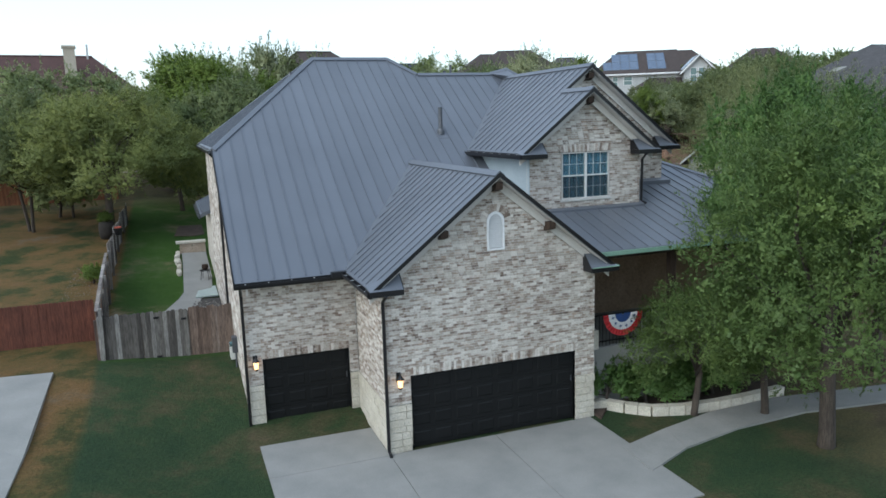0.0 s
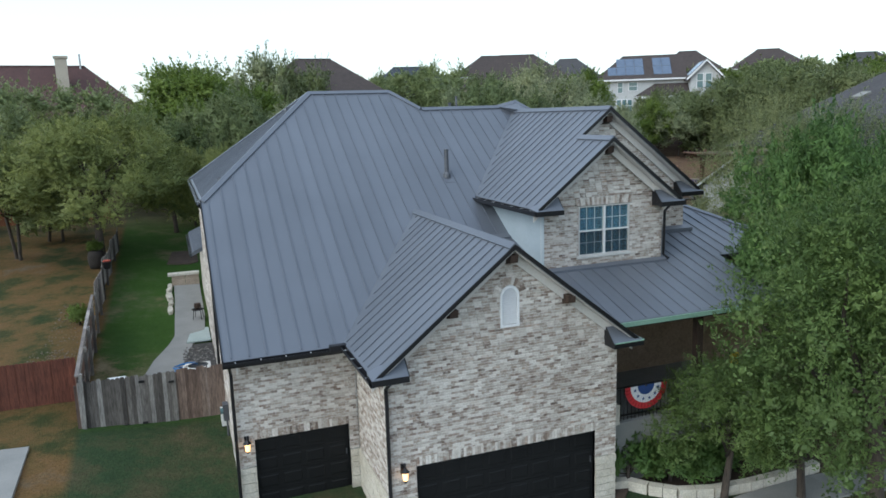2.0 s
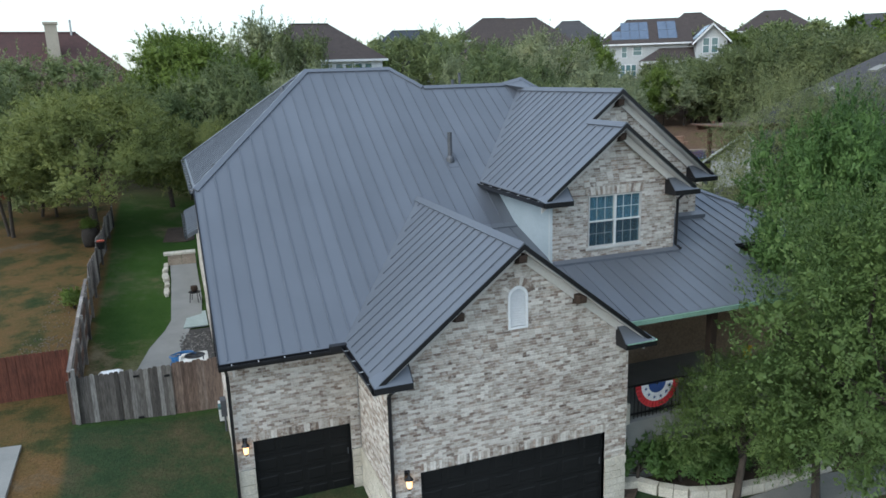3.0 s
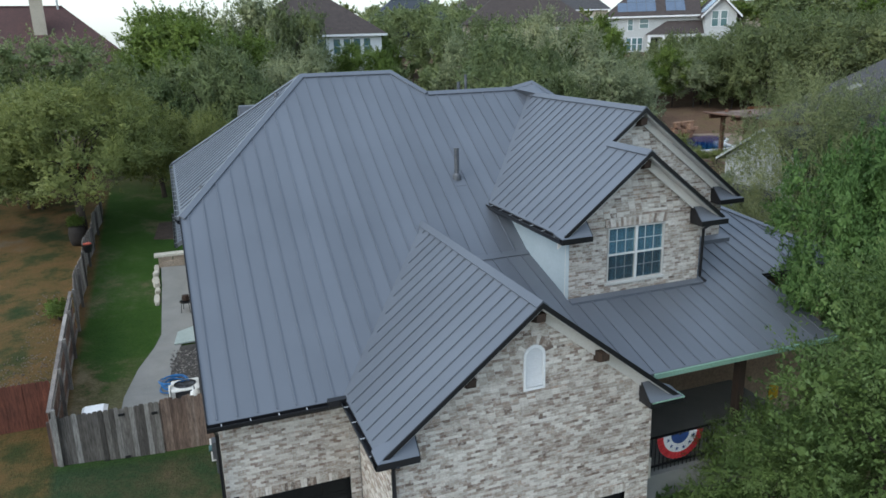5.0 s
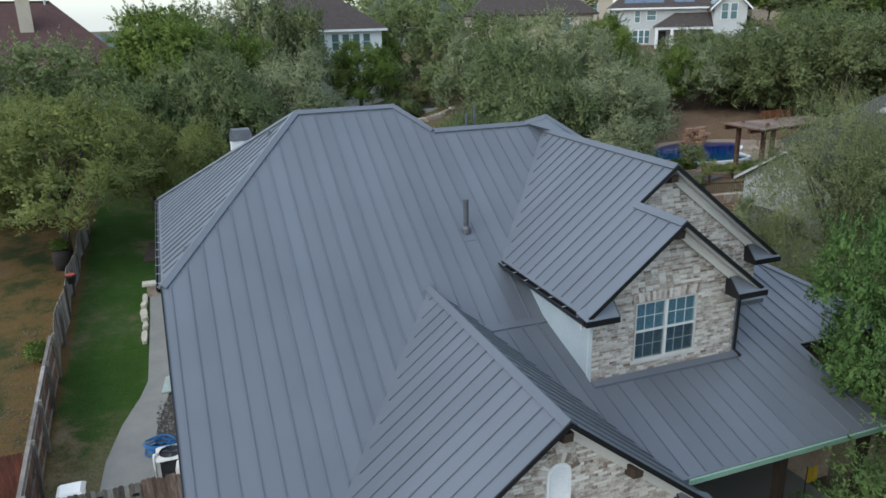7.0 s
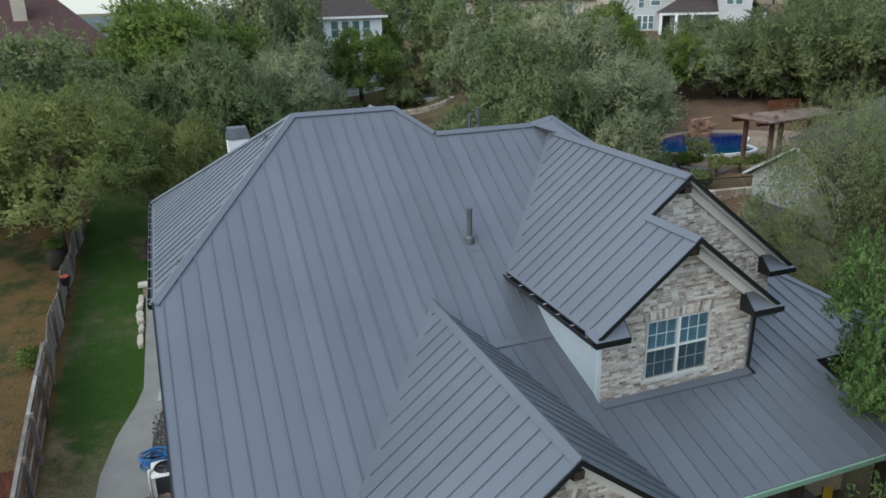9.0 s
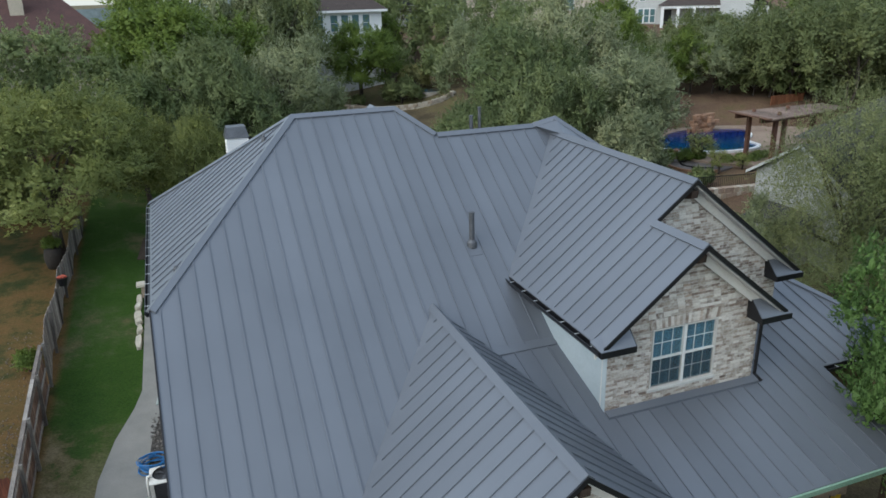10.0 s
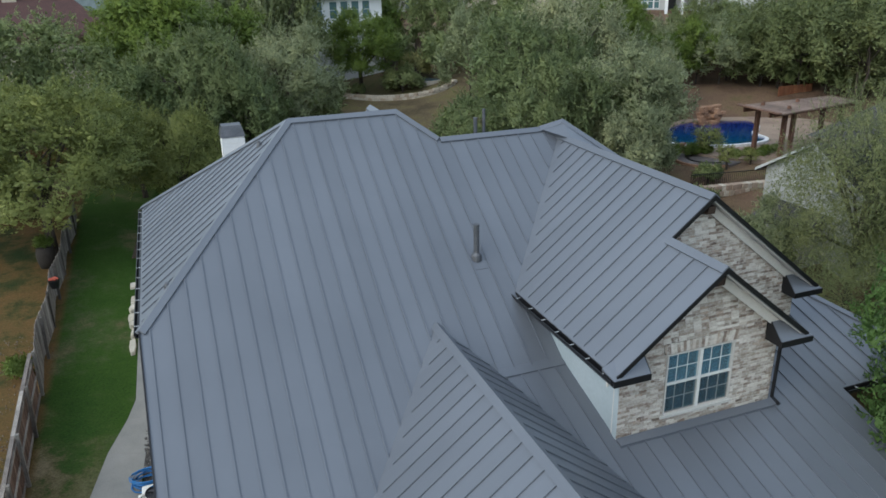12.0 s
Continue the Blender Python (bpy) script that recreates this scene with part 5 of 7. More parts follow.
def white_house():
    h = thing("neighbour_house", "white two-storey house with solar panels on its grey-brown roof", "house")
    part("wall", M().box((2.3, 0, -4), (13.3, 9, 5.6)), STUCCO, h)
    part("roof", M().add([(1.8, -0.5, 5.6), (13, -0.5, 5.6), (13, 9.5, 5.6), (1.8, 9.5, 5.6), (5.6, 4.5, 8.9), (13, 4.5, 8.9)], [(0, 1, 5, 4), (2, 3, 4, 5), (3, 0, 4), (1, 2, 5), (3, 2, 1, 0)]), SHINGLE_BROWN, h)
    part("eave_board", M().box((1.78, -0.54, 5.42), (13.0, -0.48, 5.61)), WHITE, h)
    part("gable_wing", M().add([(13.1, -2.2, -4), (16.5, -2.2, -4), (16.5, 6, -4), (13.1, 6, -4), (13.1, -2.2, 5.6), (16.5, -2.2, 5.6), (16.5, 6, 5.6), (13.1, 6, 5.6), (14.8, -2.2, 7.4), (14.8, 6, 7.4)],
                           [(0, 1, 5, 8, 4), (1, 2, 6, 5), (2, 3, 7, 9, 6), (3, 0, 4, 7), (0, 3, 2, 1)]), STUCCO, h)
    part("roof", M().prism([(14.8, -2.7, 7.65), (14.8, 6.2, 7.65), (12.6, 6.2, 5.35), (12.6, -2.7, 5.35)], (0, 0, -0.2)).prism([(14.8, -2.7, 7.65), (17.0, -2.7, 5.35), (17.0, 6.2, 5.35), (14.8, 6.2, 7.65)], (0, 0, -0.2)), SHINGLE_BROWN, h)
    for u in (12.6, 17.0):
        part("barge_board", M().prism([(14.8, -2.72, 7.66), (u, -2.72, 5.36), (u, -2.72, 5.1), (14.8, -2.72, 7.4)], (0, 0.05, 0)), WHITE, h)
    part("side_roof", M().prism([(16.5, -1.4, 4.7), (18.6, -1.4, 3.2), (18.6, 5, 3.2), (16.5, 5, 4.7)], (0, 0, -0.2)), SHINGLE_BROWN, h)
    part("side_wall", M().box((16.5, -1.2, -4), (18.3, 4.8, 3.2)), STUCCO, h)
    part("porch_roof", M().add([(6.8, -2.4, 3.4), (13.1, -2.4, 3.4), (13.1, 0, 3.4), (6.8, 0, 3.4), (9.2, 0, 4.95), (13.1, 0, 4.95)], [(0, 1, 5, 4), (0, 4, 3), (1, 2, 5), (3, 2, 1, 0)]), SHINGLE_BROWN, h)
    part("porch_beam", M().box((6.9, -2.3, 3.1), (13.1, -2.1, 3.4)), WHITE, h)
    for x in (6.95, 8.6, 10.3):
        part("porch_post", M().box((x, -2.3, -4), (x + 0.3, -2.05, 3.1)), WHITE, h)
    part("door", M().box((7.5, -0.05, 0.6), (8.3, 0.03, 2.9)), BLACK, h)
    for x0, x1, y, z0, z1 in ((4.8, 5.35, 0, 3.95, 5.25), (6.15, 7.1, 0, 4.2, 5.25), (4.7, 5.2, 0, 1.5, 3.0), (5.35, 5.85, 0, 1.5, 3.0), (6.0, 6.5, 0, 1.5, 3.0), (13.85, 14.5, -2.2, 4.2, 5.9), (14.8, 15.45, -2.2, 4.2, 5.9)):
        w = part("window", M().box((x0 - 0.07, y - 0.05, z0 - 0.07), (x1 + 0.07, y + 0.05, z1 + 0.07)), WHITE, h)
        part("pane", M().box((x0, y - 0.065, z0), (x1, y - 0.03, (z0 + z1) / 2 - 0.03)), GLASS, w)
        part("pane", M().box((x0, y - 0.065, (z0 + z1) / 2 + 0.03), (x1, y - 0.03, z1)), GLASS, w)
    rise_at = lambda y: 5.6 + (y + 0.5) * 3.3 / 5.0 + 0.08
    for i in range(7):
        for j in range(2):
            if i == 4 or (i, j) == (0, 1):
                continue
            x0, y0 = 3.6 + i * 1.1, 0.3 + j * 1.75
            part("solar_panel", M().prism([(x0, y0, rise_at(y0)), (x0 + 1.05, y0, rise_at(y0)), (x0 + 1.05, y0 + 1.65, rise_at(y0 + 1.65)), (x0, y0 + 1.65, rise_at(y0 + 1.65))], (0, 0, -0.05)), SOLAR, h, "blue solar panel")
    fall_at = lambda x: 7.65 - (14.8 - x) * 2.3 / 2.2 + 0.06
    for i in range(4):
        y0 = -2.0 + i * 1.1
        part("solar_panel", M().prism([(13.0, y0, fall_at(13.0)), (14.6, y0, fall_at(14.6)), (14.6, y0 + 1.0, fall_at(14.6)), (13.0, y0 + 1.0, fall_at(13.0))], (0, 0, -0.05)), SOLAR, h, "blue solar panel")
    return h


SOLAR = speckled("solar_cells", (0.15, 0.19, 0.26), (0.19, 0.235, 0.31), 1.0, 0.25, 0.6, 20, 0.02)
pale_house = white_house()
pale_house.matrix_basis = pose(52.8, 71.6, 8.3, 0, 0, -31)
pale_house.scale = (1.1, 1.1, 1.04)


def right_neighbour():
    h = thing("neighbour_house", "white-painted brick house with a grey roof beside the pool", "house")
    part("wall", M().add([(0, 0, -3), (0, 5.7, -3), (0, 5.7, 2.6), (0, 2.9, 4.2), (0, 0, 2.6), (12, 0, -3), (12, 5.7, -3), (12, 5.7, 2.6), (12, 2.9, 4.2), (12, 0, 2.6)],
                         [(0, 1, 2, 3, 4), (9, 8, 7, 6, 5), (1, 0, 5, 6), (1, 6, 7, 2), (0, 4, 9, 5)]), PALEBRICK, h)
    r = part("roof", M().prism([(-0.3, -0.4, 2.46), (12, -0.4, 2.46), (12, 2.9, 4.34), (-0.3, 2.9, 4.34)], (0, 0, -0.14)).prism([(-0.3, 6.1, 2.46), (-0.3, 2.9, 4.34), (12, 2.9, 4.34), (12, 6.1, 2.46)], (0, 0, -0.14)), SHINGLE_GREY, h)
    part("rake_board", M().prism([(-0.33, -0.4, 2.46), (-0.33, 2.9, 4.34), (-0.33, 2.9, 4.2), (-0.33, -0.4, 2.32)], (0.03, 0, 0)).prism([(-0.33, 6.1, 2.46), (-0.33, 2.9, 4.34), (-0.33, 2.9, 4.2), (-0.33, 6.1, 2.32)], (0.03, 0, 0)), STUCCO, r)
    low, back_r, front_r, front_l, top, top_r = Vector((-1.9, 1.9, 5.0)), Vector((26, 1.9, 5.0)), Vector((26, -12, 5.0)), Vector((3, -12, 5.0)), Vector((6.8, -0.6, 8.8)), Vector((20, -0.6, 8.8))
    upper = part("upper_roof", M().add([low, front_l, front_r, back_r, top, top_r], [(0, 1, 4), (1, 2, 5, 4), (2, 3, 5), (3, 0, 4, 5), (3, 2, 1, 0)]), SHINGLE_GREY, h)
    up = (front_l - low).cross(top - low).normalized()
    up = up if up.z > 0 else -up
    for k in (0.36, 0.62):
        c = low + (top - low) * k + (front_l - low) * 0.10
        a, e = (top - low).normalized() * 0.32, (front_l - low).normalized() * 0.22
        part("skylight", M().prism([c - a - e + up * 0.12, c + a - e + up * 0.12, c + a + e + up * 0.12, c - a + e + up * 0.12], -up * 0.2), CONCRETE, upper, "small pale roof light")
    part("wall", M().box((6.6, -11.4, -3), (25.4, 1.4, 5.0)), PALEBRICK, h)
    part("lean_to_roof", M().prism([(-1.5, 1.6, 0.6), (0.0, 1.6, 1.2), (0.0, 4.8, 1.2), (-1.5, 4.8, 0.6)], (0, 0, -0.12)), SHINGLE_GREY, h)
    part("lean_to_wall", M().box((-1.3, 1.8, -3), (0.0, 4.6, 0.5)), PALEBRICK, h)
    return h


right_neighbour().matrix_basis = pose(28.1, 10.5, 3.15)

# ---- the neighbour's pool and pergola ----
PZ = 4.45


def blob(cx, cy, rx, ry, n=28, wob=0.15, ph=0.0):
    return [(cx + rx * math.cos(a) * (1 + wob * math.sin(2 * a + ph)), cy + ry * math.sin(a) * (1 + wob * math.cos(3 * a + ph))) for a in [2 * math.pi * k / n for k in range(n)]]


def water_build(nt, b):
    b.inputs["Base Color"].default_value = (0.012, 0.10, 0.26, 1)
    n = tex(nt, "ShaderNodeTexNoise", 1.2, 2, 0.5, None, "World")
    # base colour runs by position: teal at the near end, dark blue at the rear
    at = nt.nodes.new("ShaderNodeNewGeometry")
    back_run = nt.nodes.new("ShaderNodeVectorMath")
    back_run.operation = "DOT_PRODUCT"
    back_run.inputs[1].default_value = (0.05, 0.10, 0.0)
    nt.links.new(at.outputs["Position"], back_run.inputs[0])
    wrap = nt.nodes.new("ShaderNodeMath")
    wrap.operation = "SUBTRACT"
    nt.links.new(back_run.outputs["Value"], wrap.inputs[0])
    wrap.inputs[1].default_value = 4.0
    nt.links.new(ramp(nt, wrap.outputs[0], [(0.15, (0.008, 0.085, 0.14)), (0.45, (0.006, 0.048, 0.14)), (0.8, (0.010, 0.024, 0.13))]), b.inputs["Base Color"])
    bump(nt, b, n.outputs["Fac"], 0.1, 0.05)


WATER = material("pool_water", water_build, 0.06)
REDROCK = speckled("red_brown_rock", (0.20, 0.105, 0.062), (0.36, 0.22, 0.14), 1.5, 0.9, 0, 12, 0.6)
PAVING = speckled("tan_paving", (0.24, 0.17, 0.13), (0.34, 0.26, 0.2), 0.8, 0.9)
pool = thing("swimming_pool", "blue free-form swimming pool with a white coping", "pool")
bends = [(30.5, 27.0), (32.6, 25.0), (35.3, 24.5), (36.9, 25.2), (37.4, 26.9), (39.0, 28.3), (40.1, 30.4), (38.2, 31.4), (35.8, 32.0), (32.9, 30.6)]


def curve(points, steps=5):
    """A closed smooth line through the points."""
    line = []
    for k in range(len(points)):
        a, b, c, d = (Vector(points[(k + m) % len(points)]) for m in (-1, 0, 1, 2))
        for s in range(steps):
            u = s / steps
            line.append(0.5 * (2 * b + (c - a) * u + (2 * a - 5 * b + 4 * c - d) * u * u + (3 * b - a - 3 * c + d) * u ** 3))
    return line


out = curve(bends)
centre = sum(out, Vector((0, 0))) / len(out)
inn = [p + (centre - p).normalized() * 0.27 for p in out]
n = len(out)
rear = lambda i: out[i].y > 28.6 and out[i].x < 40.3
rim = [(x, y, PZ) for x, y in out] + [(x, y, PZ) for x, y in inn] + [(x, y, PZ - 0.6) for x, y in out] + [(x, y, PZ - 0.6) for x, y in inn]
part("rear_edge", M().add([(x, y, z - 0.03) for x, y, z in rim], [f for i in range(n) if rear(i) for j in [(i + 1) % n] for f in ((i, j, n + j, n + i), (2 * n + i, 2 * n + j, j, i), (n + i, n + j, 3 * n + j, 3 * n + i))]), PAVING, pool, "tan paved rear edge")
part("coping", M().add(rim,
     [f for i in range(n) if not rear(i) for j in [(i + 1) % n] for f in ((i, j, n + j, n + i), (2 * n + i, 2 * n + j, j, i), (n + i, n + j, 3 * n + j, 3 * n + i))]), WHITE, pool)
part("water", M().prism([(x, y, PZ - 0.1) for x, y in inn], (0, 0, -0.4)), WATER, pool)
sheet("pool_deck", blob(37.6, 26.6, 7.2, 6.4, 30, 0.05), "tan paved deck around the swimming pool", "deck", PAVING, flat=PZ - 0.16, rise=0.0, thick=2.5)
rk = thing("rock_waterfall", "stacked red-brown rock waterfall behind the pool", "rocks")
rr = random.Random(8)
for k in range(36):
    row = k // 6
    x, y, z = 36.1 + 0.34 * (k % 6) + 0.04 * row + rr.uniform(-0.1, 0.1), 31.0 + rr.uniform(-0.3, 0.3) + 0.05 * row, PZ + 0.19 * row + 0.12
    w = rr.uniform(0.26, 0.46) * (1 - 0.05 * row)
    rim = [(x + w * math.cos(a) * rr.uniform(0.8, 1.1), y + 0.75 * w * math.sin(a) * rr.uniform(0.8, 1.1)) for a in (0, 0.9, 2, 3.1, 4.2, 5.3)]
    part("rock", M().prism([(u, v, z + rr.uniform(-0.03, 0.03)) for u, v in rim], (0.02, 0, -0.21 if row else -0.7)), REDROCK, rk)
pg = thing("pergola", "brown timber pergola with a slatted roof by the pool", "pergola")
PERG = wood_material("pergola_wood", (0.12, 0.058, 0.038), (0.16, 0.08, 0.054), (0.21, 0.12, 0.085))
PERGTOP = wood_material("sun_bleached_slats", (0.15, 0.10, 0.078), (0.20, 0.14, 0.11), (0.27, 0.19, 0.15))
near_edge = lambda x: 20.6 + 0.17 * (x - 32.8)
for x, y in ((34.1, 23.5), (34.4, 21.7), (36.2, 22.8), (39.2, 23.5), (39.2, 22.1)):
    part("post", M().box((x - 0.11, y - 0.11, PZ - 0.17), (x + 0.11, y + 0.11, PZ + 2.3)), PERG, pg)
for y0, y1 in ((23.5, 23.5), (21.5, 22.2)):
    part("beam", M().sweep((33.0, y0, PZ + 2.42), (40.2, y1, PZ + 2.42), [(-0.07, -0.13), (0.07, -0.13), (0.07, 0.13), (-0.07, 0.13)]), PERG, pg)
for k in range(24):
    x = 32.75 + k * 0.31
    heavy = k == 0
    part("rafter" if heavy else "slat", M().prism([(x, near_edge(x), PZ + (2.71 if heavy else 2.63)), (x + 0.27, near_edge(x), PZ + (2.71 if heavy else 2.63)), (x + 0.27, 23.9, PZ + (2.71 if heavy else 2.63)), (x, 23.9, PZ + (2.71 if heavy else 2.63))], (0, 0, -0.08)), PERG if heavy else PERGTOP, pg)
for x, y in ((33.9, 23.0), (34.3, 21.4), (36.4, 22.9)):
    part("finial", M().tube([(x, y, PZ + 2.70), (x, y, PZ + 2.88)], [0.13, 0.10], 8), PERG, pg)
bw = thing("garden_wall", "low orange-brown brick wall beside the pool", "wall")
for k in range(9):
    for r in range(3):
        x, y = 28.7 + 0.27 * k + 0.13 * (r % 2), 25.2 + 0.1 * k
        part("wall_stone", M().box((x, y, 3.95 + 0.2 * r), (x + 0.25, y + 0.3, 4.14 + 0.2 * r)), REDROCK, bw)
orange = thing("garden_screen", "orange-brown board fence under the trees", "fence")
for k in range(11):
    part("slat", M().box((44.9 + 0.3 * k, 33.0, height(46, 33) - 0.2), (44.9 + 0.3 * k + 0.28, 33.06, height(46, 33) + 0.6)), ORANGEWOOD, orange)

# ---- fences ----
pick = M().add([(0, 0, 0), (0.135, 0, 0), (0.135, 0.018, 0), (0, 0.018, 0), (0, 0, 1.76), (0.135, 0, 1.76), (0.135, 0.018, 1.76), (0, 0.018, 1.76), (0.03, 0, 1.8), (0.105, 0, 1.8), (0.105, 0.018, 1.8), (0.03, 0.018, 1.8)],
               [(0, 1, 5, 9, 8, 4), (3, 7, 11, 10, 6, 2), (1, 2, 6, 5), (0, 4, 7, 3), (8, 9, 10, 11), (4, 8, 11, 7), (5, 6, 10, 9)])
rust_picket = pick.mesh("picket", RUSTPICKET)
grey_picket, brown_picket, pale_picket = pick.mesh("picket", PICKET), pick.mesh("picket", BROWNPICKET), pick.mesh("picket", PALEPICKET)
rnd = random.Random(3)


def pickets(fence, a, b, me, gap=0.0, sag=0.02):
    a, b = Vector(a), Vector(b)
    n = int((b - a).length / (0.137 + gap))
    d = (b - a).normalized()
    ang = math.atan2(d.y, d.x)
    for k in range(n):
        p = a + (b - a) * (k / n)
        ob = new("picket", me)
        ob.parent = fence
        p = p + Vector((-d.y, d.x, 0)) * (0.005 * (k % 2))
        ob.matrix_basis = Matrix.Translation((p.x, p.y, p.z + rnd.uniform(-sag, sag))) @ Euler((rnd.uniform(-0.006, 0.006), rnd.uniform(-0.006, 0.006), ang)).to_matrix().to_4x4()


gate_fence = thing("wooden_fence", "weathered grey picket fence with a gate beside the house", "fence")
pickets(gate_fence, (-4.05, 4.9, 0.87), (-2.75, 4.9, 0.84), grey_picket, -0.014, sag=0.035)
pickets(gate_fence, (-2.72, 4.86, 0.83), (-1.30, 4.86, 0.80), grey_picket, -0.014, sag=0.035)
pickets(gate_fence, (-1.25, 4.9, 0.84), (0.12, 4.9, 0.79), brown_picket, -0.03, sag=0.045)
for z in (1.18, 2.30):
    part("rail", M().box((-4.05, 4.92, z), (0.12, 4.96, z + 0.09)), BROWNPICKET, gate_fence)
for x in (-4.1, -2.74, -1.27):
    part("post", M().box((x - 0.05, 4.93, 0.5), (x + 0.05, 5.03, 2.53)), BROWNPICKET, gate_fence)
for x, z in ((-2.35, 1.06), (-2.35, 2.39), (-1.5, 2.26), (-2.9, 1.06)):
    part("hinge", M().box((x, 4.835, z), (x + 0.16, 4.858, z + 0.07)), BLACK, gate_fence, "black iron gate hinge")
long_fence = thing("wooden_fence", "weathered wooden boundary fence with rails and posts along the lawn", "fence")
FZ = lambda y: 1.02 + (y - 4.9) * 0.040
FX = lambda y: -4.02 - 0.40 * math.sin(math.pi * min(max((y - 4.9) / 31.0, 0), 1))
ys = [4.9 + 2.42 * k for k in range(12)]
for k in range(11):
    y0, y1 = ys[k], ys[k + 1]
    x0, x1 = FX(y0), FX(y1)
    if k < 4:
        pickets(long_fence, (x0 - 0.03, y0, FZ(y0)), (x1 - 0.03, y1, FZ(y1)), rust_picket, sag=0.03)
        for h in (0.3, 0.95, 1.6):
            part("rail", M().prism([(x0 - 0.02, y0, FZ(y0) + h), (x0 + 0.02, y0, FZ(y0) + h), (x1 + 0.02, y1, FZ(y1) + h), (x1 - 0.02, y1, FZ(y1) + h)], (0, 0, -0.09)), PALEPICKET, long_fence)
        part("cap_rail", M().prism([(x0 - 0.07, y0, FZ(y0) + 1.845), (x0 + 0.04, y0, FZ(y0) + 1.835), (x1 + 0.04, y1, FZ(y1) + 1.835), (x1 - 0.07, y1, FZ(y1) + 1.845)], (0, 0, -0.03)), PALEPICKET, long_fence)
    else:
        lean = 0.09 * (-1) ** k
        pickets(long_fence, (x0 + lean, y0, FZ(y0)), (x1 - lean, y1, FZ(y1)), pale_picket, 0.004, sag=0.05)
    post = part("post", M().box((-0.05, -0.05, -0.3), (0.05, 0.05, 1.92)), PICKET, long_fence)
    post.matrix_basis = pose(x0 + 0.06, y0, FZ(y0), 2.5 * (-1) ** k, 1.5, 0)
red = thing("board_fence", "red-brown stained board fence in the next garden", "fence")
rp = pick.mesh("picket", REDWOOD)
pickets(red, (-14, 7.45, 0.98), (-4.35, 7.4, 0.93), rp, -0.012, sag=0.004)
for z in (1.4, 2.5):
    part("rail", M().box((-14, 7.48, z), (-4.35, 7.54, z + 0.09)), REDWOOD, red)
op = pick.mesh("picket", ORANGEWOOD)
ofence = thing("board_fence", "orange-brown board fence under the far trees", "fence")
pickets(ofence, (-16, 40, height(-12, 40) - 0.2), (-5.2, 40, height(-6, 40) - 0.2), op, sag=0.004)


# ---- small things round the house ----
def glow_build(nt, b):
    b.inputs["Base Color"].default_value = (1.0, 0.7, 0.4, 1)
    b.inputs["Emission Color"].default_value = (1.0, 0.50, 0.17, 1)
    b.inputs["Emission Strength"].default_value = 1.3


GLOW = material("lit_lantern_glass", glow_build, 0.4)
for x, y in ((0.36, -0.03), (3.62, -3.11)):
    l = thing("wall_lantern", "lit black metal wall lantern beside a garage door", "lamp", "garage lanterns")
    part("back_plate", M().box((x - 0.06, y - 0.02, 1.95), (x + 0.06, y + 0.02, 2.2)), BLACK, l)
    part("arm", M().tube([(x, y, 2.15), (x, y - 0.12, 2.24), (x, y - 0.16, 2.18)], 0.012, 6), BLACK, l)
    part("glass", M().tube([(x, y - 0.16, 1.86), (x, y - 0.16, 2.06)], [0.055, 0.075], 6), GLOW, l)
    part("roof", M().tube([(x, y - 0.16, 2.065), (x, y - 0.16, 2.16), (x, y - 0.16, 2.21)], [0.11, 0.03, 0.012], 6), BLACK, l)
    part("base", M().tube([(x, y - 0.16, 1.80), (x, y - 0.16, 1.855)], [0.03, 0.06], 6), BLACK, l)


def rubble(name, poly, count, size, mat, label, seed, rise=0.03):
    """Loose stones on a bed: one joined piece of stuff."""
    rr = random.Random(seed)
    xs, ys = [p[0] for p in poly], [p[1] for p in poly]
    m = M()
    for k in range(count):
        x, y = rr.uniform(min(xs), max(xs)), rr.uniform(min(ys), max(ys))
        s = size * rr.uniform(0.5, 1.3)
        z = height(x, y) + rise
        a0 = rr.uniform(0, 6)
        m.add([(x + s * math.cos(a0 + a), y + s * math.sin(a0 + a) * 0.8, z - 0.02) for a in (0, 1.3, 2.5, 3.8, 5.0)] + [(x + 0.5 * s * math.cos(a0 + a), y + 0.5 * s * math.sin(a0 + a), z + s * 0.6) for a in (0, 1.3, 2.5, 3.8, 5.0)],
              [(5, 6, 7, 8, 9)] + [(i, (i + 1) % 5, 5 + (i + 1) % 5, 5 + i) for i in range(5)])
    return whole(name, m, mat, label, "stones", kind="stuff")


def stone_build(nt, b):
    c = ramp(nt, random_of(nt, True), [(0.0, (0.05, 0.045, 0.042)), (0.5, (0.10, 0.095, 0.09)), (0.85, (0.17, 0.16, 0.145)), (1.0, (0.25, 0.23, 0.21))])
    nt.links.new(c, b.inputs["Base Color"])


RIVER = material("river_rock", stone_build, 0.8)
SOIL = speckled("dark_mulch", (0.045, 0.03, 0.022), (0.085, 0.058, 0.042), 3.0, 0.95, 0, 30, 0.8)
PEBBLE = speckled("tan_pebbles", (0.10, 0.078, 0.058), (0.19, 0.155, 0.12), 5.0, 0.9, 0, 30, 0.3)
GRAVEL = speckled("dark_gravel", (0.028, 0.026, 0.025), (0.07, 0.064, 0.058), 6.0, 0.95, 0, 40, 0.8)
sheet("gravel_bed", [(-1.08, 5.05), (0.14, 5.05), (0.14, 12.2), (-0.62, 12.2), (-1.05, 10.2)], "dark gravel bed between the side walk and the house", "bed", GRAVEL, 0.02, 0.1)
rubble("gravel", [(-1.02, 5.1), (0.1, 11.8)], 1500, 0.05, RIVER, "dark river stones along the house wall", 4)
rubble("loose_stones", [(-6.6, 8.6), (-4.5, 13.0)], 420, 0.03, PEBBLE, "loose stones in the dry grass", 5, 0.0)
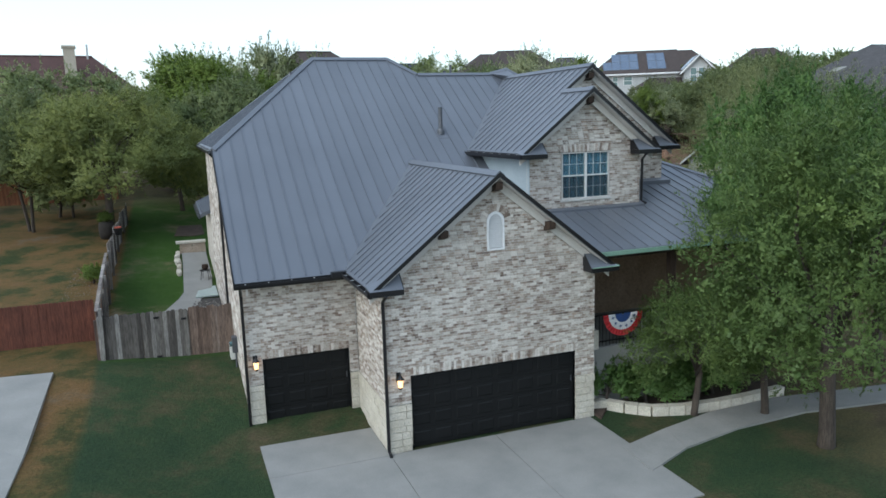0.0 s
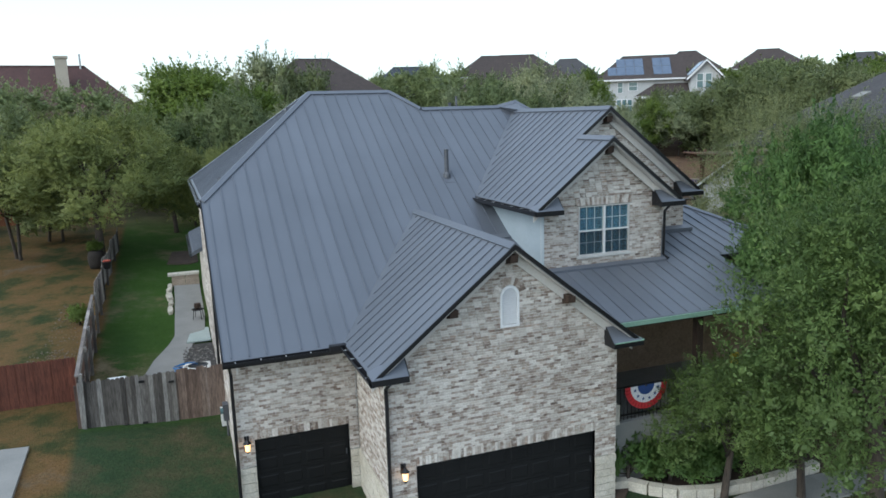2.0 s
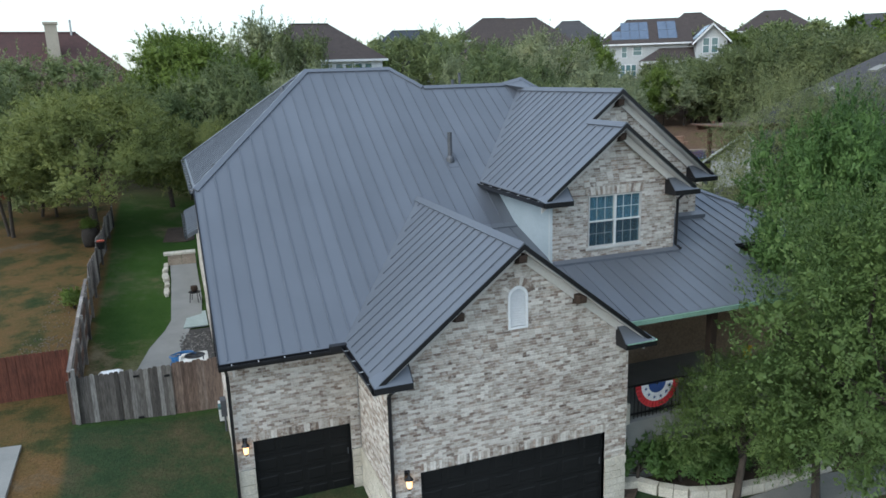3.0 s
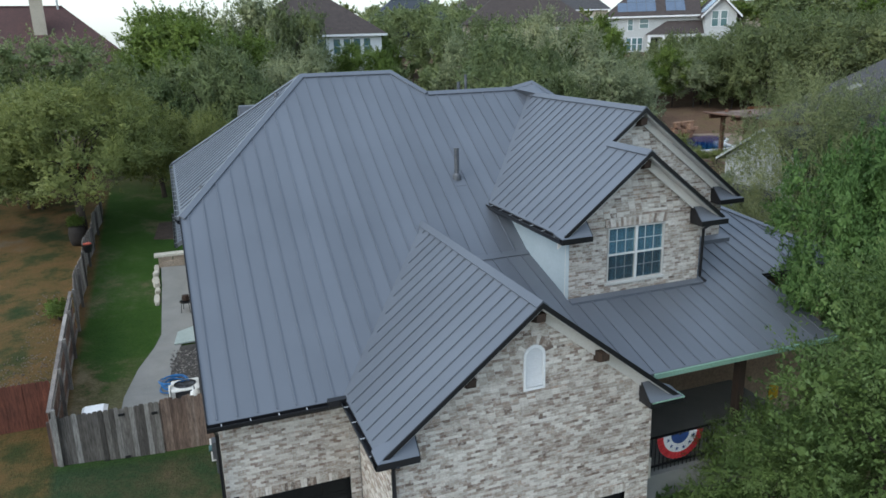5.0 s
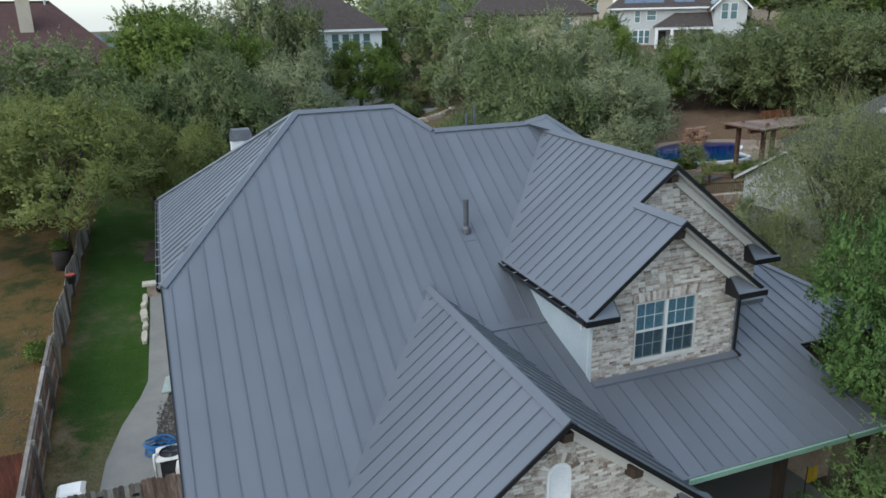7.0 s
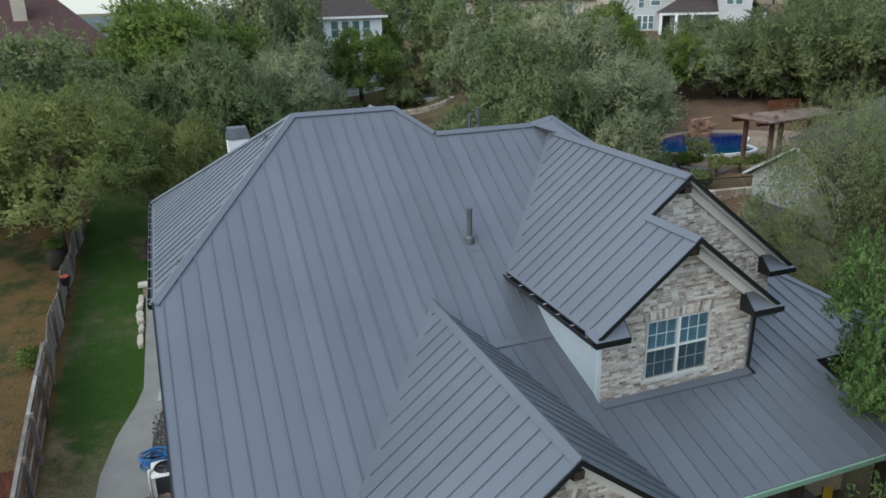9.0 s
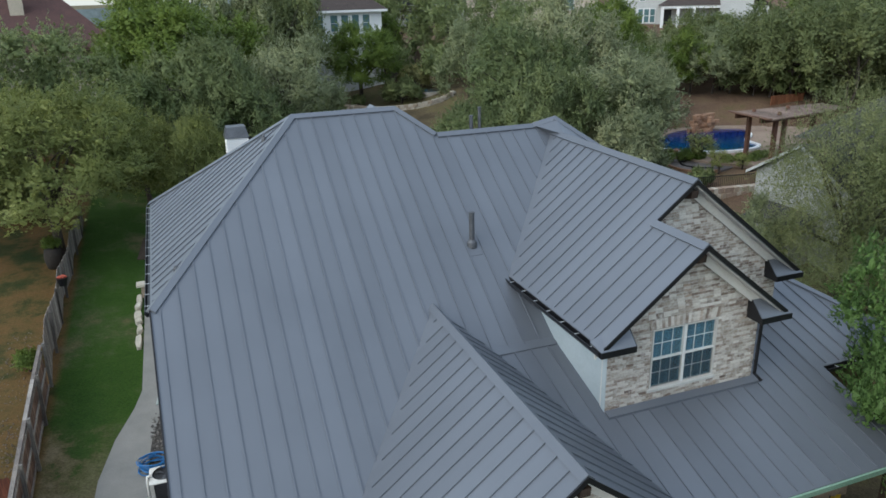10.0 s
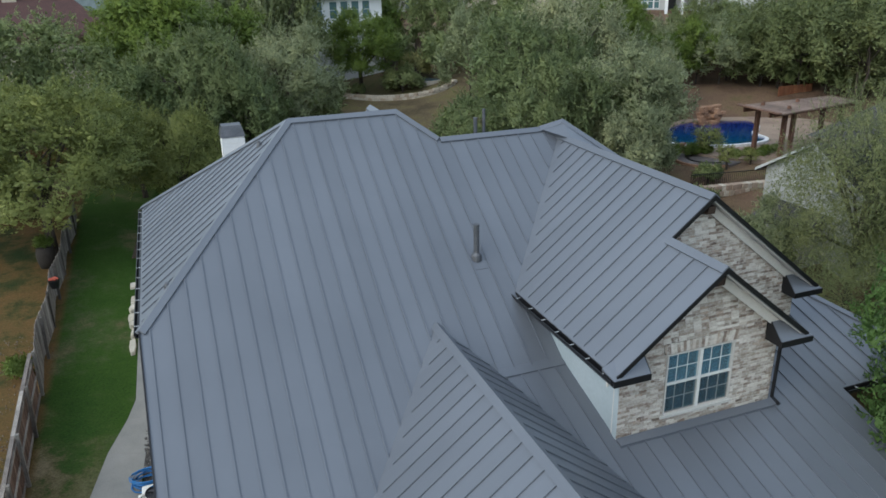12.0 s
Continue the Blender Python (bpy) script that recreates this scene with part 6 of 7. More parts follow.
rubble("loose_stones", [(-6.2, 13.5), (-4.5, 19.0)], 150, 0.03, PEBBLE, "loose stones in the dry grass", 6, 0.0)

# air conditioner
PLASTIC = speckled("off_white_enamel", (0.60, 0.60, 0.57), (0.70, 0.70, 0.67), 2.0, 0.5, 0.0, 30, 0.05)
ac = thing("air_conditioner", "off-white outdoor air-conditioning unit on the gravel", "air conditioner")
ax, ay, az = -0.56, 7.2, height(-0.6, 7.2) + 0.04
part("pad", M().box((ax - 0.45, ay - 0.45, az - 0.05), (ax + 0.45, ay + 0.45, az + 0.03)), CONCRETE, ac)
for sx in (-1, 1):
    for sy in (-1, 1):
        part("corner_post", M().box((ax + sx * 0.36 - 0.05, ay + sy * 0.36 - 0.05, az + 0.03), (ax + sx * 0.36 + 0.05, ay + sy * 0.36 + 0.05, az + 0.86)), PLASTIC, ac)
for k in range(15):
    z = az + 0.08 + k * 0.05
    part("louvre", M().box((ax - 0.38, ay - 0.38, z), (ax + 0.38, ay + 0.38, z + 0.022)), GALV, ac)
part("core", M().box((ax - 0.33, ay - 0.33, az + 0.04), (ax + 0.33, ay + 0.33, az + 0.84)), BLACK, ac)
ring = [(ax + 0.34 * math.cos(a), ay + 0.34 * math.sin(a)) for a in [2 * math.pi * k / 20 for k in range(20)]]
sq = [(ax + 0.42 * max(-1, min(1, 1.4 * math.cos(a))), ay + 0.42 * max(-1, min(1, 1.4 * math.sin(a)))) for a in [2 * math.pi * k / 20 for k in range(20)]]
part("top_panel", M().add([(x, y, az + 0.86) for x, y in sq] + [(x, y, az + 0.90) for x, y in ring] + [(x, y, az + 0.84) for x, y in sq],
     [f for i in range(20) for j in [(i + 1) % 20] for f in ((i, j, 20 + j, 20 + i), (40 + i, 40 + j, j, i))]), PLASTIC, ac)
for r in (0.12, 0.2, 0.28):
    part("grille_ring", M().tube([(ax + r * math.cos(a), ay + r * math.sin(a), az + 0.895) for a in [2 * math.pi * k / 20 for k in range(21)]], 0.006, 4, False), BLACK, ac)
for k in range(3):
    a = k * 2.09
    part("fan_blade", M().prism([(ax, ay, az + 0.86), (ax + 0.3 * math.cos(a), ay + 0.3 * math.sin(a), az + 0.84), (ax + 0.3 * math.cos(a + 0.6), ay + 0.3 * math.sin(a + 0.6), az + 0.87)], (0, 0, -0.008)), GALV, ac)
tank = thing("pressure_tank", "small off-white rounded tank beside the air conditioner", "tank")
part("tank", M().tube([(-0.3, 6.62, height(-0.3, 6) + h) for h in (0.02, 0.1, 0.72, 0.92, 1.0)], [0.14, 0.18, 0.18, 0.13, 0.04], 14), PLASTIC, tank, smooth=True)
part("valve", M().tube([(-0.3, 6.62, height(-0.3, 6) + 1.0), (-0.3, 6.62, height(-0.3, 6) + 1.12)], 0.02, 8), GALV, tank)
vp = thing("standpipe", "white plastic standpipe with an elbow in the gravel", "pipe")
part("pipe", M().tube([(-1.02, 7.0, height(-0.8, 6.5) - 0.05), (-1.02, 7.0, height(-0.8, 6.5) + 0.92), (-1.02, 7.07, height(-0.8, 6.5) + 1.0), (-0.9, 7.1, height(-0.8, 6.5) + 1.0)], 0.045, 10), PLASTIC, vp, smooth=True)

# hose
def hose_build(nt, b):
    b.inputs["Base Color"].default_value = (0.02, 0.16, 0.42, 1)


HOSE = material("blue_hose_rubber", hose_build, 0.45)
path = []
rr = random.Random(2)
for k in range(150):
    a = k * 0.42
    r = 0.40 + 0.05 * math.sin(k * 0.31) + 0.04 * math.sin(k * 0.9)
    path.append((-0.92 + r * math.cos(a), 8.75 + r * math.sin(a), height(-0.7, 8.3) + 0.09 + 0.0024 * k + 0.03 * math.sin(k * 0.7)))
path += [(-0.4, 7.9, height(-0.4, 7.9) + 0.06), (-0.2, 7.5, height(-0.2, 7.5) + 0.06), (0.1, 7.3, height(0, 7.3) + 0.4)]
whole("garden_hose", M().tube(path, 0.018, 6), HOSE, "coiled blue garden hose on the gravel", "hose", smooth=True)

# pale panel leaning on the walk, stone edging, mulch bed
PANEL = speckled("pale_teal_panel", (0.34, 0.40, 0.38), (0.42, 0.48, 0.46), 1.5, 0.4, 0, 20, 0.05)
zz = height(-0.4, 13.2) + 0.05
whole("door_mat", M().prism([(-0.85, 12.3, zz), (0.1, 12.3, zz), (0.1, 14.2, zz + 0.03), (-0.6, 14.2, zz + 0.03)], (0, 0, -0.05)), PANEL, "pale teal mat lying on the side walk", "mat")
rr = random.Random(9)
ye = 16.4
for w in (1.3, 0.8, 0.45, 0.9, 0.7, 0.9):
    x = -1.40 + rr.uniform(-0.04, 0.04)
    z = height(x, ye) + rr.uniform(0.10, 0.18)
    s = rr.uniform(0.10, 0.14)
    rim = [(x - s, ye + 0.10), (x - 0.05, ye + 0.02), (x + s * 0.9, ye + 0.08), (x + s, ye + w * 0.5), (x + s * 0.8, ye + w - 0.12), (x + 0.03, ye + w - 0.03), (x - s, ye + w - 0.14), (x - s * 1.15, ye + w * 0.45)]
    rim = [(u + rr.uniform(-0.03, 0.03), v + rr.uniform(-0.03, 0.03)) for u, v in rim]
    m = M()
    m.v = [(u, v, z - 0.45) for u, v in rim] + [(u, v, z - 0.03) for u, v in rim] + [(x + (u - x) * 0.86, ye + w / 2 + (v - ye - w / 2) * 0.93, z + rr.uniform(0, 0.03)) for u, v in rim]
    n = len(rim)
    m.f = [(r * n + k, r * n + (k + 1) % n, (r + 1) * n + (k + 1) % n, (r + 1) * n + k) for r in (0, 1) for k in range(n)] + [tuple(range(2 * n, 3 * n))]
    tagged(whole("edging_stone", m, LIME, "pale limestone edging block along the side walk", "stone"), group="limestone edging")
    ye += w - 0.03
TAN = speckled("tan_limestone", (0.30, 0.24, 0.18), (0.40, 0.33, 0.26), 1.5, 0.9, 0, 14, 0.4)
rw = thing("retaining_wall", "low tan limestone wall closing the end of the side walk", "wall")
for k, (x0, x1) in enumerate(((-1.28, -0.62), (-0.61, 0.06))):
    part("wall_stone", M().box((x0, 21.02, 1.5), (x1, 21.42, 2.2)), TAN, rw)
    part("wall_stone", M().box((x0 + 0.01, 21.05 + 0.01 * k, 2.205), (x1 - 0.01, 21.42, 2.42)), TAN, rw)
for x0, x1 in ((-1.45, -0.95), (-0.94, -0.4), (-0.39, 0.08)):
    part("cap_stone", M().box((x0, 20.98, 2.42), (x1, 21.52, 2.52)), LIME, rw, "pale limestone cap stone")
tb = thing("side_table", "small black metal table with a dark pot on the walk", "table")
tx, ty = -0.25, 15.4
tz0 = height(tx, ty) + 0.035
part("tabletop", M().tube([(tx, ty, tz0 + 0.44), (tx, ty, tz0 + 0.47)], [0.26, 0.26], 16), BLACK, tb)
for k in range(4):
    u, v = math.cos(k * 1.571 + 0.5), math.sin(k * 1.571 + 0.5)
    part("leg", M().tube([(tx + 0.2 * u, ty + 0.2 * v, tz0 + 0.44), (tx + 0.27 * u, ty + 0.27 * v, tz0)], 0.014, 5), BLACK, tb)
dp = thing("flower_pot", "dark glazed pot standing on the small table", "pot")
part("pot", M().tube([(tx, ty, tz0 + 0.471), (tx, ty, tz0 + 0.58), (tx, ty, tz0 + 0.70), (tx, ty, tz0 + 0.72)], [0.10, 0.16, 0.14, 0.15], 14), DARKWOOD, dp, smooth=True)
sheet("mulch_bed", [(-1.5, 25.4), (-0.3, 25.2), (0.2, 25.6), (0.2, 28.4), (-1.2, 28.2)], "brown mulch bed behind the house", "bed", SOIL, 0.03, 0.2)

# meter box, bin behind the gate, barrel and pot on the fence
mb = thing("meter_box", "grey electric meter box on the brick wall", "meter box")
part("box", M().box((-0.02, 3.3, 1.35), (0.14, 3.62, 1.85)), GALV, mb)
part("dial", M().tube([(-0.02, 3.46, 1.62), (-0.1, 3.46, 1.62)], 0.09, 12), GLASS, mb)
part("conduit", M().tube([(0.08, 3.46, 0.6), (0.08, 3.46, 1.35)], 0.03, 8), GALV, mb)
part("lower_box", M().box((-0.06, 3.9, 0.95), (0.14, 4.4, 1.4)), PLASTIC, mb)
bn = thing("storage_box", "white plastic storage box behind the gate", "box")
part("box", M().box((-3.35, 5.5, height(-3, 5.7) - 0.02), (-2.75, 6.1, 2.20)), PLASTIC, bn)
part("lid", M().add([(-3.4, 5.45, 2.20), (-2.7, 5.45, 2.20), (-2.7, 6.15, 2.20), (-3.4, 6.15, 2.20), (-3.3, 5.55, 2.30), (-2.8, 5.55, 2.30), (-2.8, 6.05, 2.30), (-3.3, 6.05, 2.30)], [(0, 1, 5, 4), (1, 2, 6, 5), (2, 3, 7, 6), (3, 0, 4, 7), (4, 5, 6, 7), (3, 2, 1, 0)]), WHITE, bn)
bz = height(-5.1, 25.4) - 0.02
CHAR = wood_material("charred_wood", (0.018, 0.014, 0.012), (0.024, 0.019, 0.016), (0.03, 0.024, 0.02))
br = thing("barrel", "blackened barrel planter in the dry garden", "planter")
part("barrel", M().tube([(-5.1, 25.4, bz + h) for h in (0, 0.3, 0.6, 0.95)], [0.34, 0.41, 0.43, 0.37], 16), CHAR, br, smooth=True)
BLOSSOM = speckled("red_petals", (0.30, 0.05, 0.03), (0.42, 0.10, 0.06), 20, 0.8)
fp = thing("flower_pot", "dark pot of red flowers hung on the fence", "flower pot")
part("pot", M().tube([(-4.17, 20.4, FZ(20.4) + 1.60), (-4.17, 20.4, FZ(20.4) + 1.95)], [0.15, 0.24], 12), BLACK, fp)
for k in range(14):
    u, v = 0.16 * math.cos(k * 2.4) * (k / 14) ** 0.5, 0.16 * math.sin(k * 2.4) * (k / 14) ** 0.5
    part("blossom", M().tube([(-4.17 + u, 20.4 + v, FZ(20.4) + 1.93), (-4.17 + u, 20.4 + v, FZ(20.4) + 2.00), (-4.17 + u, 20.4 + v, FZ(20.4) + 2.04)], [0.02, 0.055, 0.01], 6), BLOSSOM, fp, "red blossom")
part("hook", M().tube([(-4.36, 20.4, FZ(20.4) + 1.72), (-4.24, 20.4, FZ(20.4) + 1.90)], 0.015, 5), BLACK, fp)
bush = make_tree("small bright green bush in the dry grass", JUNIPER, 0.9, 0.65, 0.03, 31, 26, 12, 8, 0.06, 1.1, clump=0.3)
bush.location = (-5.1, 15.9, height(-5.1, 15.9))
tagged(bush, category="bush")
for x, y, s in ((-5.1, 25.4, 0.8),):
    stand(bush, x, y, 80, s, "small green plant beside the fence", z=height(x, y) + (0.85 if s < 1 else 0))

# ---- porch ----
whole("porch_floor", M().box((9.46, -2.5, -0.1), (15.4, 0.9, 1.8)), CONCRETE, "pale concrete porch floor", "porch", kind="structure")
for x in (9.75, 12.6, 15.1):
    p = thing("porch_post", "dark timber porch post", "post", "porch posts")
    part("post", M().box((x - 0.1, -2.45, 1.8), (x + 0.1, -2.25, 4.55)), DARKWOOD, p)
    part("plinth", M().box((x - 0.2, -2.53, 1.78), (x + 0.2, -2.15, 2.35)), LIME, p)
part("porch_beam", M().box((9.5, -2.46, 4.45), (15.3, -2.24, 4.72)), DARKWOOD, house)
part("porch_ceiling", M().box((9.5, -2.6, 4.72), (15.3, 0.9, 4.75)), DARKWOOD, house)
rail = thing("porch_railing", "black metal porch railing", "railing")
for z in (1.92, 2.72):
    part("rail", M().box((9.85, -2.37, z), (12.5, -2.33, z + 0.04)), BLACK, rail)
for k in range(22):
    part("baluster", M().box((9.95 + k * 0.12, -2.36, 1.8), (9.965 + k * 0.12, -2.345, 2.73)), BLACK, rail)


def cloth(name, dark, light):
    return speckled(name, dark, light, 4.0, 0.85, 0, 60, 0.1)


RED, WHT, BLU = cloth("red_cloth", (0.40, 0.02, 0.025), (0.5, 0.035, 0.04)), cloth("white_cloth", (0.65, 0.65, 0.66), (0.75, 0.75, 0.75)), cloth("blue_cloth", (0.02, 0.05, 0.17), (0.03, 0.07, 0.22))
bt = thing("bunting", "pleated red, white and blue fan bunting on the porch railing", "bunting")
cx, cy, cz = 10.85, -2.42, 2.74
for r0, r1, mat, nm in ((0.50, 0.68, RED, "red_band"), (0.27, 0.50, WHT, "white_band"), (0.04, 0.27, BLU, "blue_band")):
    N = 36
    vs, fs = [], []
    for k in range(N + 1):
        a = math.pi + math.pi * k / N
        w = 0.03 * (k % 2)
        vs += [(cx + r0 * math.cos(a), cy - w * r0, cz + r0 * math.sin(a)), (cx + r1 * math.cos(a), cy - w * r1, cz + r1 * math.sin(a)),
               (cx + r1 * math.cos(a), cy - w * r1 + 0.006, cz + r1 * math.sin(a)), (cx + r0 * math.cos(a), cy - w * r0 + 0.006, cz + r0 * math.sin(a))]
    for k in range(N):
        fs += [(4 * k + i, 4 * k + 4 + i, 4 * k + 4 + (i + 1) % 4, 4 * k + (i + 1) % 4) for i in range(4)]
    part(nm, M().add(vs, fs + [(0, 1, 2, 3), (4 * N + 3, 4 * N + 2, 4 * N + 1, 4 * N)]), mat, bt)
for k in range(6):
    a = math.pi + math.pi * (k + 0.5) / 6
    sx, sz = cx + 0.385 * math.cos(a), cz + 0.385 * math.sin(a)
    star = [(sx + (0.055 if i % 2 == 0 else 0.022) * math.sin(i * math.pi / 5), cy - 0.04, sz + (0.055 if i % 2 == 0 else 0.022) * math.cos(i * math.pi / 5)) for i in range(10)]
    part("star", M().prism(star, (0, 0.008, 0)), BLU, bt)
YEL = cloth("yellow_cloth", (0.55, 0.36, 0.02), (0.65, 0.45, 0.04))
yf = thing("garden_flag", "small yellow flag by the porch", "flag")
part("pole", M().tube([(14.7, -1.3, 1.8), (14.7, -1.3, 2.8)], 0.012, 6), BLACK, yf)
part("cloth", M().add([(14.7 + 0.05 * i, -1.3 + 0.02 * math.sin(i * 1.7), z) for z in (2.3, 2.75) for i in range(8)], [(i, i + 1, 9 + i, 8 + i) for i in range(7)]), YEL, yf)

# flower bed with a curved limestone edge
sheet("flower_bed", [(9.5, -3.4), (10.4, -2.5), (10.6, -3.1), (11.4, -3.8), (13, -4.1), (16, -4.0), (16, -2.35), (9.5, -2.35)], "dark mulched flower bed before the porch", "bed", SOIL, 0.05, 0.2)
edge = [(9.55, -2.6), (10.1, -2.75), (10.45, -3.2), (11.0, -3.7), (11.9, -4.0), (13.0, -4.1), (14.2, -4.1), (15.5, -4.0)]
eb = thing("bed_edging", "curved cream limestone edging of the flower bed", "edging")
for (x0, y0), (x1, y1) in zip(edge, edge[1:]):
    n = max(1, int(math.hypot(x1 - x0, y1 - y0) / 0.36))
    for k in range(n):
        a, b = Vector((x0 + (x1 - x0) * k / n, y0 + (y1 - y0) * k / n, height(x0, y0) + 0.26)), Vector((x0 + (x1 - x0) * (k + 0.95) / n, y0 + (y1 - y0) * (k + 0.95) / n, height(x0, y0) + 0.26))
        part("edging_block", M().sweep(a, b, [(-0.12, -0.4), (0.12, -0.4), (0.13, 0.0), (-0.11, 0.01)]), LIME, eb)
dark_bush = make_tree("rounded dark green hedge shrub before the porch", ELM, 1.5, 1.15, 0.05, 33, 34, 12, 8, 0.08, 1.0, clump=0.3)
dark_bush.location = (10.2, -1.9 - 0.75, height(10.2, -2.7))
tagged(dark_bush, category="bush")
for x, y in ((11.3, -3.0), (12.4, -3.2), (13.6, -3.2), (14.8, -3.1)):
    stand(dark_bush, x, y, x * 50, 1.0)

# ---- gardens beyond ----
STONEWALL = speckled("dry_stone", (0.36, 0.31, 0.25), (0.55, 0.50, 0.43), 2.0, 0.9, 0, 10, 0.6)
rr = random.Random(12)
gw = thing("garden_wall", "low curved tan stone garden wall behind the house", "wall")
bow = [Vector(p) for p in ((14.2, 55.0), (15.0, 54.3), (16.6, 53.1), (18.3, 51.4), (19.9, 50.3), (21.3, 49.6), (22.6, 49.35), (23.9, 49.5), (25.1, 50.2))]
for p, q in zip(bow, bow[1:]):
    count = max(2, round((q - p).length / 0.42))
    for k in range(count):
        for r in range(2):
            (x0, y0), (x1, y1) = p.lerp(q, (k + 0.5 * (r % 2)) / count), p.lerp(q, (k + 1 + 0.5 * (r % 2)) / count)
            z = height(x0, y0) - 0.06 + 0.24 * r
            a, b = Vector((x0, y0, z)), Vector((x1, y1, z + rr.uniform(-0.02, 0.02)))
            part("wall_stone", M().sweep(a, a + (b - a) * rr.uniform(0.9, 0.97), [(-0.2 + rr.uniform(-0.03, 0.03), 0), (0.2, 0), (0.18, 0.235), (-0.18, 0.235)]), rr.choice((STONEWALL, TAN, STONEWALL)), gw)
POND = speckled("teal_pool_water", (0.016, 0.075, 0.115), (0.03, 0.105, 0.145), 0.5, 0.08, 0, 3, 0.05, grit=0.05)
tub = thing("small_pool", "small blue pool with a tan stone rim in the far garden", "pool")
ring = blob(23.8, 53.2, 1.5, 1.35, 24, 0.08)
tz = 5.60
part("rim", M().prism([(x, y, tz) for x, y in ring], (0, 0, -1.2)), STONEWALL, tub)
part("water", M().prism([(23.8 + (x - 23.8) * 0.86, 53.2 + (y - 53.2) * 0.86, tz + 0.01) for x, y in ring], (0, 0, -0.05)), POND, tub)
gbush = make_tree("clipped olive-green shrub by the garden wall", OAK, 3.4, 2.3, 0.1, 41, 44, 12, 9, 0.14, 1.0, clump=0.26)
tagged(gbush, category="shrub")
gbush.location = (20.9, 52.0, height(20.9, 52.0) - 0.35)
gbush.scale = (1.05, 1.05, 1.0)
stand(gbush, 17.2, 53.4, 200, (0.4, 0.4, 0.45))
ybush = make_tree("clipped pale yellow-green shrub by the small pool", STRAWLEAF, 3.2, 2.3, 0.1, 42, 44, 12, 9, 0.12, 1.0, clump=0.26)
tagged(ybush, category="shrub")
ybush.location = (23.1, 55.0, height(23.1, 55.0) - 0.2)
for x, y, k in ((26.6, 57.4, 1.1), (22.3, 60.2, 1.5), (28.2, 56.4, 1.0)):
    plant(shrub, x, y, 60 * x, k)
back_fence = thing("board_fence", "brown board fence behind the small pool", "fence")
for k in range(9):
    part("board", M().box((25.5 + 0.28 * k, 62.0, 6.5), (25.76 + 0.28 * k, 62.04, 8.5 + rr.uniform(-0.02, 0.02))), BROWNPICKET, back_fence)
for x, y, s in ((28.4, 20.6, 0.45), (24.4, 16.6, 0.7), (25.6, 14.8, 0.6), (24.2, 19.2, 0.75), (26.0, 18.2, 0.6), (25.2, 12.4, 0.6)):
    stand(gbush, x, y, x * 31, s)
pool_bush = make_tree("leafy green shrub below the pool", JUNIPER, 1.3, 1.0, 0.05, 45, 40, 12, 9, 0.07, 1.1, clump=0.28)
tagged(pool_bush, category="shrub")
pool_bush.location = (30.3, 24.5, height(30.3, 24.5))
pool_bush.scale = (0.75, 0.75, 0.7)
for x, y, s in ((33.0, 22.7, 0.55), (32.2, 22.9, 0.5), (33.7, 22.4, 0.55), (29.3, 24.8, 0.7), (31.2, 24.3, 0.6), (34.5, 22.8, 0.55), (35.3, 22.9, 0.5)):
    stand(pool_bush, x, y, x * 47, s)
sprout = make_tree("young olive-green tree before the pool", OLIVE, 1.2, 1.5, 0.06, 46, 22, 9, 7, 0.06, 1.6, clump=0.2)
sprout.location = (31.4, 24.3, height(31.4, 24.3))
sprout.scale = (1.5, 1.5, 1.1)
stand(sprout, 30.5, 21.6, 15, (1.0, 1.0, 0.85), "pale yellow-green shrub in the gravel bed")
stand(sprout, 32.2, 21.6, 75, (0.8, 0.8, 0.6), "pale yellow-green shrub in the gravel bed")
pw = thing("garden_wall", "low tan and grey stone wall below the pool garden", "wall")
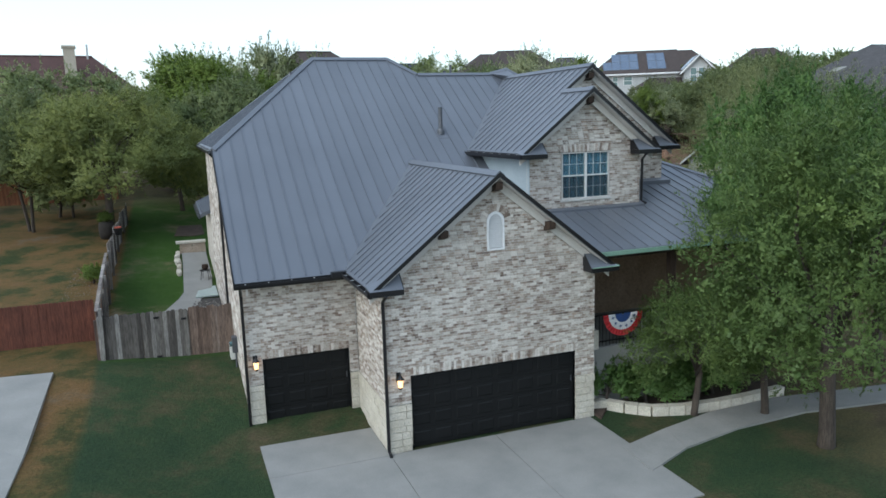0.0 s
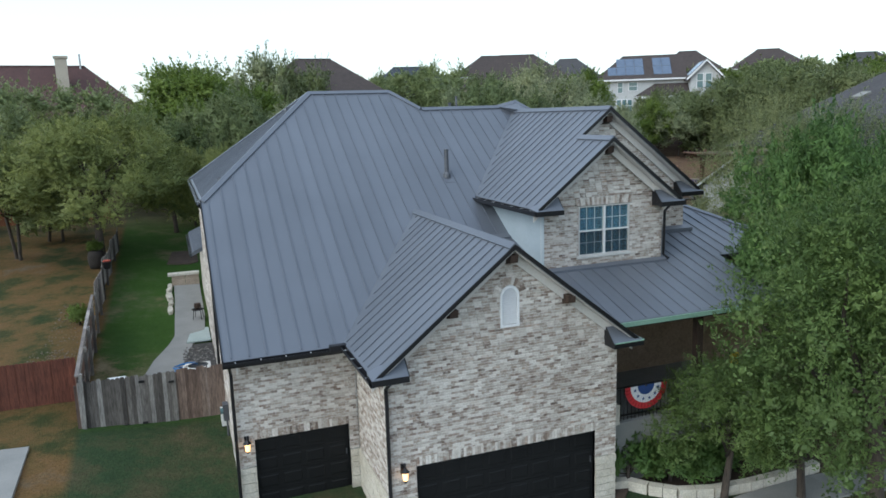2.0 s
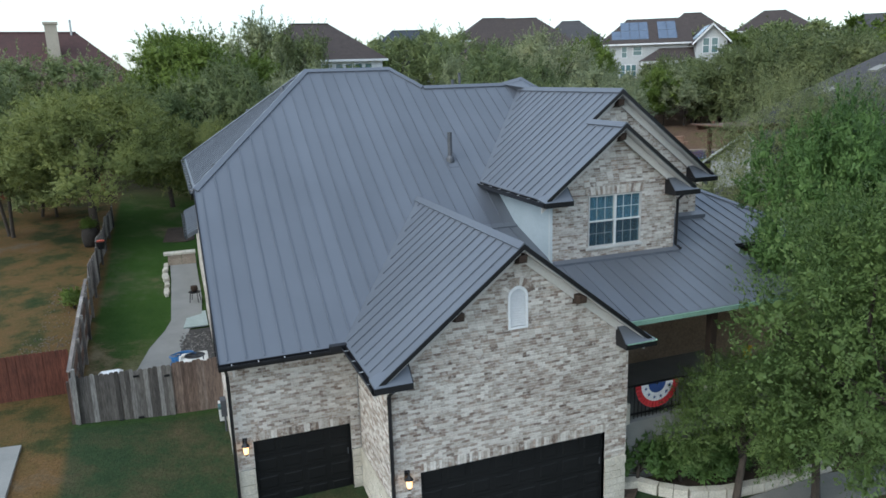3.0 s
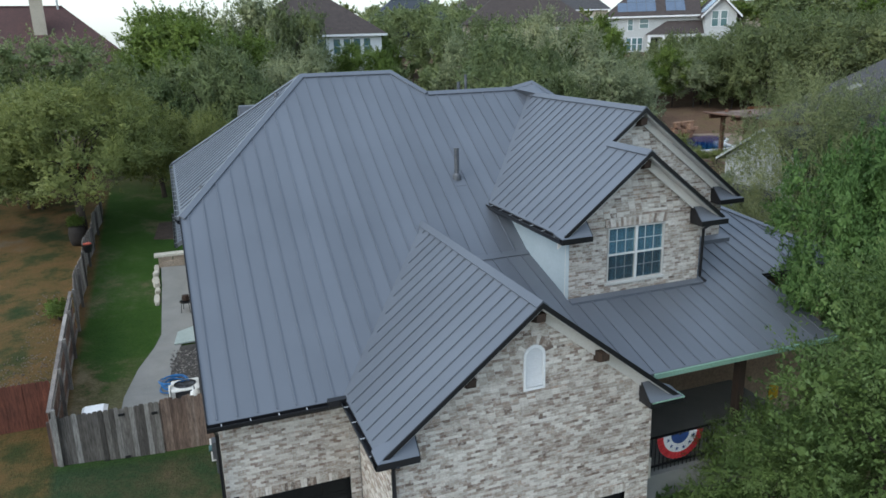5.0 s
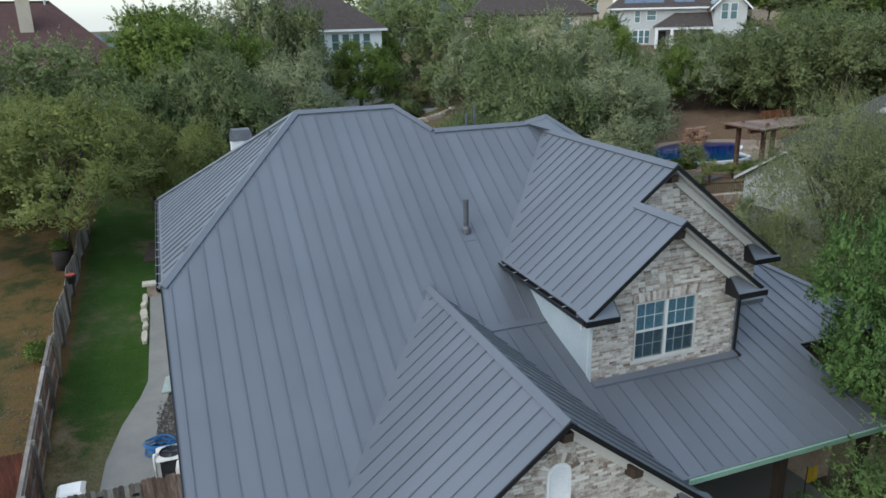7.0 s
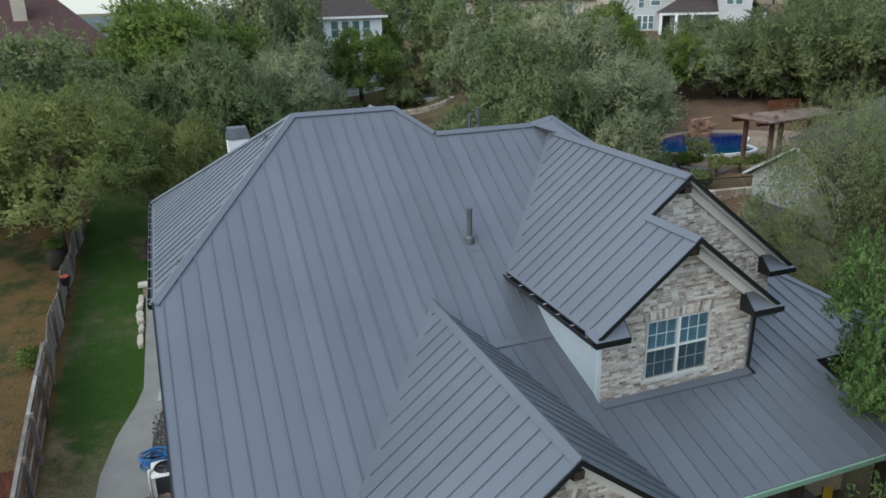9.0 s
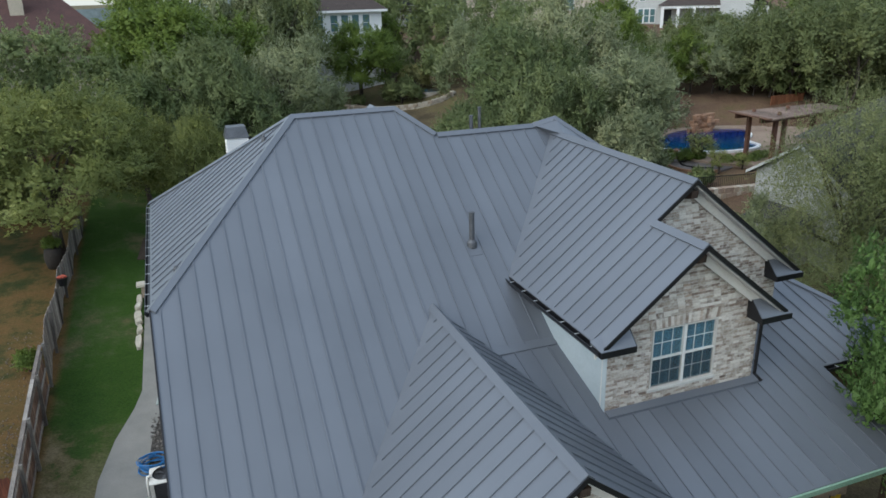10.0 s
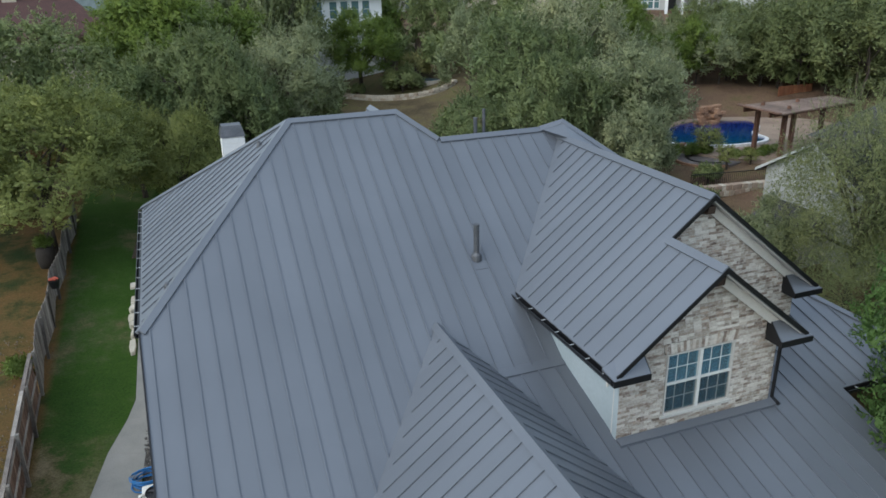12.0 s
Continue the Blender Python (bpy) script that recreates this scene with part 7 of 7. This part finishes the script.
for k in range(20):
    for r in range(4):
        x, y, w = 24.9 + 0.31 * k + 0.15 * (r % 2), 19.7 - 0.04 * k, rr.uniform(0.26, 0.30)
        part("wall_stone", M().box((x, y - 0.2 + rr.uniform(-0.03, 0.02), 2.75 + 0.3 * r), (x + w, y + 0.2, 3.04 + 0.3 * r + rr.uniform(-0.01, 0.0))), rr.choice((TAN, STONEWALL, TAN, PAVING)), pw)
ifence = thing("iron_fence", "black iron garden fence below the pool", "fence")
for k in range(41):
    x, y, top = 26.8 + 0.12 * k, 20.0 - 0.0125 * k, 4.50 - 0.002 * k
    part("bar", M().box((x, y, height(x, y) - 0.1), (x + 0.022, y + 0.022, top + (0.12 if k % 16 == 0 else 0.0))), BLACK, ifence)
for drop in (0.04, 0.78):
    part("rail", M().sweep((26.8, 20.01, 4.50 - drop), (31.65, 19.51, 4.42 - drop), [(-0.015, -0.02), (0.015, -0.02), (0.015, 0.02), (-0.015, 0.02)]), BLACK, ifence)
BEDMULCH = speckled("grey_mulch", (0.10, 0.085, 0.08), (0.19, 0.165, 0.155), 2.5, 0.95, 0, 14, 0.4)
sheet("planting_bed", blob(31.0, 23.6, 2.1, 1.8, 28, 0.06), "round grey gravel bed below the swimming pool", "flower bed", BEDMULCH, rise=0.05, thick=0.4)
edging = thing("bed_edging", "dark curved stone edging in the gravel bed", "edging")
for ring_r in (1.35, 2.15):
    for k in range(16):
        a = math.pi * (0.60 + 0.055 * k)
        x, y = 31.0 + ring_r * math.cos(a), 23.6 + 0.85 * ring_r * math.sin(a)
        part("edging_stone", M().box((-0.13 * ring_r, -0.06, -0.1), (0.13 * ring_r * 0.9, 0.06, 0.09)), REDROCK if ring_r > 2 else BLACK, edging).matrix_basis = pose(x, y, height(x, y), 0, 0, math.degrees(a) + 90)

# far hills close the horizon; distance haze is painted into their pale blue-grey
HILL = speckled("haze_tinted_hill", (0.20, 0.25, 0.26), (0.27, 0.31, 0.32), 0.01, 1.0, 0, 0.2, 0.0)
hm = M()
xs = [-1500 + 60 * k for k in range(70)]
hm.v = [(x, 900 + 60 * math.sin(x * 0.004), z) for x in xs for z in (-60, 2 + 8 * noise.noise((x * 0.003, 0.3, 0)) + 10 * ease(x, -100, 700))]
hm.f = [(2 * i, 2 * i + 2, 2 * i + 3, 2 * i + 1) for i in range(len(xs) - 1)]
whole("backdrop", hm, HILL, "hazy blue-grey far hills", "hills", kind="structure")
